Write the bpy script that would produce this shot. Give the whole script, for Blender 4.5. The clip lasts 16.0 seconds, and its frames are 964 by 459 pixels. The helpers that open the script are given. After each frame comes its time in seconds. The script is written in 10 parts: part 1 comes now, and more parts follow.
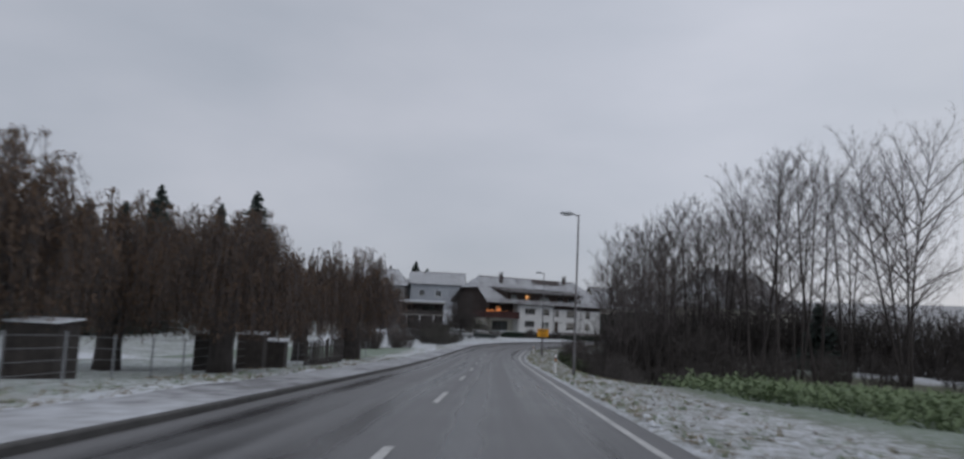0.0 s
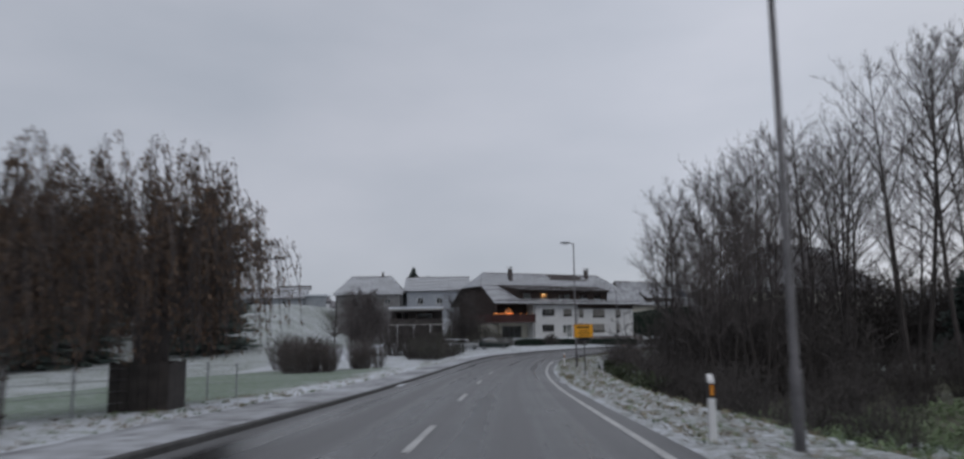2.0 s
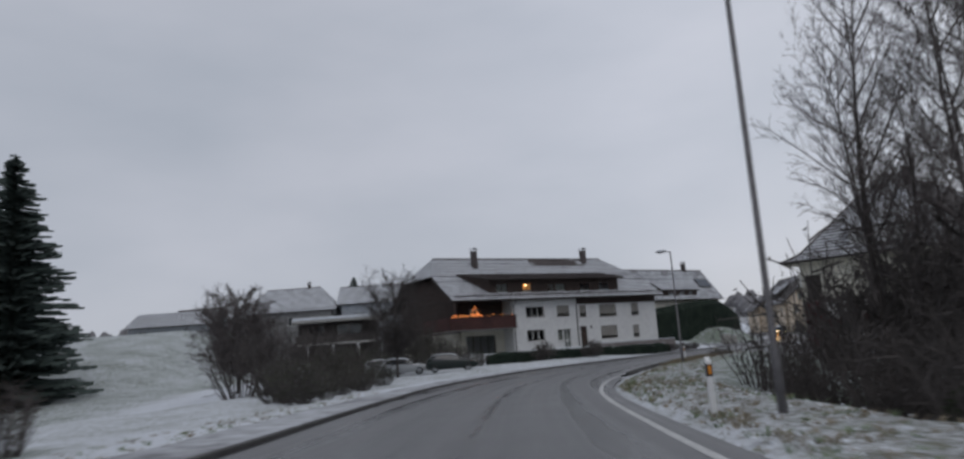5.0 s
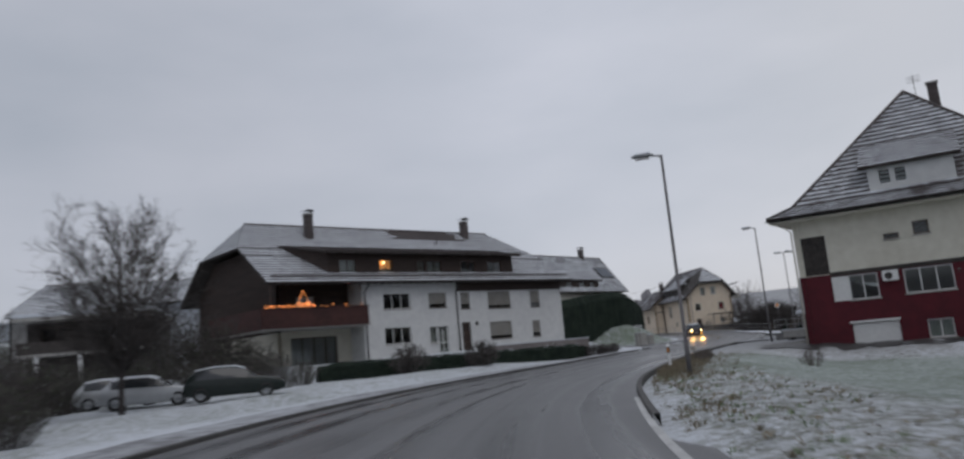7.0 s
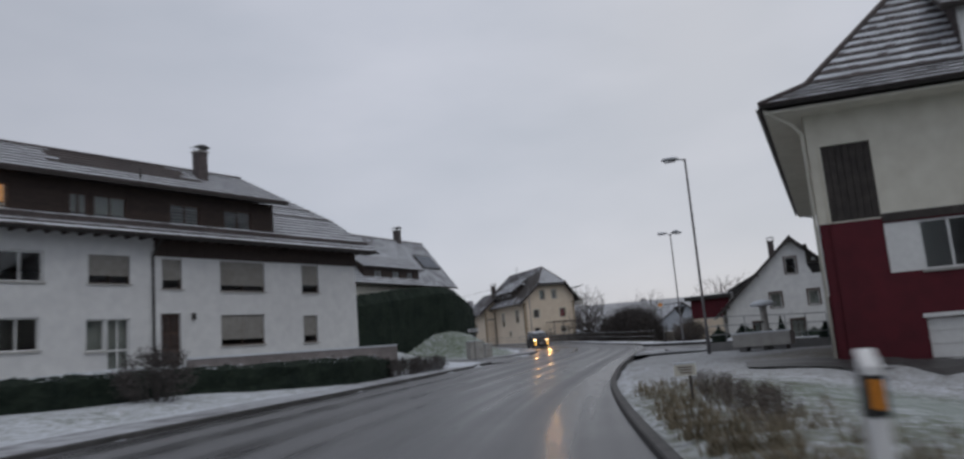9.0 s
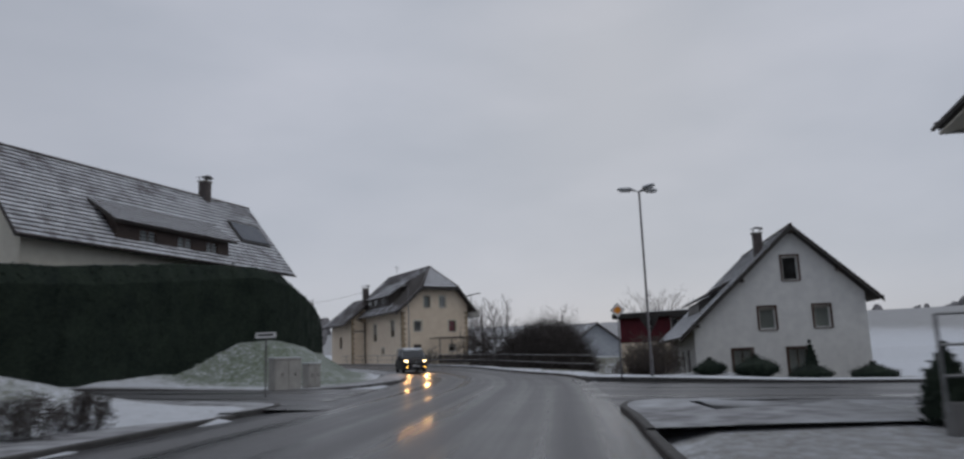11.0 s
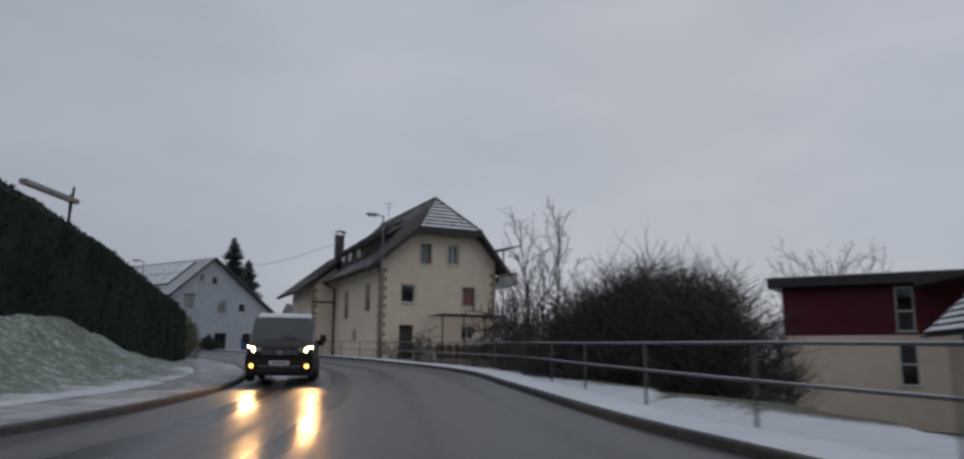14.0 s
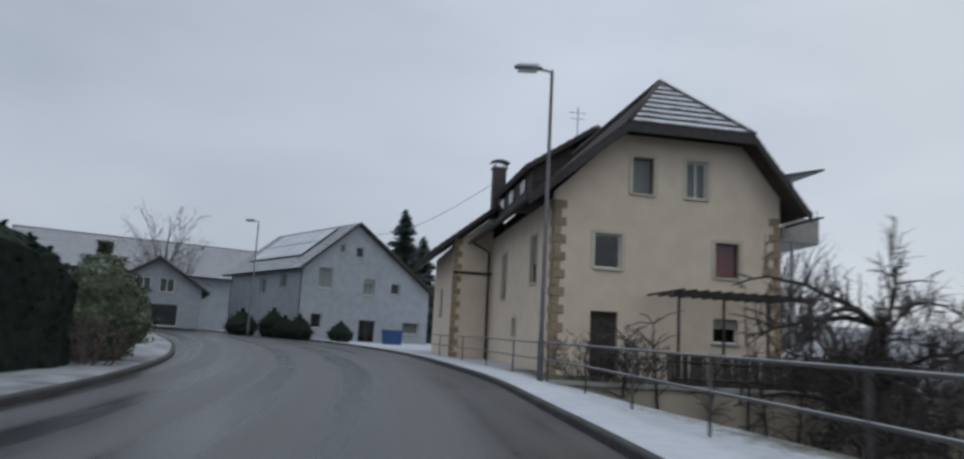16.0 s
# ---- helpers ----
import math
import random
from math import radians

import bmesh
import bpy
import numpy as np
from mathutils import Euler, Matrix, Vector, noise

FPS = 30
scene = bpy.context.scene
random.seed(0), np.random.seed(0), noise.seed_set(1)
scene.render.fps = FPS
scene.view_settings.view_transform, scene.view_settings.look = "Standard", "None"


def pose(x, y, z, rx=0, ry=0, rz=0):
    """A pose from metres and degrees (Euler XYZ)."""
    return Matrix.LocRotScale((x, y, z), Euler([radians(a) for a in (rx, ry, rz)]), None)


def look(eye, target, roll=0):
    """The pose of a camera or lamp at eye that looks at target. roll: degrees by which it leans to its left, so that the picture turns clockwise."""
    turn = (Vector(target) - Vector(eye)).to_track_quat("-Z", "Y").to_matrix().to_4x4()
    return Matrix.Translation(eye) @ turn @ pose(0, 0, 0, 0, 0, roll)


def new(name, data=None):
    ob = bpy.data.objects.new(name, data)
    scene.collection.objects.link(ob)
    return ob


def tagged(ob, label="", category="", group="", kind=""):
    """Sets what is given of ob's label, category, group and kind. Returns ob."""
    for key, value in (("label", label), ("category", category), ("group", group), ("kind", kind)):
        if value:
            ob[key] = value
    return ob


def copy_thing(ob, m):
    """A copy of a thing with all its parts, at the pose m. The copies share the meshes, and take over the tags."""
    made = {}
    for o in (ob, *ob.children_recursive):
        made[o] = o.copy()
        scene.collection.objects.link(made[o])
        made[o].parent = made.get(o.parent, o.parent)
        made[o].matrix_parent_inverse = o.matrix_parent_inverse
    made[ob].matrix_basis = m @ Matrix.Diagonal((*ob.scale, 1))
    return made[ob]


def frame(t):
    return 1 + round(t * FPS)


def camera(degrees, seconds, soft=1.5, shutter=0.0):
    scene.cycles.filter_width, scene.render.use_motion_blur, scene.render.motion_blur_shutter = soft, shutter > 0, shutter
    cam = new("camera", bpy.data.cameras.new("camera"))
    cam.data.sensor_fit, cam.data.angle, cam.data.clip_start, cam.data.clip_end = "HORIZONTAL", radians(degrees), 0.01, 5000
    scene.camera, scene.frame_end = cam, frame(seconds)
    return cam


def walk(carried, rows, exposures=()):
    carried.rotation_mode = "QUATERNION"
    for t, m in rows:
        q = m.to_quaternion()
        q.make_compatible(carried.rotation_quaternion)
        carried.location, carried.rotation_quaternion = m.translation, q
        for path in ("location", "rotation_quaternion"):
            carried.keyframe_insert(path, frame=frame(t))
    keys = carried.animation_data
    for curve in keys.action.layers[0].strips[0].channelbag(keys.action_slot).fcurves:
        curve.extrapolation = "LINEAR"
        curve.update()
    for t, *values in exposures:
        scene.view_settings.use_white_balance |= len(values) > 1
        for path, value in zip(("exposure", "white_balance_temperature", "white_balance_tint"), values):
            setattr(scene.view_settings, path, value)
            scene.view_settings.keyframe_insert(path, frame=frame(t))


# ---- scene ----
cam = camera(65.0, 16.0, soft=2.55, shutter=0.4)
PATH = [
    (0, (0.905, 0.696, 4.085), (0.885, 2.682, 4.315), 2.7),
    (0.5, (1.155, 8.254, 3.833), (1.114, 10.24, 4.07), 2.1),
    (1, (1.307, 15.571, 3.544), (1.261, 17.555, 3.791), 1.1),
    (1.5, (1.468, 23.394, 3.335), (1.421, 25.377, 3.587), 0.8),
    (2, (1.58, 31.06, 2.93), (1.542, 33.042, 3.193), -0.7),
    (2.5, (1.56, 38.768, 2.643), (1.524, 40.749, 2.914), -1.4),
    (3, (1.595, 46.406, 2.257), (1.571, 48.386, 2.538), -1.5),
    (3.5, (1.753, 54.14, 2.085), (1.732, 56.118, 2.379), -1.9),
    (4, (2.152, 62.067, 1.883), (2.13, 64.044, 2.182), -2.8),
    (4.2, (2.183, 65.12, 1.753), (2.166, 67.096, 2.061), -2.9),
    (6.3, (2.91, 95.294, 1.312), (3.181, 97.25, 1.633), -5.0),
    (6.5, (3.404, 98.054, 1.324), (3.701, 100.006, 1.642), -4.5),
    (7, (5.141, 104.97, 1.277), (5.551, 106.901, 1.594), -5.3),
    (7.5, (6.878, 111.758, 1.282), (7.445, 113.651, 1.59), -5.7),
    (8, (8.967, 118.186, 1.161), (9.683, 120.03, 1.456), -5.8),
    (8.5, (11.76, 124.579, 1.094), (12.564, 126.386, 1.394), -5.1),
    (9, (14.853, 130.995, 1.079), (15.699, 132.781, 1.389), -4.8),
    (9.5, (18.27, 137.248, 1.174), (19.195, 138.992, 1.493), -4.6),
    (10, (21.659, 143.192, 1.124), (22.656, 144.895, 1.452), -3.4),
    (12.3, (38.961, 166.774, 1.43), (40.069, 168.402, 1.779), -2.1),
    (12.5, (40.557, 168.795, 1.475), (41.652, 170.434, 1.815), -2.0),
    (13, (44.335, 173.827, 1.528), (45.374, 175.499, 1.883), -1.5),
    (13.5, (47.693, 178.944, 1.446), (48.695, 180.641, 1.787), -0.4),
    (14, (50.153, 184.025, 1.251), (51.092, 185.758, 1.59), 0.5),
    (14.5, (52.395, 189.167, 1.602), (53.211, 190.961, 1.939), 1.1),
    (15, (55.324, 194.669, 1.973), (56.059, 196.501, 2.294), 1.7),
    (15.5, (57.975, 200.491, 1.982), (58.551, 202.38, 2.294), 2.2),
    (16, (59.919, 206.392, 1.943), (60.352, 208.319, 2.257), 3.1),
]
walk(cam, [(t, look(eye, target, roll)) for t, eye, target, roll in PATH], exposures=[(0.0, -0.06, 6500, 10), (9.0, -0.10, 6500, 10), (10.2, -0.16, 6500, 10), (12.3, -0.42, 6420, 9.5), (14.0, -0.34, 6400, 9), (14.8, -0.2, 6150, 5), (15.5, 0.03, 6180, 5.2), (16.0, 0.03, 6250, 6.5)])

# ---- light ----
world = bpy.data.worlds.new("overcast_sky")
scene.world = world
world.use_nodes = True
wn, wl = world.node_tree.nodes, world.node_tree.links
bg = wn["Background"]
bg.inputs["Strength"].default_value = 1.0
sky = wn.new("ShaderNodeTexSky")
sky.sky_type, sky.sun_disc = "NISHITA", False
sky.sun_elevation, sky.sun_rotation = radians(25), radians(44)
sky_dim = wn.new("ShaderNodeVectorMath")
sky_dim.operation = "SCALE"
sky_dim.inputs["Scale"].default_value = 0.08
wl.new(sky.outputs[0], sky_dim.inputs[0])
tc = wn.new("ShaderNodeTexCoord")
mapping = wn.new("ShaderNodeMapping")
mapping.inputs["Scale"].default_value = (1.0, 1.0, 2.6)
wl.new(tc.outputs["Generated"], mapping.inputs["Vector"])
clouds = wn.new("ShaderNodeTexNoise")
clouds.inputs["Scale"].default_value = 2.2
clouds.inputs["Detail"].default_value = 5.0
clouds.inputs["Roughness"].default_value = 0.45
wl.new(mapping.outputs[0], clouds.inputs["Vector"])
ramp = wn.new("ShaderNodeValToRGB")
ramp.color_ramp.elements[0].position, ramp.color_ramp.elements[1].position = 0.3, 0.75
ramp.color_ramp.elements[0].color = (0.402, 0.439, 0.508, 1)
ramp.color_ramp.elements[1].color = (0.556, 0.575, 0.647, 1)
wl.new(clouds.outputs["Fac"], ramp.inputs["Fac"])
blend = wn.new("ShaderNodeMix")
blend.data_type = "RGBA"
blend.inputs[0].default_value = 0.06
wl.new(ramp.outputs["Color"], blend.inputs[6])
wl.new(sky_dim.outputs[0], blend.inputs[7])
towards = wn.new("ShaderNodeVectorMath")
towards.operation = "DOT_PRODUCT"
towards.inputs[1].default_value = (math.sin(radians(44)) * 0.9, math.cos(radians(44)) * 0.9, 0.43)
wl.new(tc.outputs["Generated"], towards.inputs[0])
thin = wn.new("ShaderNodeMapRange")
thin.interpolation_type = "SMOOTHSTEP"
thin.inputs["From Min"].default_value, thin.inputs["From Max"].default_value = 0.62, 1.0
thin.inputs["To Min"].default_value, thin.inputs["To Max"].default_value = 1.0, 1.17
wl.new(towards.outputs["Value"], thin.inputs["Value"])
brighter = wn.new("ShaderNodeVectorMath")
brighter.operation = "SCALE"
wl.new(blend.outputs[2], brighter.inputs[0])
wl.new(thin.outputs["Result"], brighter.inputs["Scale"])
wl.new(brighter.outputs[0], bg.inputs["Color"])
sun = new("sun", bpy.data.lights.new("sun", "SUN"))
sun.data.energy, sun.data.angle, sun.data.color = 0.5, radians(50), (1.0, 0.97, 0.94)
sun.matrix_world = look((0, 0, 80), (-20, 45, 0))


# ---- materials ----
def ramp_mat(name, stops, scale, rough=0.8, bump=0.0, detail=6.0, bump_scale=None, metallic=0.0, spec=0.4, stretch=(1, 1, 1), jitter=0.0):
    """Stops: (position, colour) over a noise in object space; a second, larger noise stains it."""
    m = bpy.data.materials.new(name)
    m.use_nodes = True
    n, l = m.node_tree.nodes, m.node_tree.links
    p = n["Principled BSDF"]
    geo = n.new("ShaderNodeNewGeometry")
    mp = n.new("ShaderNodeMapping")
    mp.inputs["Scale"].default_value = stretch
    l.new(geo.outputs["Position"], mp.inputs["Vector"])
    t = n.new("ShaderNodeTexNoise")
    t.inputs["Scale"].default_value, t.inputs["Detail"].default_value = scale, detail
    l.new(mp.outputs[0], t.inputs["Vector"])
    big = n.new("ShaderNodeTexNoise")
    big.inputs["Scale"].default_value, big.inputs["Detail"].default_value = scale * 0.13, 3.0
    l.new(mp.outputs[0], big.inputs["Vector"])
    mixv = n.new("ShaderNodeMath")
    mixv.operation = "MULTIPLY_ADD"
    mixv.inputs[1].default_value = 0.45
    l.new(big.outputs["Fac"], mixv.inputs[0])
    half = n.new("ShaderNodeMath")
    half.operation = "MULTIPLY"
    half.inputs[1].default_value = 0.55
    l.new(t.outputs["Fac"], half.inputs[0])
    l.new(half.outputs[0], mixv.inputs[2])
    r = n.new("ShaderNodeValToRGB")
    els = r.color_ramp.elements
    while len(els) < len(stops):
        els.new(0.5)
    for e, (pos, c) in zip(els, stops):
        e.position, e.color = pos, (*c, 1)
    fac = mixv.outputs[0]
    if jitter:
        info = n.new("ShaderNodeObjectInfo")
        j = n.new("ShaderNodeMath")
        j.operation = "MULTIPLY_ADD"
        j.inputs[1].default_value = jitter
        l.new(info.outputs["Random"], j.inputs[0])
        l.new(fac, j.inputs[2])
        fac = j.outputs[0]
    l.new(fac, r.inputs["Fac"])
    l.new(r.outputs["Color"], p.inputs["Base Color"])
    p.inputs["Roughness"].default_value, p.inputs["Metallic"].default_value = rough, metallic
    p.inputs["Specular IOR Level"].default_value = spec
    if bump:
        b = n.new("ShaderNodeBump")
        b.inputs["Strength"].default_value, b.inputs["Distance"].default_value = bump, 0.05
        src = t
        if bump_scale:
            src = n.new("ShaderNodeTexNoise")
            src.inputs["Scale"].default_value, src.inputs["Detail"].default_value = bump_scale, 4.0
            l.new(mp.outputs[0], src.inputs["Vector"])
        l.new(src.outputs["Fac"], b.inputs["Height"])
        l.new(b.outputs["Normal"], p.inputs["Normal"])
    return m


def two(name, a, b, scale, **kw):
    return ramp_mat(name, [(0.35, a), (0.65, b)], scale, **kw)


def glow(name, colour, strength):
    m = bpy.data.materials.new(name)
    m.use_nodes = True
    p = m.node_tree.nodes["Principled BSDF"]
    p.inputs["Base Color"].default_value = (*colour, 1)
    p.inputs["Emission Color"].default_value = (*colour, 1)
    p.inputs["Emission Strength"].default_value = strength
    return m


def cover_mat(name, bare_a, bare_b, green_a, green_b, snow, scale):
    """Thin snow over soil and grass: the 'cover' attribute says how much snow lies, 'green' how much of the rest is grass."""
    m = bpy.data.materials.new(name)
    m.use_nodes = True
    n, l = m.node_tree.nodes, m.node_tree.links
    p = n["Principled BSDF"]
    geo = n.new("ShaderNodeNewGeometry")

    def noise_of(s, d=6.0, rough=0.55):
        t = n.new("ShaderNodeTexNoise")
        t.inputs["Scale"].default_value, t.inputs["Detail"].default_value, t.inputs["Roughness"].default_value = s, d, rough
        l.new(geo.outputs["Position"], t.inputs["Vector"])
        return t.outputs["Fac"]

    def math_of(op, a, b, c=None):
        t = n.new("ShaderNodeMath")
        t.operation = op
        for k, v in enumerate((a, b, c)):
            if v is None:
                continue
            if isinstance(v, (int, float)):
                t.inputs[k].default_value = v
            else:
                l.new(v, t.inputs[k])
        return t.outputs[0]

    def mix_of(f, a, b):
        t = n.new("ShaderNodeMix")
        t.data_type = "RGBA"
        l.new(f, t.inputs[0])
        for k, v in ((6, a), (7, b)):
            if isinstance(v, tuple):
                t.inputs[k].default_value = (*v, 1)
            else:
                l.new(v, t.inputs[k])
        return t.outputs[2]

    def sharpen(v, lo, hi):
        t = n.new("ShaderNodeMapRange")
        for key, at_ in (("From Min", lo), ("From Max", hi)):
            if isinstance(at_, (int, float)):
                t.inputs[key].default_value = at_
            else:
                l.new(at_, t.inputs[key])
        t.interpolation_type = "SMOOTHSTEP"
        l.new(v, t.inputs["Value"])
        return t.outputs["Result"]

    att = n.new("ShaderNodeAttribute")
    att.attribute_name = "cover"
    att2 = n.new("ShaderNodeAttribute")
    att2.attribute_name = "green"
    fine, mid, large = noise_of(scale * 5, 5.0, 0.65), noise_of(scale * 1.7), noise_of(scale * 0.12)
    patch = math_of("ADD", math_of("MULTIPLY", fine, 0.55), math_of("ADD", math_of("MULTIPLY", mid, 0.27), math_of("MULTIPLY", large, 0.18)))
    edge = math_of("ADD", math_of("MAXIMUM", math_of("MULTIPLY_ADD", att2.outputs["Fac"], 0.6, -0.42), math_of("MAXIMUM", math_of("MULTIPLY_ADD", att2.outputs["Fac"], -3.0, 0.3), 0.0)), 0.12)
    snow_f = sharpen(math_of("ADD", patch, math_of("SUBTRACT", att.outputs["Fac"], 0.5)), math_of("SUBTRACT", 0.5, edge), math_of("ADD", 0.5, edge))
    bare = mix_of(sharpen(fine, 0.35, 0.65), bare_a, bare_b)
    grass = mix_of(sharpen(fine, 0.35, 0.65), green_a, green_b)
    soil = mix_of(att2.outputs["Fac"], bare, grass)
    white = mix_of(sharpen(mid, 0.3, 0.75), tuple(c * 0.9 for c in snow), snow)
    l.new(mix_of(snow_f, soil, white), p.inputs["Base Color"])
    p.inputs["Roughness"].default_value = 0.85
    p.inputs["Specular IOR Level"].default_value = 0.25
    b = n.new("ShaderNodeBump")
    b.inputs["Strength"].default_value, b.inputs["Distance"].default_value = 0.7, 0.12
    l.new(math_of("ADD", math_of("MULTIPLY", fine, 0.6), mid), b.inputs["Height"])
    l.new(b.outputs["Normal"], p.inputs["Normal"])
    return m


def asphalt_mat():
    """Wet, salted asphalt: UV runs across (metres from the middle) and along; wheel tracks are smoother and darker."""
    m = bpy.data.materials.new("wet_asphalt")
    m.use_nodes = True
    n, l = m.node_tree.nodes, m.node_tree.links
    p = n["Principled BSDF"]
    uv = n.new("ShaderNodeUVMap")
    geo = n.new("ShaderNodeNewGeometry")
    mp = n.new("ShaderNodeMapping")
    mp.inputs["Scale"].default_value = (1.35, 0.016, 1)
    l.new(uv.outputs[0], mp.inputs["Vector"])
    streak = n.new("ShaderNodeTexNoise")
    streak.inputs["Scale"].default_value, streak.inputs["Detail"].default_value = 1.0, 2.0
    l.new(mp.outputs[0], streak.inputs["Vector"])
    grain = n.new("ShaderNodeTexNoise")
    grain.inputs["Scale"].default_value, grain.inputs["Detail"].default_value = 45.0, 4.0
    l.new(geo.outputs["Position"], grain.inputs["Vector"])
    stain = n.new("ShaderNodeTexNoise")
    stain.inputs["Scale"].default_value, stain.inputs["Detail"].default_value = 0.35, 5.0
    l.new(geo.outputs["Position"], stain.inputs["Vector"])
    sep = n.new("ShaderNodeSeparateXYZ")
    l.new(uv.outputs[0], sep.inputs[0])
    wave = n.new("ShaderNodeMath")
    wave.operation = "MULTIPLY"
    wave.inputs[1].default_value = 2 * math.pi / 1.75
    l.new(sep.outputs["X"], wave.inputs[0])
    cosn = n.new("ShaderNodeMath")
    cosn.operation = "COSINE"
    l.new(wave.outputs[0], cosn.inputs[0])
    s1 = n.new("ShaderNodeMath")
    s1.operation = "MULTIPLY_ADD"
    s1.inputs[1].default_value = 0.15
    l.new(cosn.outputs[0], s1.inputs[0])
    bands = n.new("ShaderNodeMath")
    bands.operation = "MULTIPLY_ADD"
    bands.inputs[1].default_value, bands.inputs[2].default_value = 1.35, -0.175
    l.new(streak.outputs["Fac"], bands.inputs[0])
    l.new(bands.outputs[0], s1.inputs[2])
    s2 = n.new("ShaderNodeMath")
    s2.operation = "MULTIPLY_ADD"
    s2.inputs[1].default_value = 0.35
    l.new(stain.outputs["Fac"], s2.inputs[0])
    l.new(s1.outputs[0], s2.inputs[2])
    s3 = n.new("ShaderNodeMath")
    s3.operation = "MULTIPLY_ADD"
    s3.inputs[1].default_value = 0.18
    l.new(grain.outputs["Fac"], s3.inputs[0])
    l.new(s2.outputs[0], s3.inputs[2])
    r = n.new("ShaderNodeValToRGB")
    r.color_ramp.elements[0].position, r.color_ramp.elements[0].color = 0.58, (0.016, 0.016, 0.018, 1)
    r.color_ramp.elements[1].position, r.color_ramp.elements[1].color = 0.96, (0.125, 0.125, 0.129, 1)
    l.new(s3.outputs[0], r.inputs["Fac"])
    l.new(r.outputs["Color"], p.inputs["Base Color"])
    rr = n.new("ShaderNodeMapRange")
    rr.inputs["From Min"].default_value, rr.inputs["From Max"].default_value = 0.5, 1.0
    rr.inputs["To Min"].default_value, rr.inputs["To Max"].default_value = 0.20, 0.58
    l.new(s3.outputs[0], rr.inputs["Value"])
    l.new(rr.outputs["Result"], p.inputs["Roughness"])
    b = n.new("ShaderNodeBump")
    b.inputs["Strength"].default_value, b.inputs["Distance"].default_value = 0.35, 0.01
    l.new(grain.outputs["Fac"], b.inputs["Height"])
    l.new(b.outputs["Normal"], p.inputs["Normal"])
    return m


def glass_mat():
    m = bpy.data.materials.new("window_glass")
    m.use_nodes = True
    p = m.node_tree.nodes["Principled BSDF"]
    p.inputs["Base Color"].default_value = (0.55, 0.6, 0.6, 1)
    p.inputs["Roughness"].default_value = 0.03
    p.inputs["Transmission Weight"].default_value = 1.0
    p.inputs["IOR"].default_value = 1.5
    return m


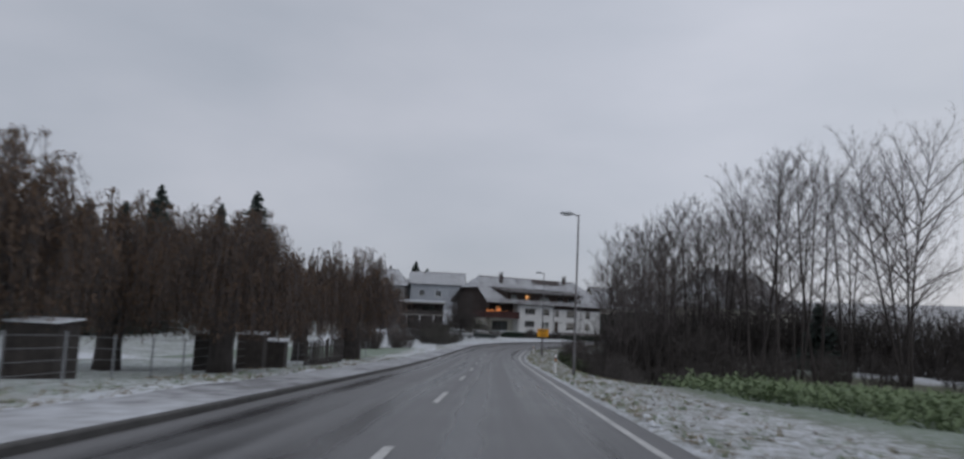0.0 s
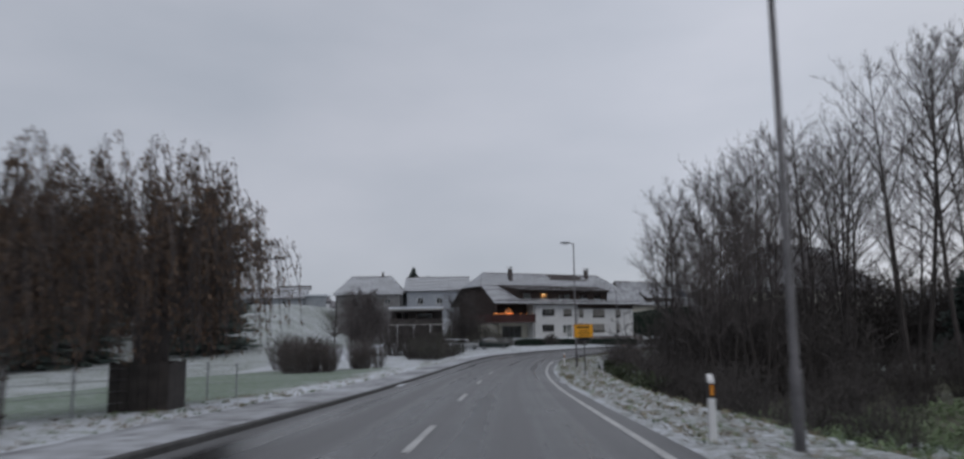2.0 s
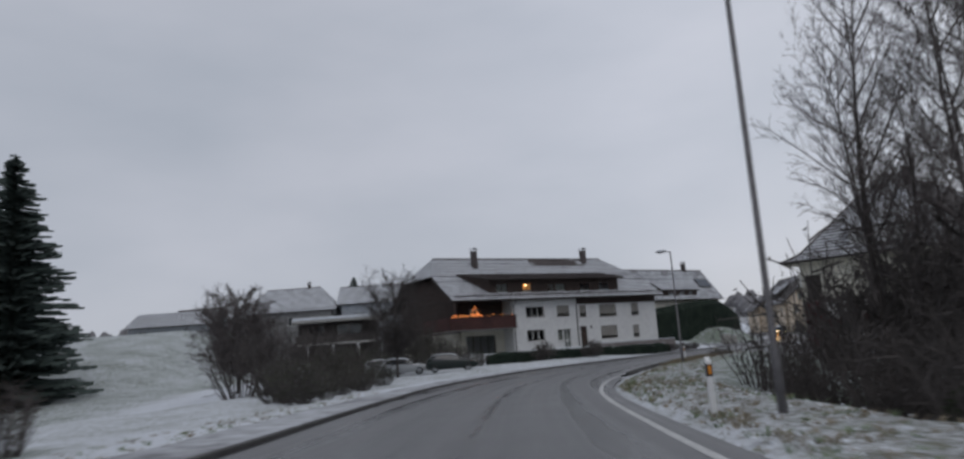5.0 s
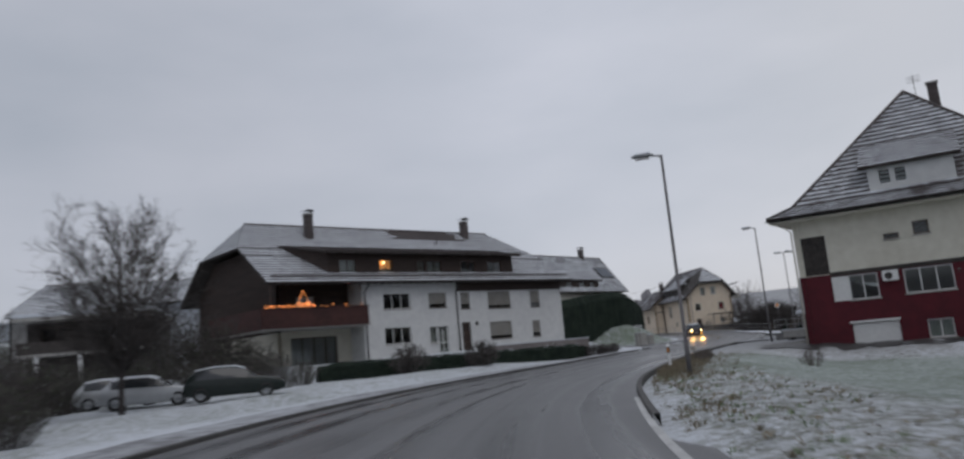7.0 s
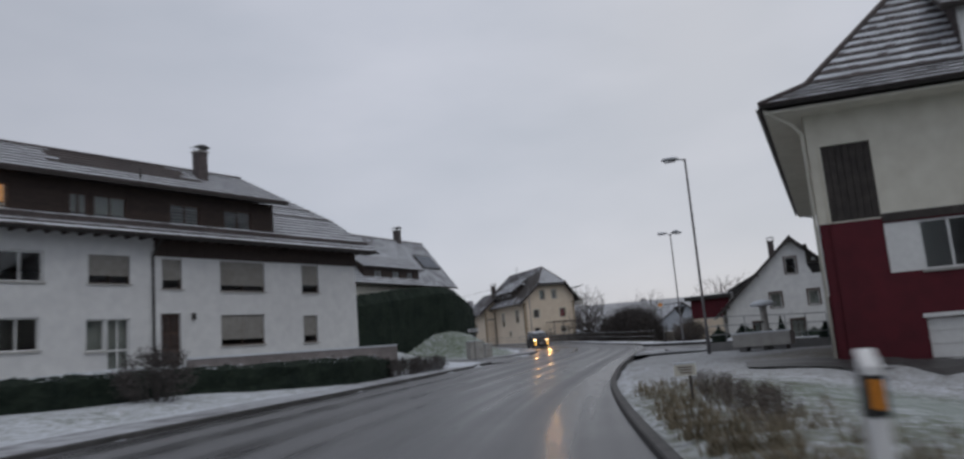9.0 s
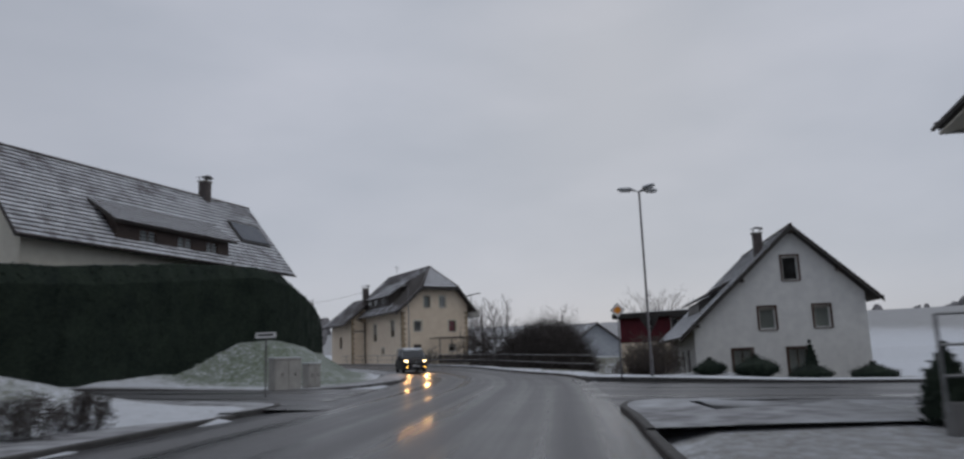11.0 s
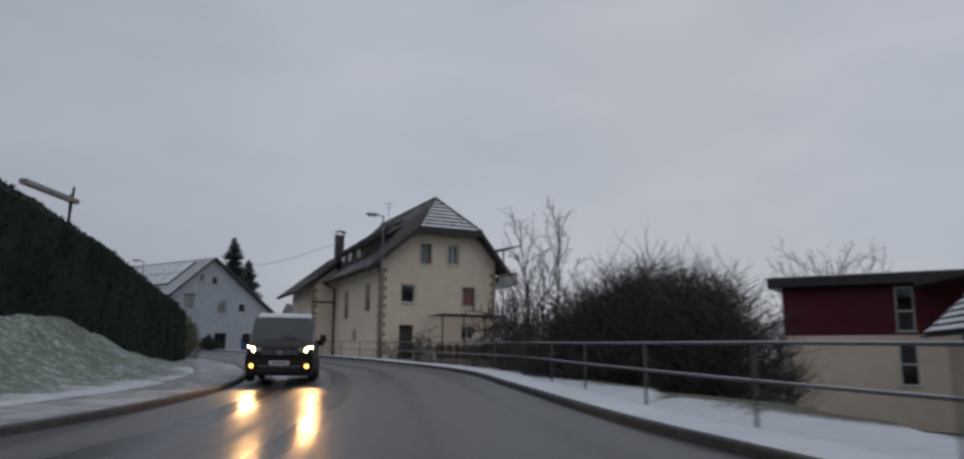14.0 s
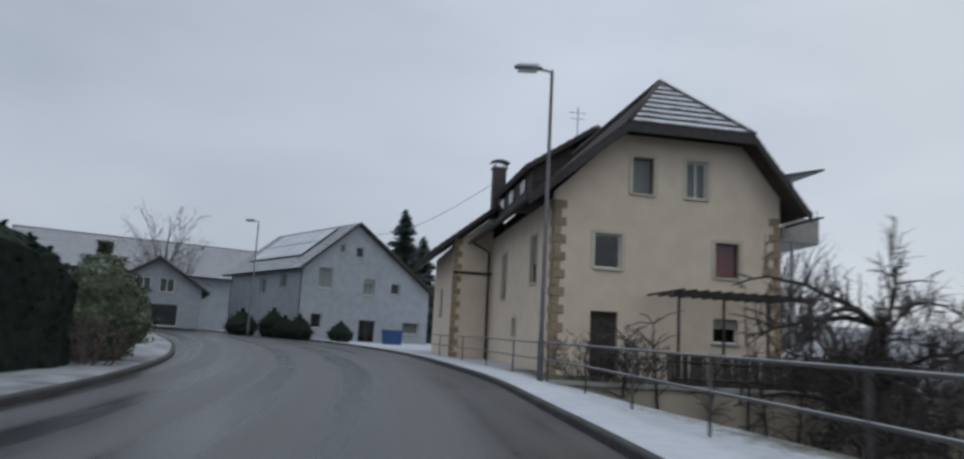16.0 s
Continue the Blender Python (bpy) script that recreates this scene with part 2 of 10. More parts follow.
SNOW = (0.64, 0.67, 0.715)
M = {
    "ground": cover_mat("snowy_ground", (0.16, 0.135, 0.10), (0.06, 0.052, 0.04), (0.17, 0.23, 0.15), (0.08, 0.12, 0.075), SNOW, 1.6),
    "asphalt": asphalt_mat(),
    "paint": two("road_paint", (0.30, 0.30, 0.30), (0.55, 0.55, 0.54), 9.0, rough=0.5),
    "kerb": two("kerb_stone", (0.04, 0.039, 0.038), (0.09, 0.087, 0.084), 6.0, rough=0.75, bump=0.3),
    "pave": ramp_mat("trodden_snow", [(0.38, (0.17, 0.17, 0.178)), (0.52, (0.36, 0.37, 0.39)), (0.74, (0.58, 0.61, 0.65))], 1.7, rough=0.8, bump=0.4),
    "snow": two("fresh_snow", (0.56, 0.59, 0.63), (0.69, 0.72, 0.76), 3.0, rough=0.75, bump=0.3),
    "white_wall": two("white_render", (0.60, 0.60, 0.60), (0.72, 0.72, 0.71), 2.2, rough=0.9, bump=0.15, bump_scale=40),
    "cream_wall": two("cream_render", (0.69, 0.575, 0.45), (0.79, 0.68, 0.545), 1.6, rough=0.9, bump=0.2, bump_scale=35),
    "pale_wall": two("pale_render", (0.58, 0.55, 0.47), (0.69, 0.665, 0.58), 2.0, rough=0.9, bump=0.15, bump_scale=40),
    "beige_wall": two("beige_render", (0.55, 0.50, 0.40), (0.66, 0.61, 0.50), 2.0, rough=0.9, bump=0.15, bump_scale=40),
    "gray_wall": two("grey_render", (0.28, 0.30, 0.325), (0.37, 0.39, 0.415), 1.8, rough=0.9, bump=0.15, bump_scale=40),
    "dark_wall": two("dark_render", (0.16, 0.16, 0.16), (0.24, 0.235, 0.23), 1.8, rough=0.9, bump=0.15, bump_scale=40),
    "red_wall": two("red_render", (0.064, 0.006, 0.012), (0.105, 0.010, 0.018), 1.6, rough=0.75, bump=0.1, bump_scale=40),
    "stone_quoin": two("quoin_sandstone", (0.20, 0.15, 0.10), (0.36, 0.28, 0.19), 5.0, rough=0.9, bump=0.3, jitter=0.25),
    "brown_wood": two("brown_boards", (0.030, 0.021, 0.018), (0.064, 0.043, 0.035), 3.0, rough=0.7, bump=0.25, stretch=(1, 1, 8)),
    "red_wood": two("redbrown_boards", (0.038, 0.015, 0.013), (0.075, 0.028, 0.024), 3.0, rough=0.65, bump=0.2),
    "dark_wood": two("dark_boards", (0.028, 0.024, 0.022), (0.065, 0.055, 0.05), 3.5, rough=0.75, bump=0.3),
    "tile": two("roof_tile_dark", (0.045, 0.038, 0.037), (0.10, 0.08, 0.076), 5.0, rough=0.7, bump=0.3),
    "tile_snow": ramp_mat("snow_on_tiles", [(0.36, (0.16, 0.15, 0.155)), (0.46, (0.46, 0.48, 0.51)), (0.60, (0.68, 0.71, 0.75))], 1.1, rough=0.8, bump=0.25),
    "tile_thin": ramp_mat("thin_snow_on_tiles", [(0.40, (0.065, 0.057, 0.057)), (0.50, (0.24, 0.24, 0.25)), (0.62, (0.56, 0.58, 0.62))], 0.9, rough=0.8, bump=0.25),
    "tile_full": ramp_mat("thick_snow_on_tiles", [(0.30, (0.45, 0.46, 0.49)), (0.46, (0.68, 0.71, 0.75)), (0.7, SNOW)], 0.9, rough=0.8, bump=0.25),
    "metal": two("galvanised_steel", (0.22, 0.23, 0.24), (0.36, 0.37, 0.38), 7.0, rough=0.45, metallic=0.7),
    "pole": two("weathered_lamp_pole", (0.10, 0.097, 0.10), (0.18, 0.172, 0.18), 6.0, rough=0.55, metallic=0.3),
    "old_rail": two("weathered_pipe", (0.06, 0.055, 0.053), (0.14, 0.13, 0.125), 6.0, rough=0.6, metallic=0.3),
    "gutter": two("dark_gutter", (0.03, 0.027, 0.027), (0.06, 0.055, 0.05), 6.0, rough=0.4, metallic=0.4),
    "frame_white": two("white_window_frame", (0.66, 0.66, 0.65), (0.76, 0.76, 0.75), 6.0, rough=0.4),
    "frame_brown": two("brown_window_frame", (0.05, 0.032, 0.024), (0.10, 0.06, 0.045), 8.0, rough=0.5),
    "shutter": two("beige_roller_shutter", (0.22, 0.205, 0.185), (0.31, 0.295, 0.27), 4.0, rough=0.6),
    "curtain": two("net_curtain", (0.45, 0.44, 0.42), (0.60, 0.59, 0.57), 9.0, rough=0.9, stretch=(8, 8, 0.6)),
    "curtain_red": two("red_curtain", (0.42, 0.02, 0.04), (0.55, 0.05, 0.07), 9.0, rough=0.9),
    "glass": glass_mat(),
    "bark": two("wet_bark", (0.034, 0.029, 0.027), (0.075, 0.064, 0.06), 7.0, rough=0.85, bump=0.4, stretch=(1, 1, 0.3)),
    "twig": two("bare_twigs", (0.07, 0.060, 0.059), (0.13, 0.112, 0.108), 3.0, rough=0.85),
    "thicket": two("dark_thicket", (0.045, 0.040, 0.038), (0.09, 0.078, 0.073), 3.0, rough=0.85),
    "twig_light": two("pale_twigs", (0.10, 0.085, 0.075), (0.17, 0.145, 0.13), 3.0, rough=0.85),
    "willow_leaf": two("withered_willow_leaves", (0.06, 0.044, 0.036), (0.155, 0.10, 0.066), 2.0, rough=0.8, jitter=0.12),
    "needles": two("fir_needles", (0.032, 0.046, 0.042), (0.070, 0.092, 0.080), 2.5, rough=0.75),
    "hedge": two("hedge_leaves", (0.010, 0.016, 0.013), (0.027, 0.038, 0.027), 6.0, rough=0.85, bump=0.5, spec=0.12),
    "shrub": two("brown_shrub", (0.045, 0.036, 0.026), (0.11, 0.085, 0.06), 4.0, rough=0.85),
    "snowy_leaf": ramp_mat("snow_dusted_leaves", [(0.42, (0.03, 0.04, 0.02)), (0.56, (0.08, 0.10, 0.05)), (0.68, (0.42, 0.45, 0.46))], 9.0, rough=0.8),
    "mustard": two("field_greens", (0.085, 0.125, 0.055), (0.21, 0.27, 0.15), 5.0, rough=0.7),
    "yellow": two("yellow_sign_face", (0.78, 0.34, 0.012), (0.86, 0.39, 0.02), 4.0, rough=0.45),
    "sign_ink": two("faded_sign_lettering", (0.10, 0.05, 0.008), (0.16, 0.08, 0.012), 8.0, rough=0.5),
    "black": two("black_paint", (0.012, 0.012, 0.012), (0.025, 0.025, 0.025), 8.0, rough=0.5),
    "white_paint": two("white_paint", (0.72, 0.72, 0.72), (0.8, 0.8, 0.8), 5.0, rough=0.45),
    "orange": two("orange_sign_face", (0.80, 0.27, 0.02), (0.86, 0.32, 0.03), 5.0, rough=0.4),
    "concrete": two("concrete", (0.30, 0.29, 0.27), (0.42, 0.41, 0.385), 3.0, rough=0.85, bump=0.25),
    "retaining": two("old_retaining_wall", (0.36, 0.31, 0.24), (0.55, 0.49, 0.40), 1.2, rough=0.9, bump=0.3),
    "garden_stone": two("pinkish_garden_stone", (0.17, 0.15, 0.145), (0.27, 0.24, 0.235), 2.2, rough=0.9, bump=0.3),
    "wet_yard": two("wet_dark_paving", (0.035, 0.034, 0.034), (0.085, 0.083, 0.082), 1.4, rough=0.5, bump=0.3),
    # paler and greyer than the near twigs: distance haze put into the colour
    "far_wood": two("hazed_bare_woods", (0.13, 0.125, 0.13), (0.24, 0.235, 0.245), 0.5, rough=0.9),
    "solar": two("solar_panel", (0.045, 0.055, 0.075), (0.07, 0.08, 0.10), 3.0, rough=0.12),
}


# ---- geometry helpers ----
class Build:
    """Collects vertices and faces of one mesh."""

    def __init__(self):
        self.v, self.f = [], []

    def quad(self, a, b, c, d):
        k = len(self.v)
        self.v += [tuple(a), tuple(b), tuple(c), tuple(d)]
        self.f.append((k, k + 1, k + 2, k + 3))

    def poly(self, pts):
        k = len(self.v)
        self.v += [tuple(p) for p in pts]
        self.f.append(tuple(range(k, k + len(pts))))
        return self

    def box(self, x0, x1, y0, y1, z0, z1):
        k = len(self.v)
        self.v += [(x, y, z) for z in (z0, z1) for x, y in ((x0, y0), (x1, y0), (x1, y1), (x0, y1))]
        for q in ((3, 2, 1, 0), (4, 5, 6, 7), (0, 1, 5, 4), (1, 2, 6, 5), (2, 3, 7, 6), (3, 0, 4, 7)):
            self.f.append(tuple(k + i for i in q))
        return self

    def hull8(self, low, top):
        """A block from four corners below and four above."""
        k = len(self.v)
        self.v += [tuple(p) for p in low] + [tuple(p) for p in top]
        for q in ((3, 2, 1, 0), (4, 5, 6, 7), (0, 1, 5, 4), (1, 2, 6, 5), (2, 3, 7, 6), (3, 0, 4, 7)):
            self.f.append(tuple(k + i for i in q))
        return self

    def tube(self, pts, radii, sides=8, cap=True):
        k = len(self.v)
        pts = [Vector(p) for p in pts]
        for i, p in enumerate(pts):
            d = (pts[min(i + 1, len(pts) - 1)] - pts[max(i - 1, 0)]).normalized()
            a = d.cross(Vector((0.3, 0.9, 0.2)) if abs(d.z) > 0.8 else Vector((0, 0, 1))).normalized()
            b = d.cross(a)
            for j in range(sides):
                w = 2 * math.pi * j / sides
                self.v.append(tuple(p + (a * math.cos(w) + b * math.sin(w)) * radii[i]))
        for i in range(len(pts) - 1):
            for j in range(sides):
                j2 = (j + 1) % sides
                self.f.append((k + i * sides + j, k + i * sides + j2, k + (i + 1) * sides + j2, k + (i + 1) * sides + j))
        if cap:
            self.f.append(tuple(k + j for j in range(sides))[::-1])
            self.f.append(tuple(k + (len(pts) - 1) * sides + j for j in range(sides)))
        return self

    def ribbon(self, pts, widths):
        """A slender twig: one narrow face between each two of its points."""
        k = len(self.v)
        pts = [Vector(p) for p in pts]
        d = pts[-1] - pts[0]
        side = d.cross(Vector((math.sin(k * 2.1), math.cos(k * 2.1), math.sin(k * 1.3) * 0.6)))
        side = side.normalized() if side.length > 1e-6 else Vector((1, 0, 0))
        for p, w in zip(pts, widths):
            self.v += [tuple(p - side * w * 0.5), tuple(p + side * w * 0.5)]
        for i in range(len(pts) - 1):
            self.f.append((k + 2 * i, k + 2 * i + 1, k + 2 * i + 3, k + 2 * i + 2))
        return self

    def mesh(self, name, material=None, smooth=False):
        me = bpy.data.meshes.new(name)
        me.from_pydata(self.v, [], self.f)
        if material is not None:
            me.materials.append(material)
        if smooth:
            me.polygons.foreach_set("use_smooth", [True] * len(me.polygons))
        me.update()
        return me


def part(name, b, material, parent, label="", smooth=False, bevel=0.0):
    ob = new(name, b.mesh(name, material, smooth) if isinstance(b, Build) else b)
    ob.parent = parent
    if bevel:
        mod = ob.modifiers.new("bevel", "BEVEL")
        mod.width, mod.segments, mod.limit_method = bevel, 2, "ANGLE"
    if label:
        ob["label"] = label
    return ob


def pieces(name, b, material, parent, label=""):
    """Each loose piece of b as a part of its own."""
    group = list(range(len(b.v)))
    def root(i):
        while group[i] != i:
            i = group[i]
        return i
    for f in b.f:
        r = root(f[0])
        for i in f[1:]:
            group[root(i)] = r
    sets = {}
    for f in b.f:
        sets.setdefault(root(f[0]), []).append(f)
    for faces in sets.values():
        one, new_id = Build(), {}
        for f in faces:
            for i in f:
                if i not in new_id:
                    new_id[i] = len(one.v)
                    one.v.append(b.v[i])
            one.f.append(tuple(new_id[i] for i in f))
        part(name, one, material, parent, label)


def thing(name, label, category, at=(0, 0, 0), turn=0.0, group="", kind=""):
    ob = new(name)
    ob.matrix_basis = pose(*at, 0, 0, turn)
    ob.empty_display_size = 0.2
    return tagged(ob, label, category, group, kind)


def setting(name, b, material, label="", category="", smooth=False):
    return tagged(new(name, b.mesh(name, material, smooth) if isinstance(b, Build) else b), label, category, "", "structure")


def ss(a, b, x):
    t = np.clip((np.asarray(x, float) - a) / (b - a), 0, 1)
    return t * t * (3 - 2 * t)


# ---- the road's two edges, station by station: left x, y, right x, y ----
EDGE = [(-4.0, -60, 3.0, -60), (-3.9, -10, 3.2, -10), (-3.8, 15, 3.45, 15), (-3.5, 40, 3.9, 40), (-3.1, 62, 4.1, 62),
        (-2.5, 80, 4.6, 78), (-1.9, 93, 5.4, 90), (-1.0, 105, 6.6, 102), (0.5, 117, 8.6, 111.5), (3.3, 127.5, 11.7, 120.8),
        (7.0, 136, 15.4, 129.8), (11.4, 143.5, 20.2, 138.4), (16.8, 151, 25.3, 146.6), (22.3, 158, 30, 153.2),
        (27.8, 165.2, 35, 159.7)]
EDGE += [(33, 171.8, 39.7, 165.4), (38.2, 178.4, 45, 172), (43.6, 185.4, 50, 178.4), (48.8, 193, 54.5, 185.6),
         (52.3, 199.5, 56.7, 192.5), (54.6, 206, 59.5, 200), (55.9, 213, 62.2, 208), (56.5, 222, 63.75, 218),
         (56.0, 232, 64.75, 230), (53.6, 245, 64.0, 247), (49, 260, 60, 266), (40, 276, 52, 285), (24, 296, 38, 308)]
RISE_Y = [-60, 0, 15, 30, 45, 60, 75, 90, 105, 120, 135, 150, 165, 180, 195, 210, 225, 245, 265, 285, 310]
RISE_Z = [5.0, 2.79, 2.22, 1.61, 1.06, 0.59, 0.24, 0.0, -0.14, -0.19, -0.17, -0.11, -0.01, 0.15, 0.41, 0.82, 1.12, 1.6, 2.0, 2.4, 2.8]


def curve_points(pts, step):
    """Catmull-Rom through pts, at even steps of the parameter."""
    pts = np.array([2 * np.array(pts[0]) - np.array(pts[1]), *pts, 2 * np.array(pts[-1]) - np.array(pts[-2])], float)
    out = []
    for i in range(1, len(pts) - 2):
        n = max(2, int(np.linalg.norm(pts[i + 1][:2] - pts[i][:2]) / step))
        for k in range(n):
            t = k / n
            p0, p1, p2, p3 = pts[i - 1:i + 3]
            out.append(0.5 * ((2 * p1) + (p2 - p0) * t + (2 * p0 - 5 * p1 + 4 * p2 - p3) * t * t + (3 * p1 - p0 - 3 * p2 + p3) * t ** 3))
    out.append(pts[-2])
    return np.array(out)


ROAD = curve_points(EDGE, 1.0)
LEFT, RIGHT = ROAD[:, :2], ROAD[:, 2:]
MID = (LEFT + RIGHT) / 2
HALF = np.linalg.norm(LEFT - RIGHT, axis=1) / 2
DIRN = np.gradient(MID, axis=0)
DIRN /= np.linalg.norm(DIRN, axis=1)[:, None]
ACROSS = (RIGHT - LEFT) / (2 * HALF[:, None])
_zc = np.interp(MID[:, 1], RISE_Y, RISE_Z)
ROADZ = np.convolve(np.pad(_zc, 8, mode="reflect", reflect_type="odd"), np.ones(17) / 17, "valid")
ALONG = np.concatenate([[0], np.cumsum(np.linalg.norm(np.diff(MID, axis=0), axis=1))])


def near_road(x, y):
    """Station index and metres beyond the left and the right edge (negative inside) for arrays of places."""
    x, y = np.atleast_1d(np.asarray(x, float)), np.atleast_1d(np.asarray(y, float))
    idx = np.empty(len(x), int)
    for s in range(0, len(x), 4000):
        d = (x[s:s + 4000, None] - MID[None, :, 0]) ** 2 + (y[s:s + 4000, None] - MID[None, :, 1]) ** 2
        idx[s:s + 4000] = d.argmin(1)
    rel = np.stack([x, y], 1) - MID[idx]
    lat = (rel * ACROSS[idx]).sum(1)
    return idx, -lat - HALF[idx], lat - HALF[idx]


# side streets: near left, near right, far right, far left in plan, heights at the two near corners and at the far end
SIDE = [((38.2, 176.1), (42.7, 183.1), (14, 200), (8, 190), 0.10, 0.17, 1.4), ((49.4, 179.7), (42.4, 171.2), (60, 146), (70, 156), 0.18, 0.06, -0.5)]


def beside(x, y, s):
    """Share of the way down side street s, distance beyond its edge, and height of its surface."""
    c = [np.array(p, float) for p in s[:4]]
    m0, m1 = (c[0] + c[1]) / 2, (c[2] + c[3]) / 2
    ax = (m1 - m0) / np.linalg.norm(m1 - m0)
    t = ((x - m0[0]) * ax[0] + (y - m0[1]) * ax[1]) / np.linalg.norm(m1 - m0)
    lat = np.abs(-(x - m0[0]) * ax[1] + (y - m0[1]) * ax[0])
    tc = np.clip(t, 0, 1)
    hw = (np.linalg.norm(c[0] - c[1]) * (1 - tc) + np.linalg.norm(c[2] - c[3]) * tc) / 2 + 3.2 * (1 - tc) ** 3
    near = (s[4] + s[5]) / 2
    return t, lat - hw, near + (s[6] - near) * tc


def terrain(x, y):
    """Ground height in metres."""
    x, y = np.atleast_1d(np.asarray(x, float)), np.atleast_1d(np.asarray(y, float))
    idx, dl, dr = near_road(x, y)
    sy = MID[idx, 1]
    h = ROADZ[idx].copy()
    inside = (dl < 0) & (dr < 0.4)
    # west of the road: meadow and stream valley, farm forecourt, hedge bank, hill
    farm = ss(118, 140, sy) * (1 - ss(174, 182, sy))
    bank = ss(188, 195, sy) * (1 - ss(216, 227, sy))
    meadow = (1 - farm) * (1 - ss(170, 178, sy))
    left = 0.05 - meadow * (0.35 * ss(2, 12, dl) + 2.6 * ss(14, 42, dl)) + farm * (0.35 * ss(2.2, 6, dl) + 1.15 * ss(-4.2, -0.8, -(x - 1.0) * 0.492 + (y - 159.3) * 0.870) - 2.2 * ss(16, 34, dl) * (1 - ss(-12, 2, x)))
    left = left + bank * 2.5 * ss(1.2, 5.4, dl) + ss(180, 190, sy) * 2.6 * ss(7, 16, dl) + ss(222, 234, sy) * 0.4 * ss(2, 8, dl)
    # east of the road: verge and stream ditch, lower yard, level yard, stream cut
    ditch = ss(34, 46, sy) * (1 - ss(98, 114, sy))
    yard = ss(110, 124, sy) * (1 - ss(148, 158, sy))
    cut = ss(186, 191, sy) * (1 - ss(226, 230, sy))
    right = 0.04 - ditch * 2.2 * ss(2.6, 8, dr) * (1 - 0.6 * ss(16, 30, dr)) - (1 - ss(112, 130, sy)) * (0.45 * ss(4, 18, dr) + 1.0 * ss(20, 80, dr))
    right = right - yard * 0.95 * ss(2.2, 9, dr) - ss(158, 170, sy) * (1 - cut) * (1 - ss(226, 230, sy)) * 0.55 * ss(5, 12, dr) - cut * 2.7 * ss(1.9, 4.2, dr)
    out = np.where(dl > 0, left, np.where(dr > 0.4, right, 0))
    rise = 1.75 * np.exp(-((x + 15) ** 2 + (y - 174) ** 2) / 130)
    r = np.hypot(x - 20, y - 120)
    far = 26 * ss(230, 650, r) + 55 * ss(600, 2200, r)
    bumps = (np.sin(x * 0.9 + y * 0.31) + np.sin(y * 0.73 - x * 0.41 + 1.3) + np.sin(x * 0.23 - y * 0.17)) * 0.035 * ss(2.0, 6, np.maximum(dl, dr))
    h = np.where(inside, h - 0.15, h + out + bumps + rise) + far
    slope = ss(-32, -50, x) * ss(158, 182, y) * (1 - ss(300, 420, y))
    h = h * (1 - slope) + (0.6 + 9.4 * ss(160, 226, y) + bumps) * slope
    for s in SIDE:
        t, out_, zr = beside(x, y, s)
        on = ss(-0.06, 0.02, t) * (1 - ss(1.0, 1.3, t)) * (~inside)
        wide = on * (1 - ss(0.4, 5.0, out_))
        h = h * (1 - wide) + (zr + 0.06) * wide
        tight = on * (1 - ss(-0.3, 0.5, out_))
        h = h - 0.3 * tight
    edge = ss(0, 2.5, np.maximum(dl, dr - 0.4))
    return np.where(inside, h, h - 0.02 * (1 - edge))


def tz(x, y):
    return float(terrain(x, y)[0])


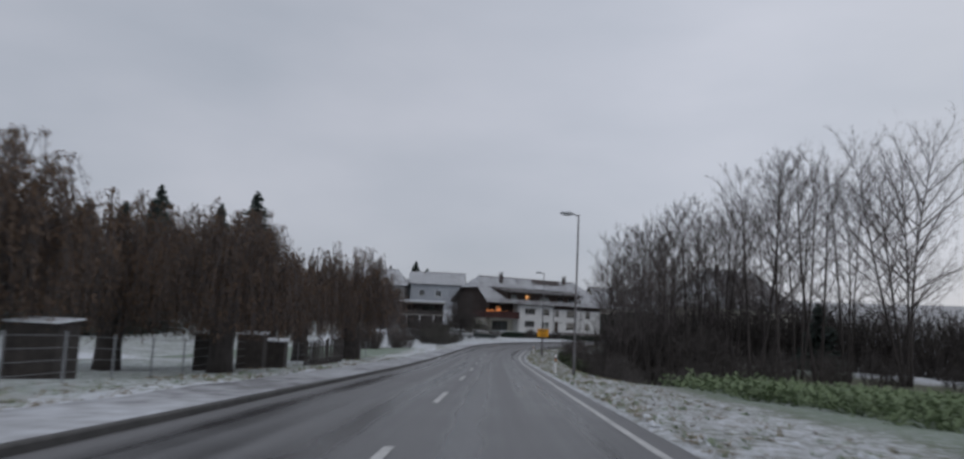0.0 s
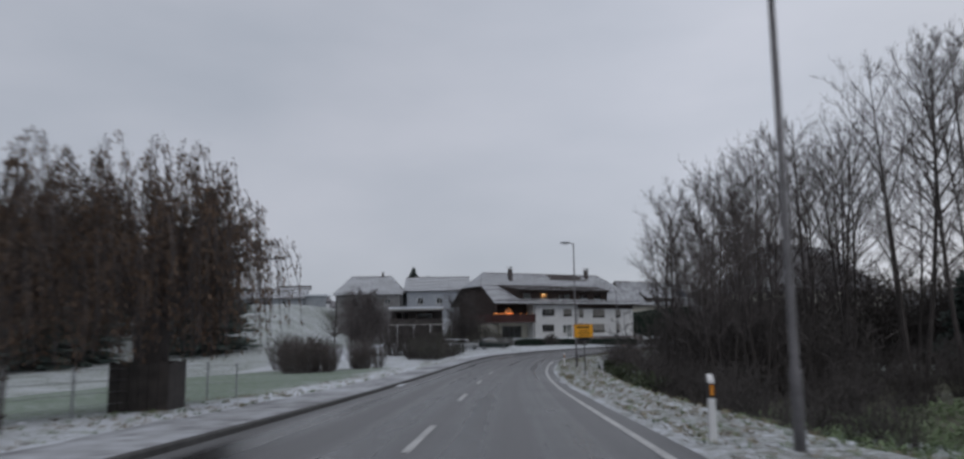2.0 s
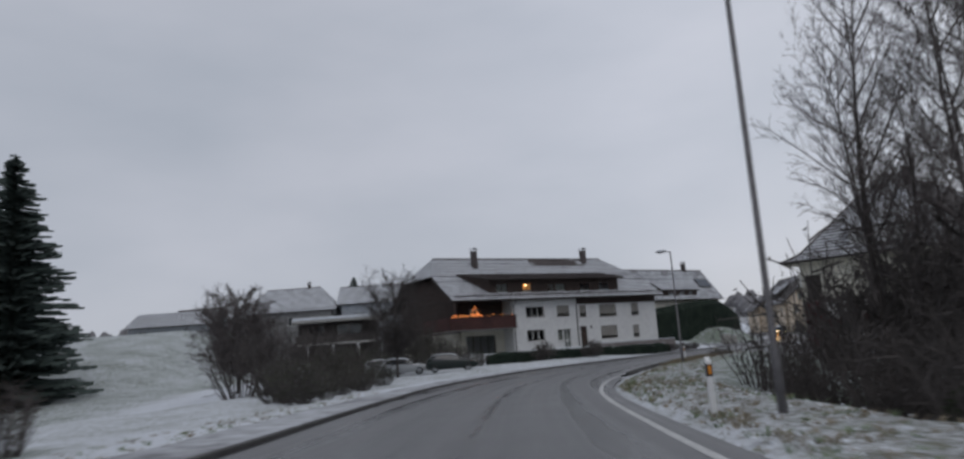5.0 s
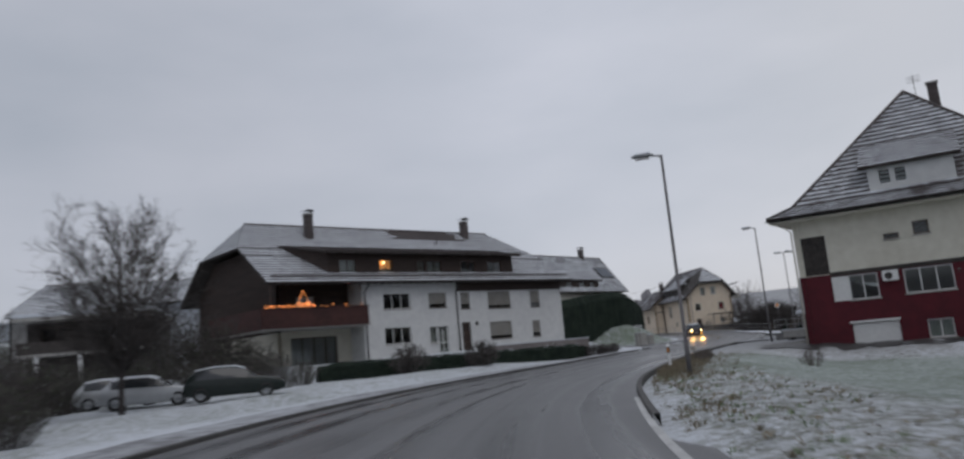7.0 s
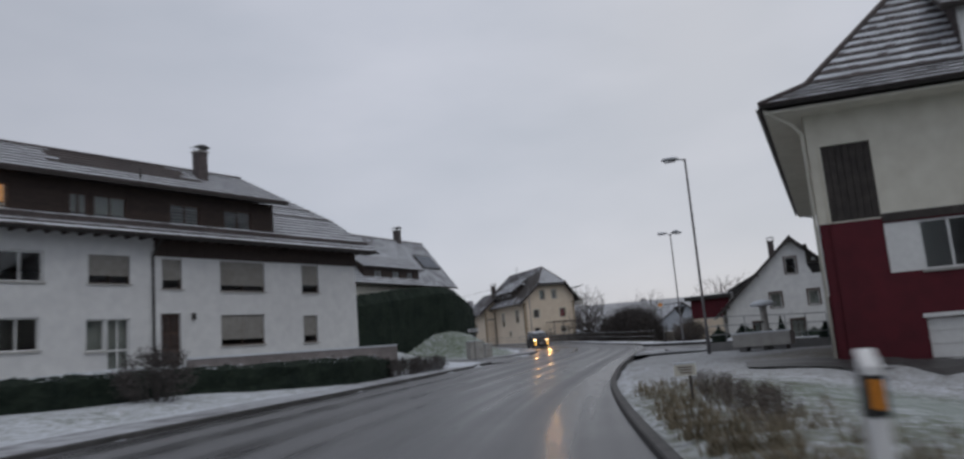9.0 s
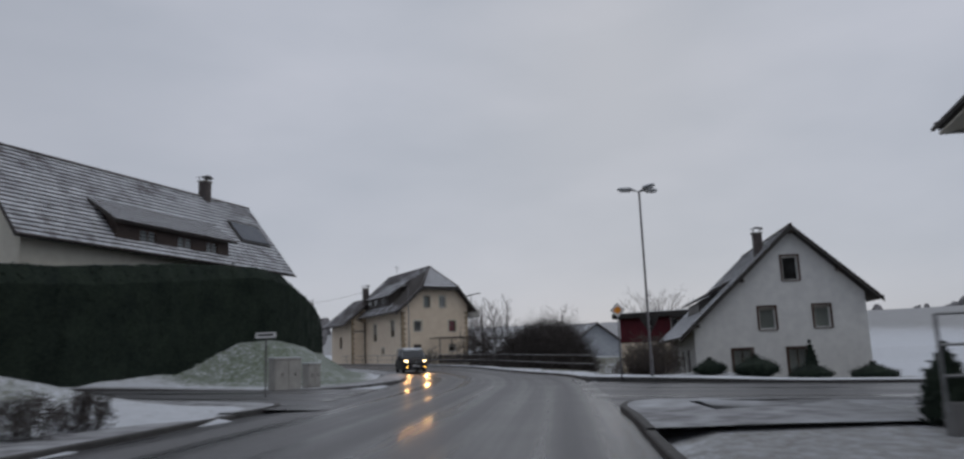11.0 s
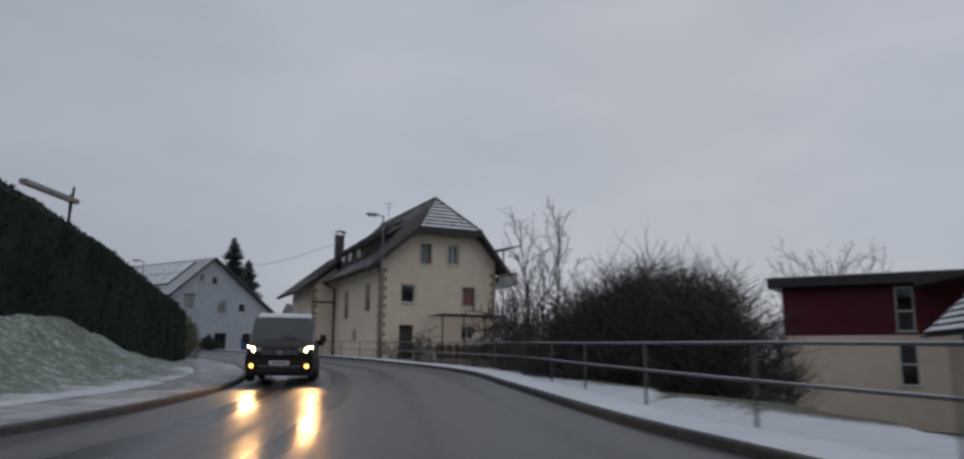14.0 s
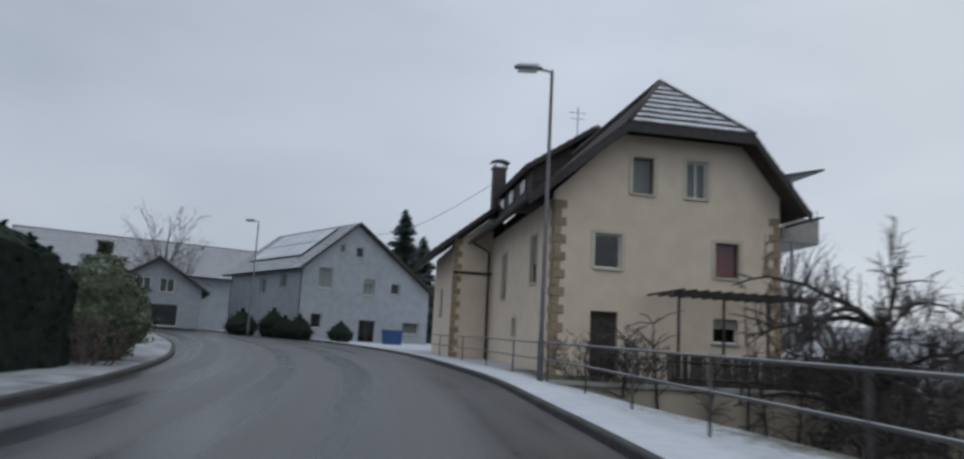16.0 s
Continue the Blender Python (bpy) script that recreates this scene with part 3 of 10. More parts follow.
def make_ground():
    xs = np.unique(np.concatenate([np.linspace(-3200, -160, 26), np.linspace(-160, -36, 42), np.arange(-36, 112, 1.1), np.linspace(112, 240, 36), np.linspace(240, 3200, 26)]))
    ys = np.unique(np.concatenate([np.linspace(-2600, -70, 24), np.linspace(-70, -8, 32), np.arange(-8, 270, 1.1), np.linspace(270, 420, 50), np.linspace(420, 3600, 28)]))
    gx, gy = np.meshgrid(xs, ys)
    fx, fy = gx.ravel(), gy.ravel()
    z = terrain(fx, fy)
    nx, ny = len(xs), len(ys)
    k = (np.arange(ny - 1)[:, None] * nx + np.arange(nx - 1)[None, :]).ravel()
    faces = np.stack([k, k + 1, k + nx + 1, k + nx], 1)
    me = bpy.data.meshes.new("ground")
    me.from_pydata(np.stack([fx, fy, z], 1).tolist(), [], faces.tolist())
    me.polygons.foreach_set("use_smooth", [True] * len(me.polygons))
    idx, dl, dr = near_road(fx, fy)
    sy = MID[idx, 1]
    cover = np.full(len(fx), 0.66)
    green = np.full(len(fx), 0.3)

    def zone(c, g, w):
        """Blend snow cover c and grass share g in where w is 1."""
        return cover + (c - cover) * w, green + (g - green) * w

    def span(v, a, b, soft):
        return ss(a - soft, a + soft, v) * (1 - ss(b - soft, b + soft, v))

    # the edges of the larger patches wander
    wander = (5.0 * np.sin(fx * 0.13 + fy * 0.07) + 3.0 * np.sin(fy * 0.31 - fx * 0.05)) * ss(9, 22, dr)
    patchy = 0.05 * (np.sin(fx * 0.21 + 1.7 * np.sin(fy * 0.09)) + np.sin(fy * 0.27 + 1.3 * np.sin(fx * 0.12)))
    cover, green = zone(0.50, 0.25, span(dr, 0.0, 10, 1.5) * (1 - ss(145, 152, sy)))
    # frosted meadow west of the road and the mown strip beside the field
    cover, green = zone(0.36, 0.95, span(dl, 4.2, 30, 2.0) * span(sy, 50, 96, 7))
    cover, green = zone(0.49, 0.8, span(dl, 2.6, 60, 1.5) * (1 - ss(40, 52, sy)))
    cover, green = zone(0.38, 0.9, span(dr, 5.0, 45, 1.2) * (1 - ss(38, 46, sy)))
    cover, green = zone(0.455, 0.86, span(dr, 0.5, 40, 1.0) * span(sy, 104, 150, 4))
    cover, green = zone(0.50, 0.3, span(dr, 0.0, 4.0, 1.2) * span(sy, 104, 132, 4))
    cover, green = zone(0.45, 0.35, span(dr, 0.0, 3.2, 1.2) * span(sy, 132, 150, 4))
    cover, green = zone(0.45, 0.72, span(dl, 0.5, 30, 0.3) * span(sy, 186, 226, 3))
    cover, green = zone(0.20 + np.maximum(patchy, 0), 0.15, ss(1.2, 1.8, dr) * (1 - ss(14, 40, dr + wander)) * span(sy, 186, 232, 3))
    cover, green = zone(0.30 + patchy, 0.3, ss(6, 9, dr) * (1 - ss(60, 110, dr + wander)) * ss(38, 50, sy + wander) * (1 - ss(98, 110, sy)))
    cover, green = zone(0.50, 0.85, span(dr, 3.2, 16, 1.2) * span(sy, 40, 72, 6))
    cover, green = zone(0.51, 0.05, span(dr, 0.0, 14, 0.5) * span(sy, 149, 184, 3))
    cover, green = zone(0.54, 0.45, span(dl, 2.4, 22, 0.8) * span(sy, 98, 180, 5))
    cover, green = zone(0.50, 0.6, (1 - ss(-34, -26, fx)) * ss(90, 105, fy))
    cover, green = zone(0.34, 0.05, 1 - ss(2.0, 5.0, np.hypot(fx - 37.0, fy - 149.5)))
    r = np.hypot(fx - 20, fy - 120)
    cover = np.where(r > 320, 0.5, cover)
    green = np.where(r > 320, 0.0, green)
    for key, data in (("cover", cover), ("green", green)):
        a = me.attributes.new(key, "FLOAT", "POINT")
        a.data.foreach_set("value", data)
    me.materials.append(M["ground"])
    return tagged(new("ground", me), "rolling ground under thin patchy snow", "ground", "", "structure")


def station(y):
    return int(np.abs(MID[:, 1] - y).argmin())


def make_road():
    n = len(MID)
    cols = 9
    wide = np.array([0.45 if y < 118 else 0.0 for y in MID[:, 1]])
    b = Build()
    uvs = []
    for i in range(n):
        for c in range(cols):
            t = c / (cols - 1)
            lat = -HALF[i] + t * (2 * HALF[i] + wide[i])
            p = MID[i] + ACROSS[i] * lat
            b.v.append((p[0], p[1], ROADZ[i] + 0.03 * (1 - (2 * t - 1) ** 2)))
            uvs.append((lat, ALONG[i]))
    for i in range(n - 1):
        for c in range(cols - 1):
            k = i * cols + c
            b.f.append((k, k + 1, k + cols + 1, k + cols))
    me = b.mesh("road", M["asphalt"], True)
    uv = me.uv_layers.new(name="UVMap")
    for lo in me.loops:
        uv.data[lo.index].uv = uvs[lo.vertex_index]
    return tagged(new("road", me), "wet grey asphalt main road with wheel tracks", "road", "", "structure")


def side_road(name, label, s):
    """A side street's mouth: near left, near right, far right, far left in plan."""
    b = Build()
    steps, cols, uvs = 18, 7, []
    c = [np.array(p, float) for p in s[:4]]
    far_z = s[6]
    for i in range(steps + 1):
        t = i / steps
        flare = (1 - t) ** 3 * 3.2
        a, e = c[0] + (c[3] - c[0]) * t, c[1] + (c[2] - c[1]) * t
        w = (e - a) / np.linalg.norm(e - a)
        a, e = a - w * flare, e + w * flare
        for k in range(cols):
            p = a + (e - a) * k / (cols - 1)
            near_z = s[4] + (s[5] - s[4]) * k / (cols - 1)
            b.v.append((p[0], p[1], near_z - 0.012 + (far_z - near_z) * t))
            uvs.append((k * 1.1, t * 40))
    for i in range(steps):
        for k in range(cols - 1):
            j = i * cols + k
            b.f.append((j, j + 1, j + cols + 1, j + cols))
    me = b.mesh(name, M["asphalt"], True)
    uv = me.uv_layers.new(name="UVMap")
    for lo in me.loops:
        uv.data[lo.index].uv = uvs[lo.vertex_index]
    return tagged(new(name, me), label, "road", "", "structure")


def kerb(name, label, side, y0, y1, top=0.11, width=0.16):
    i0, i1 = station(y0), station(y1)
    base = LEFT if side < 0 else RIGHT
    b = Build()
    s = -1 if side < 0 else 1
    prof = [(0.0, -0.12), (0.012, top - 0.02), (0.03, top), (width, top), (width, -0.12)]
    for i in range(i0, i1 + 1):
        for off, dz in prof:
            p = base[i] + ACROSS[i] * s * off
            b.v.append((p[0], p[1], ROADZ[i] + dz))
    m = len(prof)
    for i in range(i1 - i0):
        for k in range(m - 1):
            j = i * m + k
            b.f.append((j, j + 1, j + m + 1, j + m) if s < 0 else (j + 1, j, j + m, j + m + 1))
    return setting(name, b, M["kerb"], label, "kerb")


def pavement(name, label, side, y0, y1, inner, outer, dz_in, dz_out, material):
    i0, i1 = station(y0), station(y1)
    base = LEFT if side < 0 else RIGHT
    s = -1 if side < 0 else 1
    b = Build()
    cols = 5
    for i in range(i0, i1 + 1):
        wob = 0.10 * math.sin(i * 0.9) + 0.07 * math.sin(i * 2.3 + 1)
        for k in range(cols):
            t = k / (cols - 1)
            p = base[i] + ACROSS[i] * s * (inner + (outer - inner + wob * (t > 0.9)) * t)
            b.v.append((p[0], p[1], ROADZ[i] + dz_in + (dz_out - dz_in) * t + (0.012 * math.sin(i * 1.7 + k) if 0 < k < cols - 1 else 0)))
        p = base[i] + ACROSS[i] * s * (outer + 0.12 + wob)
        b.v.append((p[0], p[1], ROADZ[i] - 0.2))
    m = cols + 1
    for i in range(i1 - i0):
        for k in range(m - 1):
            j = i * m + k
            b.f.append((j, j + m, j + m + 1, j + 1) if s > 0 else (j, j + 1, j + m + 1, j + m))
    return setting(name, b, material, label, "pavement", True)


def mark(parent, i_pairs, lat_a, lat_b, lift=0.006):
    b = Build()
    for i in i_pairs:
        for lat in (lat_a(i), lat_b(i)):
            p = MID[i] + ACROSS[i] * lat
            t = (lat + HALF[i]) / (2 * HALF[i] + 1e-6)
            b.v.append((p[0], p[1], ROADZ[i] + 0.03 * (1 - (2 * t - 1) ** 2) * (1 if t <= 1 else 0) + lift + 0.004))
    for i in range(len(i_pairs) - 1):
        b.f.append((2 * i, 2 * i + 1, 2 * i + 3, 2 * i + 2))
    return part("lane_mark" if parent else "edge_line", b, M["paint"], parent)


ground = make_ground()
road = make_road()
side_road("road_west", "wet snowy side street joining from the west", SIDE[0])
side_road("road_east", "wet side street joining from the east", SIDE[1])
kerb("kerb_west", "dark wet kerb stones", -1, -55, 170.2)
kerb("kerb_northwest", "dark wet kerb stones", -1, 187.2, 290)
kerb("kerb_east", "dark wet kerb stones", 1, 121, 165.5, top=0.09)
kerb("kerb_northeast", "dark wet kerb stones", 1, 187.2, 290)
pavement("pavement_west", "pavement under trodden snow", -1, -55, 170.2, 0.15, 2.1, 0.105, 0.10, M["pave"])
pavement("pavement_northwest", "pavement under trodden snow", -1, 187.2, 288, 0.15, 2.0, 0.105, 0.12, M["pave"])
pavement("pavement_northeast", "pavement under smooth fresh snow", 1, 187.2, 288, 0.15, 1.25, 0.105, 0.10, M["snow"])
centre = thing("centre_line", "broken white centre line, worn", "road marking", kind="structure")
for end in np.arange(-38 + 0.1, 84, 12.0):
    i0, i1 = station(end - 4), station(end)
    mark(centre, list(range(i0, i1 + 1)), lambda i: -0.07, lambda i: 0.07)
line = mark(None, list(range(station(-55), station(127))), lambda i: HALF[i] - 0.13, lambda i: HALF[i] + 0.02)
tagged(line, "continuous white edge line, worn and wet", "road marking", "", "structure")


# ---- building blocks of houses ----
def fr(ox, oy, deg):
    """A wall's frame inside a house: u along it, d inwards, z up."""
    c, s = math.cos(radians(deg)), math.sin(radians(deg))
    return lambda u, d, z: (ox + u * c - d * s, oy + u * s + d * c, z)


def wall(parent, name, mat, f, top, z0, openings=(), th=0.3, label=""):
    """top: (u, z) along the wall's upper edge; openings: (u0, u1, z0, z1)."""
    us = sorted({round(u, 3) for u, _ in top} | {round(u, 3) for o in openings for u in o[:2]})
    tu, tz_ = [p[0] for p in top], [p[1] for p in top]
    us = [u for u in us if tu[0] - 1e-6 <= u <= tu[-1] + 1e-6]
    b = Build()
    for ua, ub in zip(us, us[1:]):
        mid = (ua + ub) / 2
        za, zb = np.interp(ua, tu, tz_), np.interp(ub, tu, tz_)
        cuts = sorted((o[2], o[3]) for o in openings if o[0] < mid < o[1])
        low = z0
        for c0, c1 in cuts + [(None, None)]:
            hi_a, hi_b = (c0, c0) if c0 is not None else (za, zb)
            if hi_a > low + 1e-4 or hi_b > low + 1e-4:
                b.quad(f(ua, 0, low), f(ub, 0, low), f(ub, 0, hi_b), f(ua, 0, hi_a))
                b.quad(f(ub, th, low), f(ua, th, low), f(ua, th, hi_a), f(ub, th, hi_b))
            low = c1
    for u0, u1, c0, c1 in openings:
        b.quad(f(u0, 0, c0), f(u0, th, c0), f(u1, th, c0), f(u1, 0, c0))
        b.quad(f(u0, 0, c1), f(u1, 0, c1), f(u1, th, c1), f(u0, th, c1))
        b.quad(f(u0, 0, c0), f(u0, 0, c1), f(u0, th, c1), f(u0, th, c0))
        b.quad(f(u1, 0, c0), f(u1, th, c0), f(u1, th, c1), f(u1, 0, c1))
    return part(name, b, mat, parent, label)


def fbox(b, f, u0, u1, d0, d1, z0, z1):
    low = [f(u0, d0, z0), f(u1, d0, z0), f(u1, d1, z0), f(u0, d1, z0)]
    top = [f(u0, d0, z1), f(u1, d0, z1), f(u1, d1, z1), f(u0, d1, z1)]
    return b.hull8(low, top)


def window(parent, f, o, mat="frame_white", panes=2, shut=0.0, curtain="", sill=True, surround="", deep=0.13, split=0.0):
    """A window in the opening o. shut: how far its roller shutter is down."""
    u0, u1, z0, z1 = o
    w = 0.065
    fb = Build()
    for d in (deep, deep + 0.07):
        for g in (0, w):
            fb.v += [tuple(f(u, d, z)) for u, z in ((u0 + g, z0 + g), (u1 - g, z0 + g), (u1 - g, z1 - g), (u0 + g, z1 - g))]
    for k in range(4):
        j = (k + 1) % 4
        fb.f += [(k, j, 4 + j, 4 + k), (8 + j, 8 + k, 12 + k, 12 + j), (j, k, 8 + k, 8 + j), (4 + k, 4 + j, 12 + j, 12 + k)]
    win = part("window", fb, M[mat], parent)
    edges = [u0 + (u1 - u0) * k / panes for k in range(panes + 1)]
    for u in edges[1:-1]:
        part("mullion", fbox(Build(), f, u - w / 2, u + w / 2, deep + 0.001, deep + 0.068, z0 + w, z1 - w), M[mat], win)
    if split:
        zs = z0 + (z1 - z0) * split
        part("transom", fbox(Build(), f, u0 + w, u1 - w, deep + 0.003, deep + 0.066, zs - w / 2, zs + w / 2), M[mat], win)
    for ua, ub in zip(edges, edges[1:]):
        pane = part("pane", fbox(Build(), f, ua + 0.03, ub - 0.03, deep + 0.03, deep + 0.04, z0 + 0.03, z1 - 0.03), M["glass"], win)
        pane.visible_shadow = False
    if curtain:
        cb = Build()
        n = 14
        for k in range(n):
            ua, ub = u0 + (u1 - u0) * k / n, u0 + (u1 - u0) * (k + 1) / n
            da, db = deep + 0.16 + 0.03 * (k % 2), deep + 0.16 + 0.03 * ((k + 1) % 2)
            cb.quad(f(ua, da, z0), f(ub, db, z0), f(ub, db, z1), f(ua, da, z1))
        part("curtain", cb, M[curtain], win)
    if shut > 0:
        sb = Build()
        n = max(2, int((z1 - z0) * shut / 0.06))
        for k in range(n):
            za = z1 - (z1 - z0) * shut * (k + 1) / n
            fbox(sb, f, u0 + 0.02, u1 - 0.02, deep - 0.055 + 0.01 * (k % 2), deep - 0.03, za, za + (z1 - z0) * shut / n - 0.006)
        pieces("shutter_slat", sb, M["shutter"], win)
    if sill:
        part("sill", fbox(Build(), f, u0 - 0.08, u1 + 0.08, -0.07, deep, z0 - 0.07, z0 - 0.005), M["concrete" if not surround else surround], win)
    if surround:
        s = Build()
        fbox(s, f, u0 - 0.14, u0 - 0.002, -0.03, 0.05, z0 - 0.004, z1 + 0.12)
        fbox(s, f, u1 + 0.002, u1 + 0.14, -0.03, 0.05, z0 - 0.004, z1 + 0.12)
        fbox(s, f, u0 - 0.002, u1 + 0.002, -0.03, 0.05, z1 + 0.002, z1 + 0.12)
        part("surround", s, M[surround], win)
    return win


def along_edge(edge, t):
    for (ta, pa), (tb, pb) in zip(edge, edge[1:]):
        if t <= tb + 1e-9:
            return Vector(pa).lerp(Vector(pb), (t - ta) / (tb - ta))
    return Vector(edge[-1][1])


def roof_plane(parent, name, left, right, pitch_len, top_mat, course=0.36, label="", deck=0.16, bare=0.24, melt=()):
    """Tile courses that overlap like steps, from the eave (t 0) to the ridge (t 1), over a deck with thickness."""
    rows = max(3, int(pitch_len / course))
    a0, b0, a1 = along_edge(left, 0), along_edge(right, 0), along_edge(left, 1)
    nrm = (b0 - a0).cross(a1 - a0).normalized()
    if nrm.z < 0:
        nrm = -nrm
    ts = sorted({k / rows for k in range(rows + 1)} | {t for t, _ in left} | {t for t, _ in right})
    b, sn = Build(), Build()
    dust = random.Random(rows * 7 + len(name))
    for ta, tb in zip(ts, ts[1:]):
        la, ra, lb, rb = along_edge(left, ta), along_edge(right, ta), along_edge(left, tb), along_edge(right, tb)
        up, lo = nrm * 0.055, nrm * 0.006
        b.quad(la + up, ra + up, rb + lo, lb + lo)
        n = max(1, min(110, int(max((ra - la).length, (rb - lb).length) / 0.3)))
        wob = 0.02 * math.sin(ta * 61)
        for k in range(n):
            ca, cb = k / n, (k + 1) / n
            if melt and melt[0] <= ta < melt[1] and melt[2] + wob < ca < melt[3] - wob:
                continue
            low_a, low_b = la.lerp(ra, ca), la.lerp(ra, cb)
            top_a, top_b = lb.lerp(rb, ca), lb.lerp(rb, cb)
            g = min(0.9, max(0.06, bare * dust.choice((0.75, 0.9, 1.0, 1.0, 1.15, 1.4))))
            lift = up.lerp(lo, g) + nrm * 0.012
            sn.quad(low_a.lerp(top_a, g) + lift, low_b.lerp(top_b, g) + lift, top_b + lo * 2.2, top_a + lo * 2.2)
        b.quad(la - nrm * 0.03, ra - nrm * 0.03, ra + up, la + up)
        b.quad(la - nrm * 0.03, la + up, lb + lo, lb - nrm * 0.03)
        b.quad(ra + up, ra - nrm * 0.03, rb - nrm * 0.03, rb + lo)
    ob = part(name, b, M["tile"], parent, label)
    tagged(part("roof_snow", sn, M[top_mat], parent, "thin snow lying on the tile courses"), "thin snow lying on the tile courses", "", "", "stuff")
    d = Build()
    outline = [along_edge(left, t) for t, _ in left] + [along_edge(right, t) for t, _ in reversed(right)]
    clean = []
    for p in outline:
        if not clean or (p - clean[-1]).length > 1e-3:
            clean.append(p)
    if (clean[0] - clean[-1]).length < 1e-3:
        clean.pop()
    upper = [p - nrm * 0.035 for p in clean]
    under = [p - nrm * deck for p in clean]
    d.poly(upper)
    d.poly(under[::-1])
    for k in range(len(clean)):
        j = (k + 1) % len(clean)
        d.quad(upper[k], under[k], under[j], upper[j])
    part("roof_deck", d, M["dark_wood"], parent)
    return ob


def chimney(parent, x, y, z0, z1, w=0.55, mat="tile", hood=True):
    c = part("chimney", Build().box(x - w / 2, x + w / 2, y - w / 2, y + w / 2, z0, z1), M[mat], parent)
    part("chimney_cap", Build().box(x - w / 2 - 0.07, x + w / 2 + 0.07, y - w / 2 - 0.07, y + w / 2 + 0.07, z1 + 0.001, z1 + 0.08), M["concrete"], c)
    if hood:
        b = Build()
        for sx in (-1, 1):
            for sy in (-1, 1):
                b.box(x + sx * w * 0.4 - 0.02, x + sx * w * 0.4 + 0.02, y + sy * w * 0.4 - 0.02, y + sy * w * 0.4 + 0.02, z1 + 0.08, z1 + 0.28)
        n = 8
        for k in range(n):
            ua, ub = -1 + 2 * k / n, -1 + 2 * (k + 1) / n
            za, zb = z1 + 0.28 + 0.13 * (1 - ua * ua), z1 + 0.28 + 0.13 * (1 - ub * ub)
            b.hull8([(x + ua * w * 0.75, y - w * 0.6, za), (x + ub * w * 0.75, y - w * 0.6, zb), (x + ub * w * 0.75, y + w * 0.6, zb), (x + ua * w * 0.75, y + w * 0.6, za)],
                    [(x + ua * w * 0.75, y - w * 0.6, za + 0.03), (x + ub * w * 0.75, y - w * 0.6, zb + 0.03), (x + ub * w * 0.75, y + w * 0.6, zb + 0.03), (x + ua * w * 0.75, y + w * 0.6, za + 0.03)])
        pieces("rain_hood", b, M["gutter"], c)
    return c


def gutter(parent, f, u0, u1, d, z):
    """A half-round gutter along an eave."""
    b = Build()
    n = 6
    for r0, flip in ((0.075, False), (0.06, True)):
        for k in range(n):
            a, e = math.pi * k / n, math.pi * (k + 1) / n
            q = [f(u0, d - r0 * math.cos(a), z - r0 * math.sin(a)), f(u1, d - r0 * math.cos(a), z - r0 * math.sin(a)),
                 f(u1, d - r0 * math.cos(e), z - r0 * math.sin(e)), f(u0, d - r0 * math.cos(e), z - r0 * math.sin(e))]
            b.quad(*(q[::-1] if flip else q))
    return part("gutter", b, M["gutter"], parent)


def pipe(parent, pts, r=0.05, mat="gutter", name="downpipe"):
    return part(name, Build().tube(pts, [r] * len(pts), 8), M[mat], parent, smooth=True)


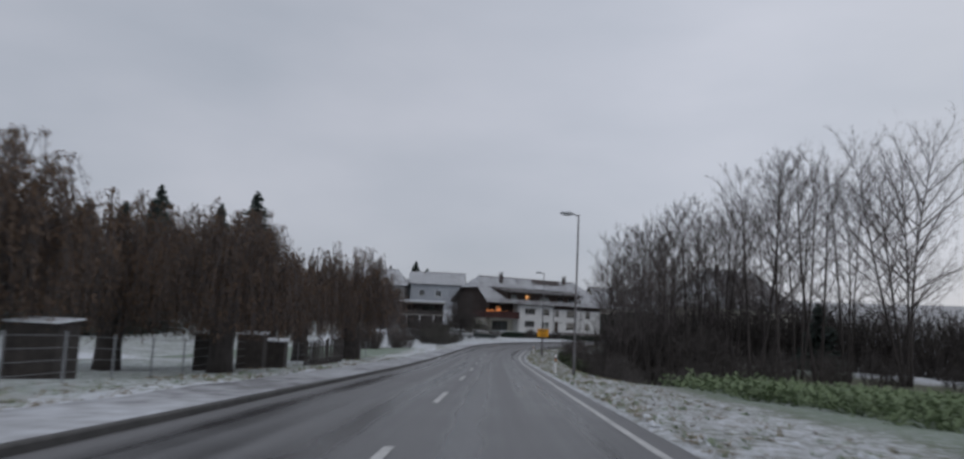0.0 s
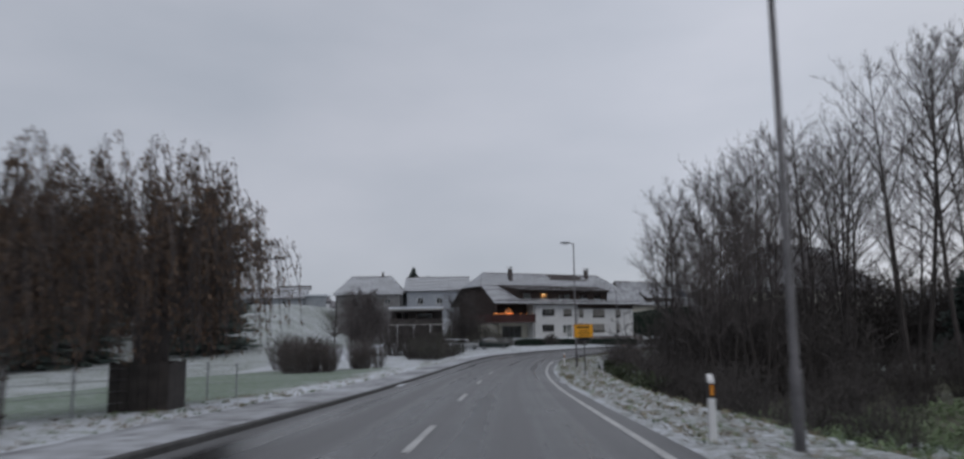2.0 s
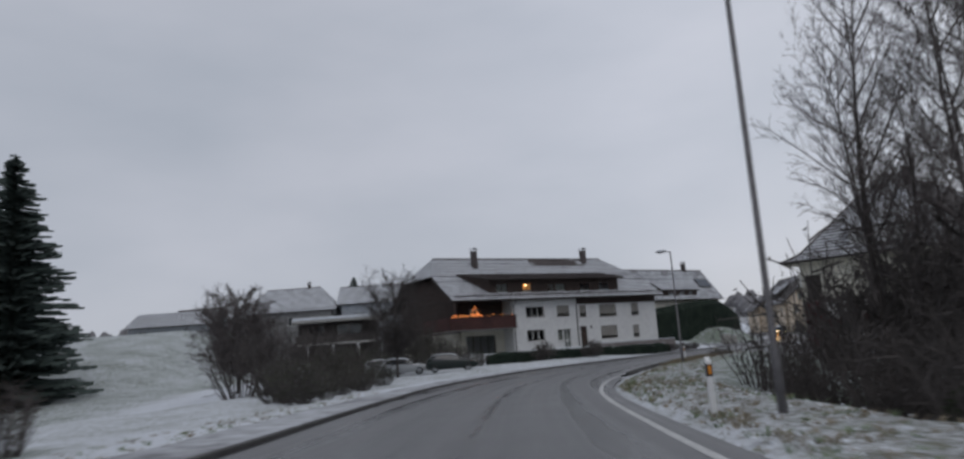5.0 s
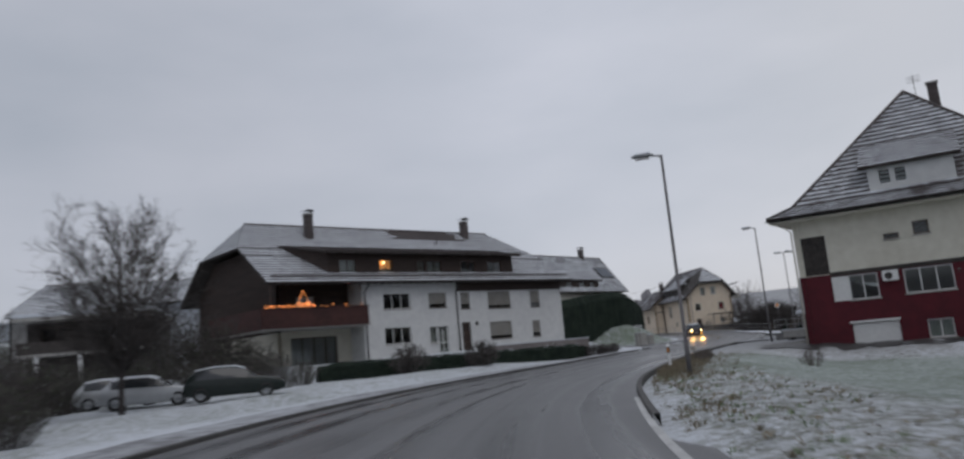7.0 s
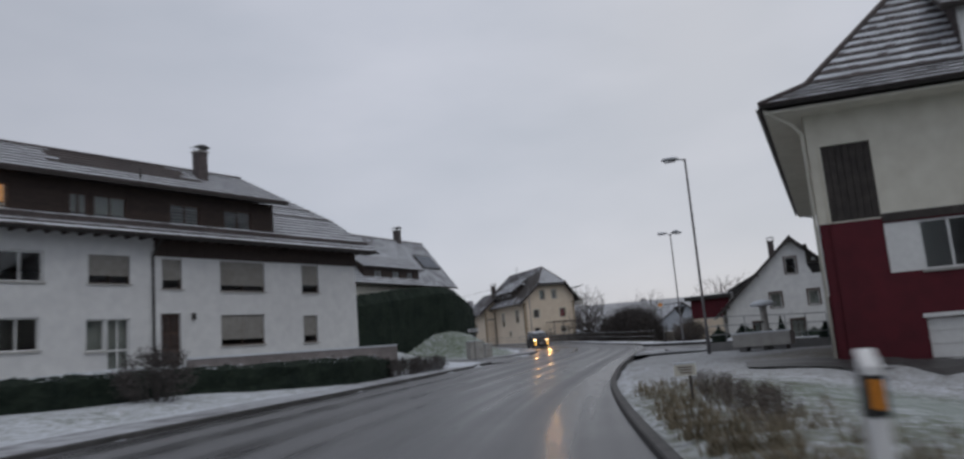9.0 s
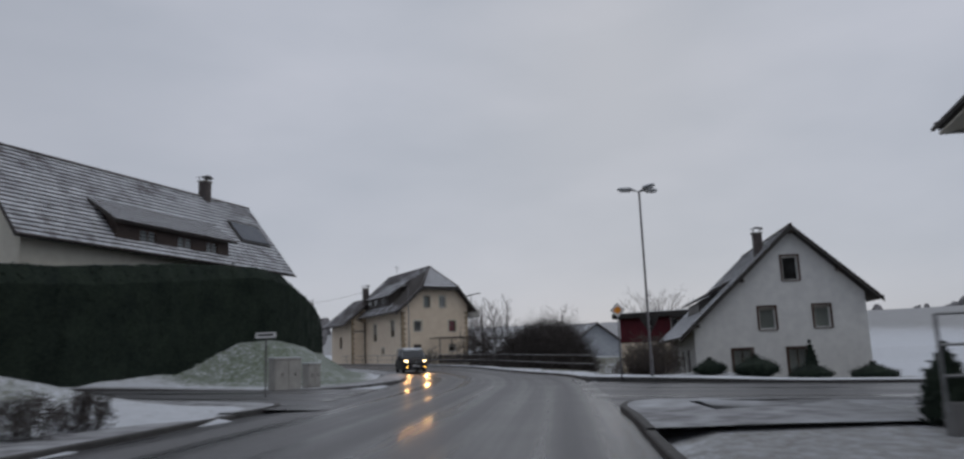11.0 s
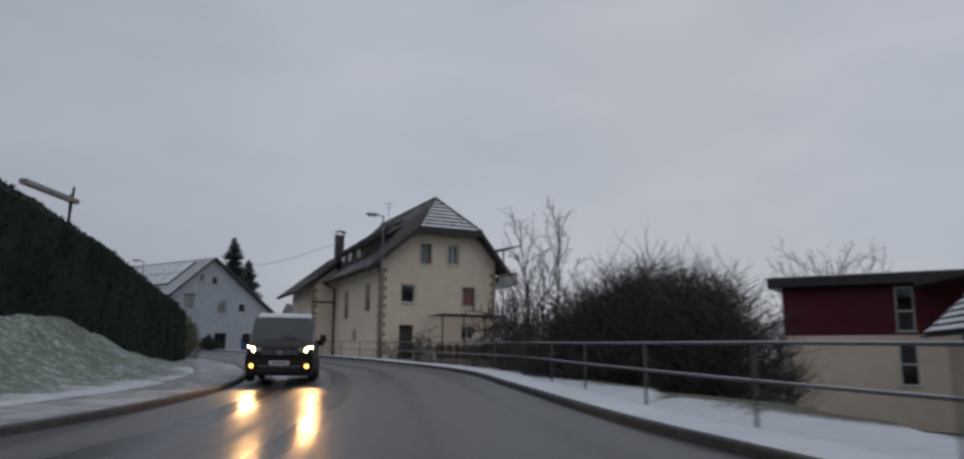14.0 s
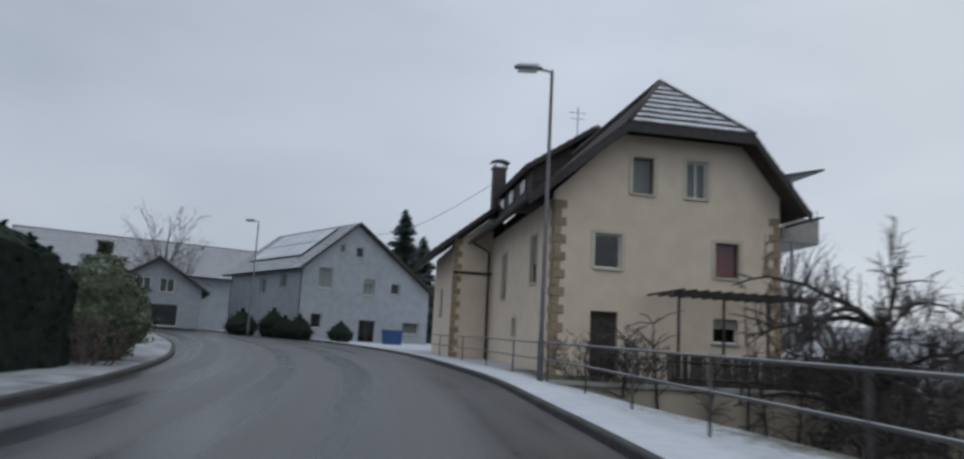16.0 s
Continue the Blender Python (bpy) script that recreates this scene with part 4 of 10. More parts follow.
def gable_house(name, label, at, turn, w, depth, zb, eave, ridge, wall_mat, top_mat, rise=None, over=0.6, front=(), side_l=(), side_r=(), hip=0.0,
                gable_mat=None, win=None, chim=(), low_left=None, category="house"):
    """A house with its gable towards local -y: w along x, depth along y. rise: the ridge's place along x."""
    h = thing(name, label, category, at, turn)
    cx = w / 2 if rise is None else rise
    lz = eave if low_left is None else low_left
    win = win or {}
    slope_l, slope_r = (ridge - lz) / (cx + over), (ridge - eave) / (w - cx + over)
    f = fr(0, 0, 0)
    top = [(0, lz + slope_l * over - 0.14), (cx, ridge - 0.14), (w, eave + slope_r * over - 0.14)]
    if hip:
        zk = ridge - hip
        top = [(0, top[0][1]), (cx - hip / slope_l, zk - 0.14), (cx + hip / slope_r, zk - 0.14), (w, top[2][1])]
    wall(h, "wall", M[gable_mat or wall_mat], f, top, zb, front)
    fb = fr(w, depth, 180)
    wall(h, "wall", M[wall_mat], fb, [(w - u, z) for u, z in reversed(top)], zb)
    fl, frr = fr(0, depth, -90), fr(w, 0, 90)
    wall(h, "wall", M[wall_mat], fl, [(0.3, top[0][1]), (depth - 0.3, top[0][1])], zb, side_l)
    wall(h, "wall", M[wall_mat], frr, [(0.3, top[-1][1]), (depth - 0.3, top[-1][1])], zb, side_r)
    y0, y1 = -over, depth + over
    hb = hip * 0.8
    if hip:
        tl, tr = 1 - hip / (ridge - lz), 1 - hip / (ridge - eave)
        kl, kr = (cx - hip / slope_l), (cx + hip / slope_r)
        L = [(0, (-over, y0, lz)), (tl, (kl, y0, zk)), (1, (cx, y0 + hb, ridge))]
        Lb = [(0, (-over, y1, lz)), (tl, (kl, y1, zk)), (1, (cx, y1 - hb, ridge))]
        R = [(0, (w + over, y0, eave)), (tr, (kr, y0, zk)), (1, (cx, y0 + hb, ridge))]
        Rb = [(0, (w + over, y1, eave)), (tr, (kr, y1, zk)), (1, (cx, y1 - hb, ridge))]
        roof_plane(h, "hip_roof", [(0, (kl, y0, zk)), (1, (cx, y0 + hb, ridge))], [(0, (kr, y0, zk)), (1, (cx, y0 + hb, ridge))], math.hypot(hip, hb), top_mat)
        roof_plane(h, "hip_roof", [(0, (kr, y1, zk)), (1, (cx, y1 - hb, ridge))], [(0, (kl, y1, zk)), (1, (cx, y1 - hb, ridge))], math.hypot(hip, hb), top_mat)
    else:
        L, Lb = [(0, (-over, y0, lz)), (1, (cx, y0, ridge))], [(0, (-over, y1, lz)), (1, (cx, y1, ridge))]
        R, Rb = [(0, (w + over, y0, eave)), (1, (cx, y0, ridge))], [(0, (w + over, y1, eave)), (1, (cx, y1, ridge))]
    roof_plane(h, "roof", Lb, L, math.hypot(ridge - lz, cx + over), top_mat)
    roof_plane(h, "roof", R, Rb, math.hypot(ridge - eave, w - cx + over), top_mat)
    part("ridge_tiles", Build().tube([(cx, y0 + (hb if hip else 0), ridge + 0.03), (cx, y1 - (hb if hip else 0), ridge + 0.03)], [0.1, 0.1], 8), M["tile"], h, smooth=True)
    for o in front:
        window(h, f, o, **win)
    for o in side_l:
        window(h, fl, o, **win)
    for o in side_r:
        window(h, frr, o, **win)
    gutter(h, fl, 0 - over, depth + over, -over - 0.06, lz - 0.06)
    gutter(h, frr, 0 - over, depth + over, -over - 0.06, eave - 0.06)
    for x, y, za, zc in chim:
        chimney(h, x, y, za, zc)
    return h


# ---- the long farmhouse ----
def farmhouse():
    h = thing("farmhouse", "long white farmhouse with snowy hipped roof and brown dormer", "house", (1.0, 159.3, 0), 29.5)
    zb, e, rz, rv = 0.2, 7.3, 13.1, 8.3
    f = fr(0, 0.6, 0)
    upper = [(10.04, 12.63, 5.2, 6.47), (14.45, 16.29, 5.18, 6.44), (17.82, 18.84, 5.0, 6.4), (20.93, 23.61, 4.93, 6.43), (26.1, 27.32, 4.9, 6.43)]
    lower = [(9.98, 12.5, 2.45, 3.77), (14.35, 15.17, 2.3, 3.66), (20.9, 23.5, 2.25, 3.76), (26.09, 27.1, 2.2, 3.66)]
    door = (17.74, 18.74, 1.3, 3.86)
    glazed = (15.25, 16.25, 1.32, 3.66)
    wall(h, "wall", M["white_wall"], f, [(8.1, 7.75), (30.2, 7.75)], zb, upper + lower + [door, glazed], label="white rendered facade")
    specs = [dict(panes=3), dict(panes=2, shut=0.72, mat="frame_brown"), dict(panes=1, shut=0.7, mat="frame_brown"), dict(panes=2, shut=0.8, mat="frame_brown"), dict(panes=1, shut=0.72, mat="frame_brown")]
    for o, s in zip(upper, specs):
        window(h, f, o, sill=True, **s)
    for o, s in zip(lower, [dict(panes=3), dict(panes=1, curtain="curtain"), dict(panes=2, shut=0.8, mat="frame_brown"), dict(panes=1, shut=0.74, mat="frame_brown")]):
        window(h, f, o, sill=True, **s)
    window(h, f, glazed, panes=2, split=0.42, curtain="curtain", sill=False)
    d = Build()
    fbox(d, f, door[0], door[1], 0.16, 0.22, 1.3, 3.86)
    dr = part("door", d, M["frame_brown"], h)
    db = Build()
    for k in range(2):
        for j in range(3):
            fbox(db, f, 17.84 + k * 0.44, 18.2 + k * 0.44, 0.13, 0.159, 1.45 + j * 0.8, 2.1 + j * 0.8)
    pieces("door_board", db, M["brown_wood"], dr)
    lampb = Build()
    fbox(lampb, f, 19.3, 19.45, -0.14, 0.0, 3.55, 3.85)
    part("wall_lamp", lampb, M["gutter"], h)
    # loggia behind the balcony
    f2 = fr(0, 2.6, 0)
    big = (3.0, 6.9, 1.35, 3.5)
    wall(h, "wall", M["pale_wall"], f2, [(1.2, 4.01), (8.1, 4.01)], zb, [big, (1.5, 2.3, 1.35, 3.6)], label="pale loggia wall")
    wall(h, "loggia_cladding", M["brown_wood"], f2, [(1.2, 7.75), (8.1, 7.75)], 4.21, [(3.6, 5.2, 4.5, 6.6)], label="dark brown boarded loggia wall")
    window(h, f2, big, mat="frame_brown", panes=4, curtain="curtain", sill=False)
    window(h, f2, (1.5, 2.3, 1.35, 3.6), mat="frame_brown", panes=1, sill=False)
    window(h, f2, (3.6, 5.2, 4.5, 6.6), mat="frame_brown", panes=2, curtain="curtain", sill=False)
    wall(h, "wall", M["white_wall"], fr(8.1, 2.6, -90), [(0, 7.75), (2.0, 7.75)], zb, th=0.25)
    # gables
    left_top = [(0.4, 7.7), (4.0, 10.35), (11.4, 10.35), (15.0, 7.7)]
    wall(h, "gable_cladding", M["brown_wood"], fr(1.2, 16.0, -90), [(15.4 - u, z) for u, z in reversed(left_top)], 3.9, th=0.25, label="dark brown boarded gable")
    wall(h, "wall", M["pale_wall"], fr(1.2, 16.0, -90), [(0.4, 3.9), (15.0, 3.9)], zb, th=0.25)
    wall(h, "wall", M["white_wall"], fr(30.2, 0.6, 90), [(0, 7.7), (3.4, 9.9), (12.0, 9.9), (15.4, 7.7)], zb)
    wall(h, "wall", M["white_wall"], fr(30.2, 16.0, 180), [(0.3, 7.7), (28.7, 7.7)], zb)
    for k in range(38):
        ub = fr(1.2, 16.0, -90)
        u = 0.5 + k * 0.385
        if u < 14.9:
            zt = float(np.interp(u, [0.4, 4.0, 11.4, 15.0], [7.6, 10.25, 10.25, 7.6]))
            part("batten", fbox(Build(), ub, u, u + 0.05, -0.03, 0.0, 3.9, zt), M["brown_wood"], h)
    # timber band under the eave of the right-hand half
    band = Build()
    for k in range(64):
        fbox(band, f, 17.45 + k * 0.2, 17.63 + k * 0.2, -0.05 - 0.008 * (k % 2), 0.0, 6.5, 7.42)
    pieces("eave_board", band, M["brown_wood"], h)
    raf = Build()
    for k in range(46):
        fbox(raf, f, 0.4 + k * 0.68, 0.52 + k * 0.68, -0.85, 0.0, 7.2, 7.34)
    part("rafter_ends", raf, M["brown_wood"], h)
    # roof
    kl, kr = 0.55, 0.42
    def at(t, u):
        return (u, -0.3 + t * (rv + 0.3), e + t * (rz - e))
    def back(t, u):
        return (u, 2 * rv + 0.3 - t * (rv + 0.3), e + t * (rz - e))
    roof_plane(h, "roof", [(0, at(0, 0)), (kl, at(kl, 0)), (1, at(1, 2.3))], [(0, at(0, 31.2)), (kr, at(kr, 31.2)), (1, at(1, 28.1))], 10.3, "tile_full", 0.40, bare=0.32, melt=(0.80, 0.97, 0.52, 0.80))
    roof_plane(h, "roof", [(0, back(0, 31.2)), (kr, back(kr, 31.2)), (1, back(1, 28.1))], [(0, back(0, 0)), (kl, back(kl, 0)), (1, back(1, 2.3))], 10.3, "tile_snow", 0.5)
    roof_plane(h, "hip_roof", [(0, back(kl, 0)), (1, at(1, 2.3))], [(0, at(kl, 0)), (1, at(1, 2.3))], 3.5, "tile_full", 0.34)
    roof_plane(h, "hip_roof", [(0, at(kr, 31.2)), (1, at(1, 28.1))], [(0, back(kr, 31.2)), (1, at(1, 28.1))], 4.5, "tile_snow", 0.34)
    part("ridge_tiles", Build().tube([(2.3, rv, rz + 0.03), (28.1, rv, rz + 0.03)], [0.11, 0.11], 8), M["tile"], h, smooth=True)
    gutter(h, f, -0.6, 31.3, -0.98, e - 0.03)
    pipe(h, [f(17.34, -0.85, 7.15), f(17.34, -0.1, 6.6), f(17.34, -0.08, 1.2)], 0.055)
    pipe(h, [f(8.3, -0.85, 7.15), f(8.3, -0.1, 6.6), f(8.3, -0.08, 1.2)], 0.05)
    # snow board along the eave
    sg = Build()
    fbox(sg, fr(0, 0, 0), 0.5, 31.0, 0.18, 0.22, 7.75, 7.9)
    part("snow_guard", sg, M["tile"], h)
    # dormer
    dv = 0.95
    fd = fr(0, dv, 0)
    dw = [(6.44, 8.0, 8.1, 9.22), (10.1, 11.45, 8.1, 9.22), (13.8, 14.6, 8.1, 9.15), (14.85, 16.35, 8.1, 9.15), (18.5, 20.1, 8.1, 9.15), (21.5, 23.15, 8.1, 9.15)]
    dorm = wall(h, "dormer", M["brown_wood"], fd, [(5.5, 9.7), (24.6, 9.7)], 7.9, dw, th=0.2, label="dark brown boarded dormer front")
    for k, o in enumerate(dw):
        window(h, fd, o, mat="frame_brown", panes=2, curtain="" if k == 1 else ("curtain" if k in (0, 2, 3) else ""), sill=False, deep=0.05)
    lit = Build()
    fbox(lit, fd, 10.1, 11.45, 0.5, 0.55, 8.1, 9.3)
    part("lit_room", lit, M["lit_room"], dorm, "warmly lit room behind the dormer window")
    bulb = Build()
    bulb.tube([(10.75, dv + 0.32, 8.95), (10.75, dv + 0.32, 9.1)], [0.09, 0.09], 8)
    part("ceiling_lamp", bulb, M["warm_lamp"], dorm)
    for k in range(95):
        u = 5.55 + k * 0.2
        if not any(o[0] - 0.02 < u + 0.02 < o[1] + 0.02 for o in dw):
            part("batten", fbox(Build(), fd, u, u + 0.04, -0.025, 0.0, 7.92, 9.66), M["brown_wood"], dorm)
    part("dormer_cheek", Build().poly([(3.5, 4.6, 10.6), (5.5, dv, 7.9), (5.5, dv, 9.72)]), M["brown_wood"], dorm)
    part("dormer_cheek", Build().poly([(24.6, dv, 9.72), (24.6, dv, 7.9), (24.6, 4.7, 10.6)]), M["brown_wood"], dorm)
    roof_plane(dorm, "dormer_roof", [(0, (5.0, 0.15, 9.74)), (1, (3.3, 5.1, 10.88))], [(0, (25.0, 0.15, 9.74)), (1, (25.0, 5.1, 10.88))], 5.1, "tile_full", 0.38, bare=0.32)
    chimney(h, 7.0, 6.4, 11.3, 13.75, 0.6)
    chimney(h, 24.6, 7.4, 12.0, 14.05, 0.62)
    pipe(h, [(20.0, 6.0, 11.3), (20.0, 6.0, 12.2)], 0.05, "gutter", "vent_pipe")
    # balcony
    slab = Build()
    fbox(slab, fr(0, 0, 0), 0.3, 8.1, -0.35, 2.6, 4.02, 4.2)
    fbox(slab, fr(0, 0, 0), -0.5, 0.3, -0.35, 9.0, 4.02, 4.2)
    bal = part("balcony", slab, M["concrete"], h)
    for k in range(52):
        pb = Build()
        fbox(pb, fr(0, 0, 0), -0.5 + k * 0.163, -0.35 + k * 0.163, -0.42, -0.385, 4.1, 5.45)
        part("balcony_board", pb, M["red_wood"], bal)
    rail = Build()
    fbox(rail, fr(0, 0, 0), -0.55, 8.05, -0.48, -0.34, 5.45, 5.54)
    fbox(rail, fr(0, 0, 0), -0.5, 7.98, -0.38, -0.34, 4.3, 4.42)
    fbox(rail, fr(0, 0, 0), -0.56, -0.46, -0.34, 9.0, 4.1, 5.54)
    part("balcony_rail", rail, M["red_wood"], bal)
    post = Build()
    post.box(0.1, 0.26, -0.3, -0.14, 4.2, 7.3)
    part("balcony_post", post, M["brown_wood"], bal)
    return h


def fairy_lights():
    """A string of lights along the balcony rail and a small lit star frame."""
    t = thing("fairy_lights", "string of glowing orange fairy lights draped on balcony rail", "fairy lights", (1.0, 159.3, 0), 29.5)
    rnd = random.Random(5)
    cable = Build()
    pts = [(-0.4 + k * 0.2, -0.52, 5.58 + 0.05 * math.sin(k * 1.3)) for k in range(42)]
    cable.tube(pts, [0.012] * len(pts), 4)
    part("cable", cable, M["black"], t)
    bulb = Build().box(-0.019, 0.019, -0.019, 0.019, -0.026, 0.026).mesh("bulb", M["fairy"])
    spots = [(-0.4 + 3.9 * rnd.random() if k % 8 else rnd.uniform(3.4, 7.6), -0.53 + rnd.uniform(-0.04, 0.04), 5.57 + rnd.uniform(-0.05, 0.13)) for k in range(88)]
    for k in range(60):
        s = rnd.random()
        spots.append((2.1 + 1.0 * s, -0.43, 5.6 + 1.1 * min(s, 1 - s) * 2 if k % 2 else 5.62 + 0.3 * rnd.random()))
    for q in spots:
        o = new("bulb", bulb)
        o.parent = t
        o.location = q
    return t


# ---- the red and white house ----
def red_house():
    h = thing("red_house", "tall house, dark red base, cream upper storey, steep tiled roof", "house", (36.1, 145.9, 0), -42)
    f = fr(0, 0, 0)
    zb = -1.6
    gar, w1, w2, w3 = (0.0, 2.55, -1.05, 0.88), (-0.73, 1.79, 2.3, 3.8), (3.17, 5.7, 2.35, 3.8), (3.96, 5.26, -0.3, 0.76)
    w4, w5 = (7.2, 9.6, 2.35, 3.8), (7.6, 9.0, -0.3, 0.76)
    wall(h, "lower_wall", M["red_wall"], f, [(-2.5, 3.98), (12.3, 3.98)], zb, [gar, w1, w2, w3, w4, w5], label="dark red rendered lower wall")
    u1, u2 = (2.47, 3.3, 5.68, 6.02), (4.06, 4.9, 5.75, 6.54)
    u3 = (7.4, 8.6, 5.5, 6.7)
    panel = (-2.14, -0.74, 4.02, 6.43)
    wall(h, "upper_wall", M["pale_wall"], f, [(-2.5, 7.75), (12.3, 7.75)], 3.98, [u1, u2, u3, panel], label="cream rendered upper wall")
    pb = Build()
    fbox(pb, f, -2.14, -0.74, 0.1, 0.16, 4.02, 6.43)
    part("dark_panel", pb, M["dark_wood"], h, "dark weathered wooden hatch")
    bt = Build()
    for k in range(7):
        fbox(bt, f, -2.13 + k * 0.2, -1.96 + k * 0.2, 0.07, 0.099, 4.04, 6.4)
    part("hatch_cladding", bt, M["dark_wood"], h)
    beam = Build()
    fbox(beam, f, -0.74, 12.3, -0.05, 0.0, 3.86, 4.1)
    part("beam", beam, M["dark_wood"], h)
    window(h, f, (0.2, 1.79, 2.3, 3.8), panes=2, deep=0.06)
    sp = Build()
    fbox(sp, f, -0.73, 0.2, 0.02, 0.1, 2.3, 3.8)
    part("closed_shutter", sp, M["frame_white"], h, "white closed shutter panel")
    window(h, f, w2, panes=3, deep=0.06)
    window(h, f, w4, panes=3, deep=0.06)
    window(h, f, w3, panes=2, curtain="curtain", deep=0.08)
    window(h, f, w5, panes=2, curtain="curtain", deep=0.08)
    for o in (u1, u2, u3):
        window(h, f, o, mat="frame_brown", panes=1, shut=0.0, deep=0.1)
    gb = Build()
    fbox(gb, f, 0.01, 2.54, 0.172, 0.2, -1.05, 0.88)
    gd = part("garage_door", gb, M["frame_white"], h, "white sectional garage door")
    for k in range(5):
        b = Build()
        fbox(b, f, 0.02, 2.53, 0.12, 0.17, -1.05 + k * 0.386, -1.05 + (k + 1) * 0.386 - 0.012)
        part("panel", b, M["frame_white"], gd)
    lin = Build()
    fbox(lin, f, -0.08, 2.63, -0.04, 0.02, 0.9, 1.02)
    part("garage_lintel", lin, M["frame_white"], h)
    ac = part("air_conditioner", fbox(Build(), f, 2.07, 2.92, -0.38, -0.06, 3.2, 3.82), M["frame_white"], h, "white wall-mounted air conditioner", bevel=0.03)
    fan = Build()
    c = Vector(f(2.4, -0.385, 3.5))
    for k in range(12):
        a, e = 2 * math.pi * k / 12, 2 * math.pi * (k + 1) / 12
        fan.poly([c, c + Vector((math.cos(a) * 0.22, 0, math.sin(a) * 0.22)), c + Vector((math.cos(e) * 0.22, 0, math.sin(e) * 0.22))])
    part("fan_grille", fan, M["gutter"], ac)
    # the street side runs askew to the front
    fs = fr(0.86, 24.0, -98)
    SL = 24.24
    so = [(SL - v - 1.0, SL - v, 4.9, 6.4) for v in (4.2, 7.4, 10.6, 13.4, 18.4, 21.6)]
    wall(h, "upper_wall", M["pale_wall"], fs, [(0, 7.75), (SL, 7.75)], 3.98, so)
    for o in so:
        window(h, fs, o, mat="frame_brown", panes=2, curtain="curtain", surround="beige_wall")
    sl = [(SL - v - w_, SL - v, z0_, z1_) for v, w_, z0_, z1_ in ((4.0, 0.8, 1.6, 2.8), (8.6, 1.0, 1.4, 2.8), (12.0, 1.1, -0.4, 1.8))]
    wall(h, "lower_wall", M["dark_wood"], fs, [(0, 3.55), (SL, 3.98)], zb, sl, label="dark boarded lower wall")
    part("red_plinth", fbox(Build(), fs, SL - 9.5, SL - 0.02, -0.06, -0.002, zb, 1.75), M["red_wall"], h, "dark red rendered plinth")
    part("corner_board", fbox(Build(), fs, SL - 0.16, SL + 0.02, -0.07, -0.004, 1.76, 3.97), M["frame_white"], h)
    for o in sl:
        window(h, fs, o, panes=1, mat="frame_brown")
    for k in range(40):
        u = 0.3 + k * 0.6
        if any(o[0] - 0.12 < u < o[1] + 0.06 for o in sl):
            continue
        part("cover_strip", fbox(Build(), fs, u, u + 0.06, -0.03, -0.001, zb, 3.4), M["dark_wood"], h)
    wall(h, "upper_wall", M["pale_wall"], fr(12.3, 0, 82), [(0, 7.75), (SL, 7.75)], zb)
    wall(h, "upper_wall", M["pale_wall"], fr(15.66, 24.0, 180), [(0, 7.75), (14.8, 7.75)], zb)
    # roof: hipped, with flared eaves
    e0, fl_, pk = 7.78, 8.4, 15.4
    def corner(sx, sy, t):
        k = 0.0 if sy < 0 else 3.45
        cx, cy = 4.9 + k * 0.83, (4.2 if sy < 0 else 20.5)
        ex, ey = 4.9 + k + sx * 8.7, (-1.0 if sy < 0 else 25.3)
        fx, fy = 4.9 + k + sx * 7.2, (-0.2 if sy < 0 else 24.5)
        return [(0, (ex, ey, e0)), (0.14, (fx, fy, fl_)), (1, (cx, cy, pk))][t]
    def edge(sx, sy):
        return [corner(sx, sy, k) for k in range(3)]
    roof_plane(h, "roof", edge(-1, -1), edge(1, -1), 9.3, "tile_snow", 0.33, bare=0.40)
    roof_plane(h, "roof", edge(-1, 1), edge(-1, -1), 11.2, "tile_snow", 0.33, bare=0.40)
    roof_plane(h, "roof", edge(1, -1), edge(1, 1), 11.2, "tile_thin", 0.36)
    roof_plane(h, "roof", edge(1, 1), edge(-1, 1), 9.3, "tile_thin", 0.36)
    hb = Build()
    for sx in (-1, 1):
        for sy in (-1, 1):
            hb.tube([Vector(corner(sx, sy, k)[1]) + Vector((0, 0, 0.03)) for k in range(3)], [0.1] * 3, 8)
    hb.tube([(4.9, 4.2, 15.44), (7.76, 20.5, 15.44)], [0.1, 0.1], 8)
    part("ridge_tiles", hb, M["tile"], h, smooth=True)
    so_ = Build()
    for q in ([(-3.7, -0.9), (-2.5, -0.9), (0.9, 25.2), (-0.3, 25.2)], [(-2.5, -0.9), (12.3, -0.9), (12.3, 0.0), (-2.38, 0.0)], [(12.3, -0.9), (13.5, -0.9), (17.0, 25.2), (15.7, 25.2)], [(0.86, 24.0), (15.66, 24.0), (15.66, 25.2), (0.95, 25.2)]):
        so_.hull8([(x, y, 7.5) for x, y in q], [(x, y, 7.58) for x, y in q])
    pieces("soffit", so_, M["pale_wall"], h, "pale boarded soffit")
    gutter(h, fr(-3.8, -1.0, 0), -0.05, 17.45, -0.06, 7.72)
    gutter(h, fr(-0.35, 25.3, -97.5), 0, 26.5, -0.06, 7.72)
    pipe(h, [(-0.25, 25.2, 7.6), (0.5, 24.4, 7.3), (0.75, 24.1, 6.9), (0.75, 24.1, -1)], 0.05, "metal")
    pipe(h, [(-3.7, -0.9, 7.6), (-2.9, -0.3, 7.2), (-2.62, -0.12, 6.9), (-2.62, -0.12, -1)], 0.05, "pale_wall")
    # dormer towards the road
    fd = fr(0, -0.05, 0)
    dw = [(2.75, 3.45, 9.0, 9.95), (3.6, 4.3, 9.0, 9.95)]
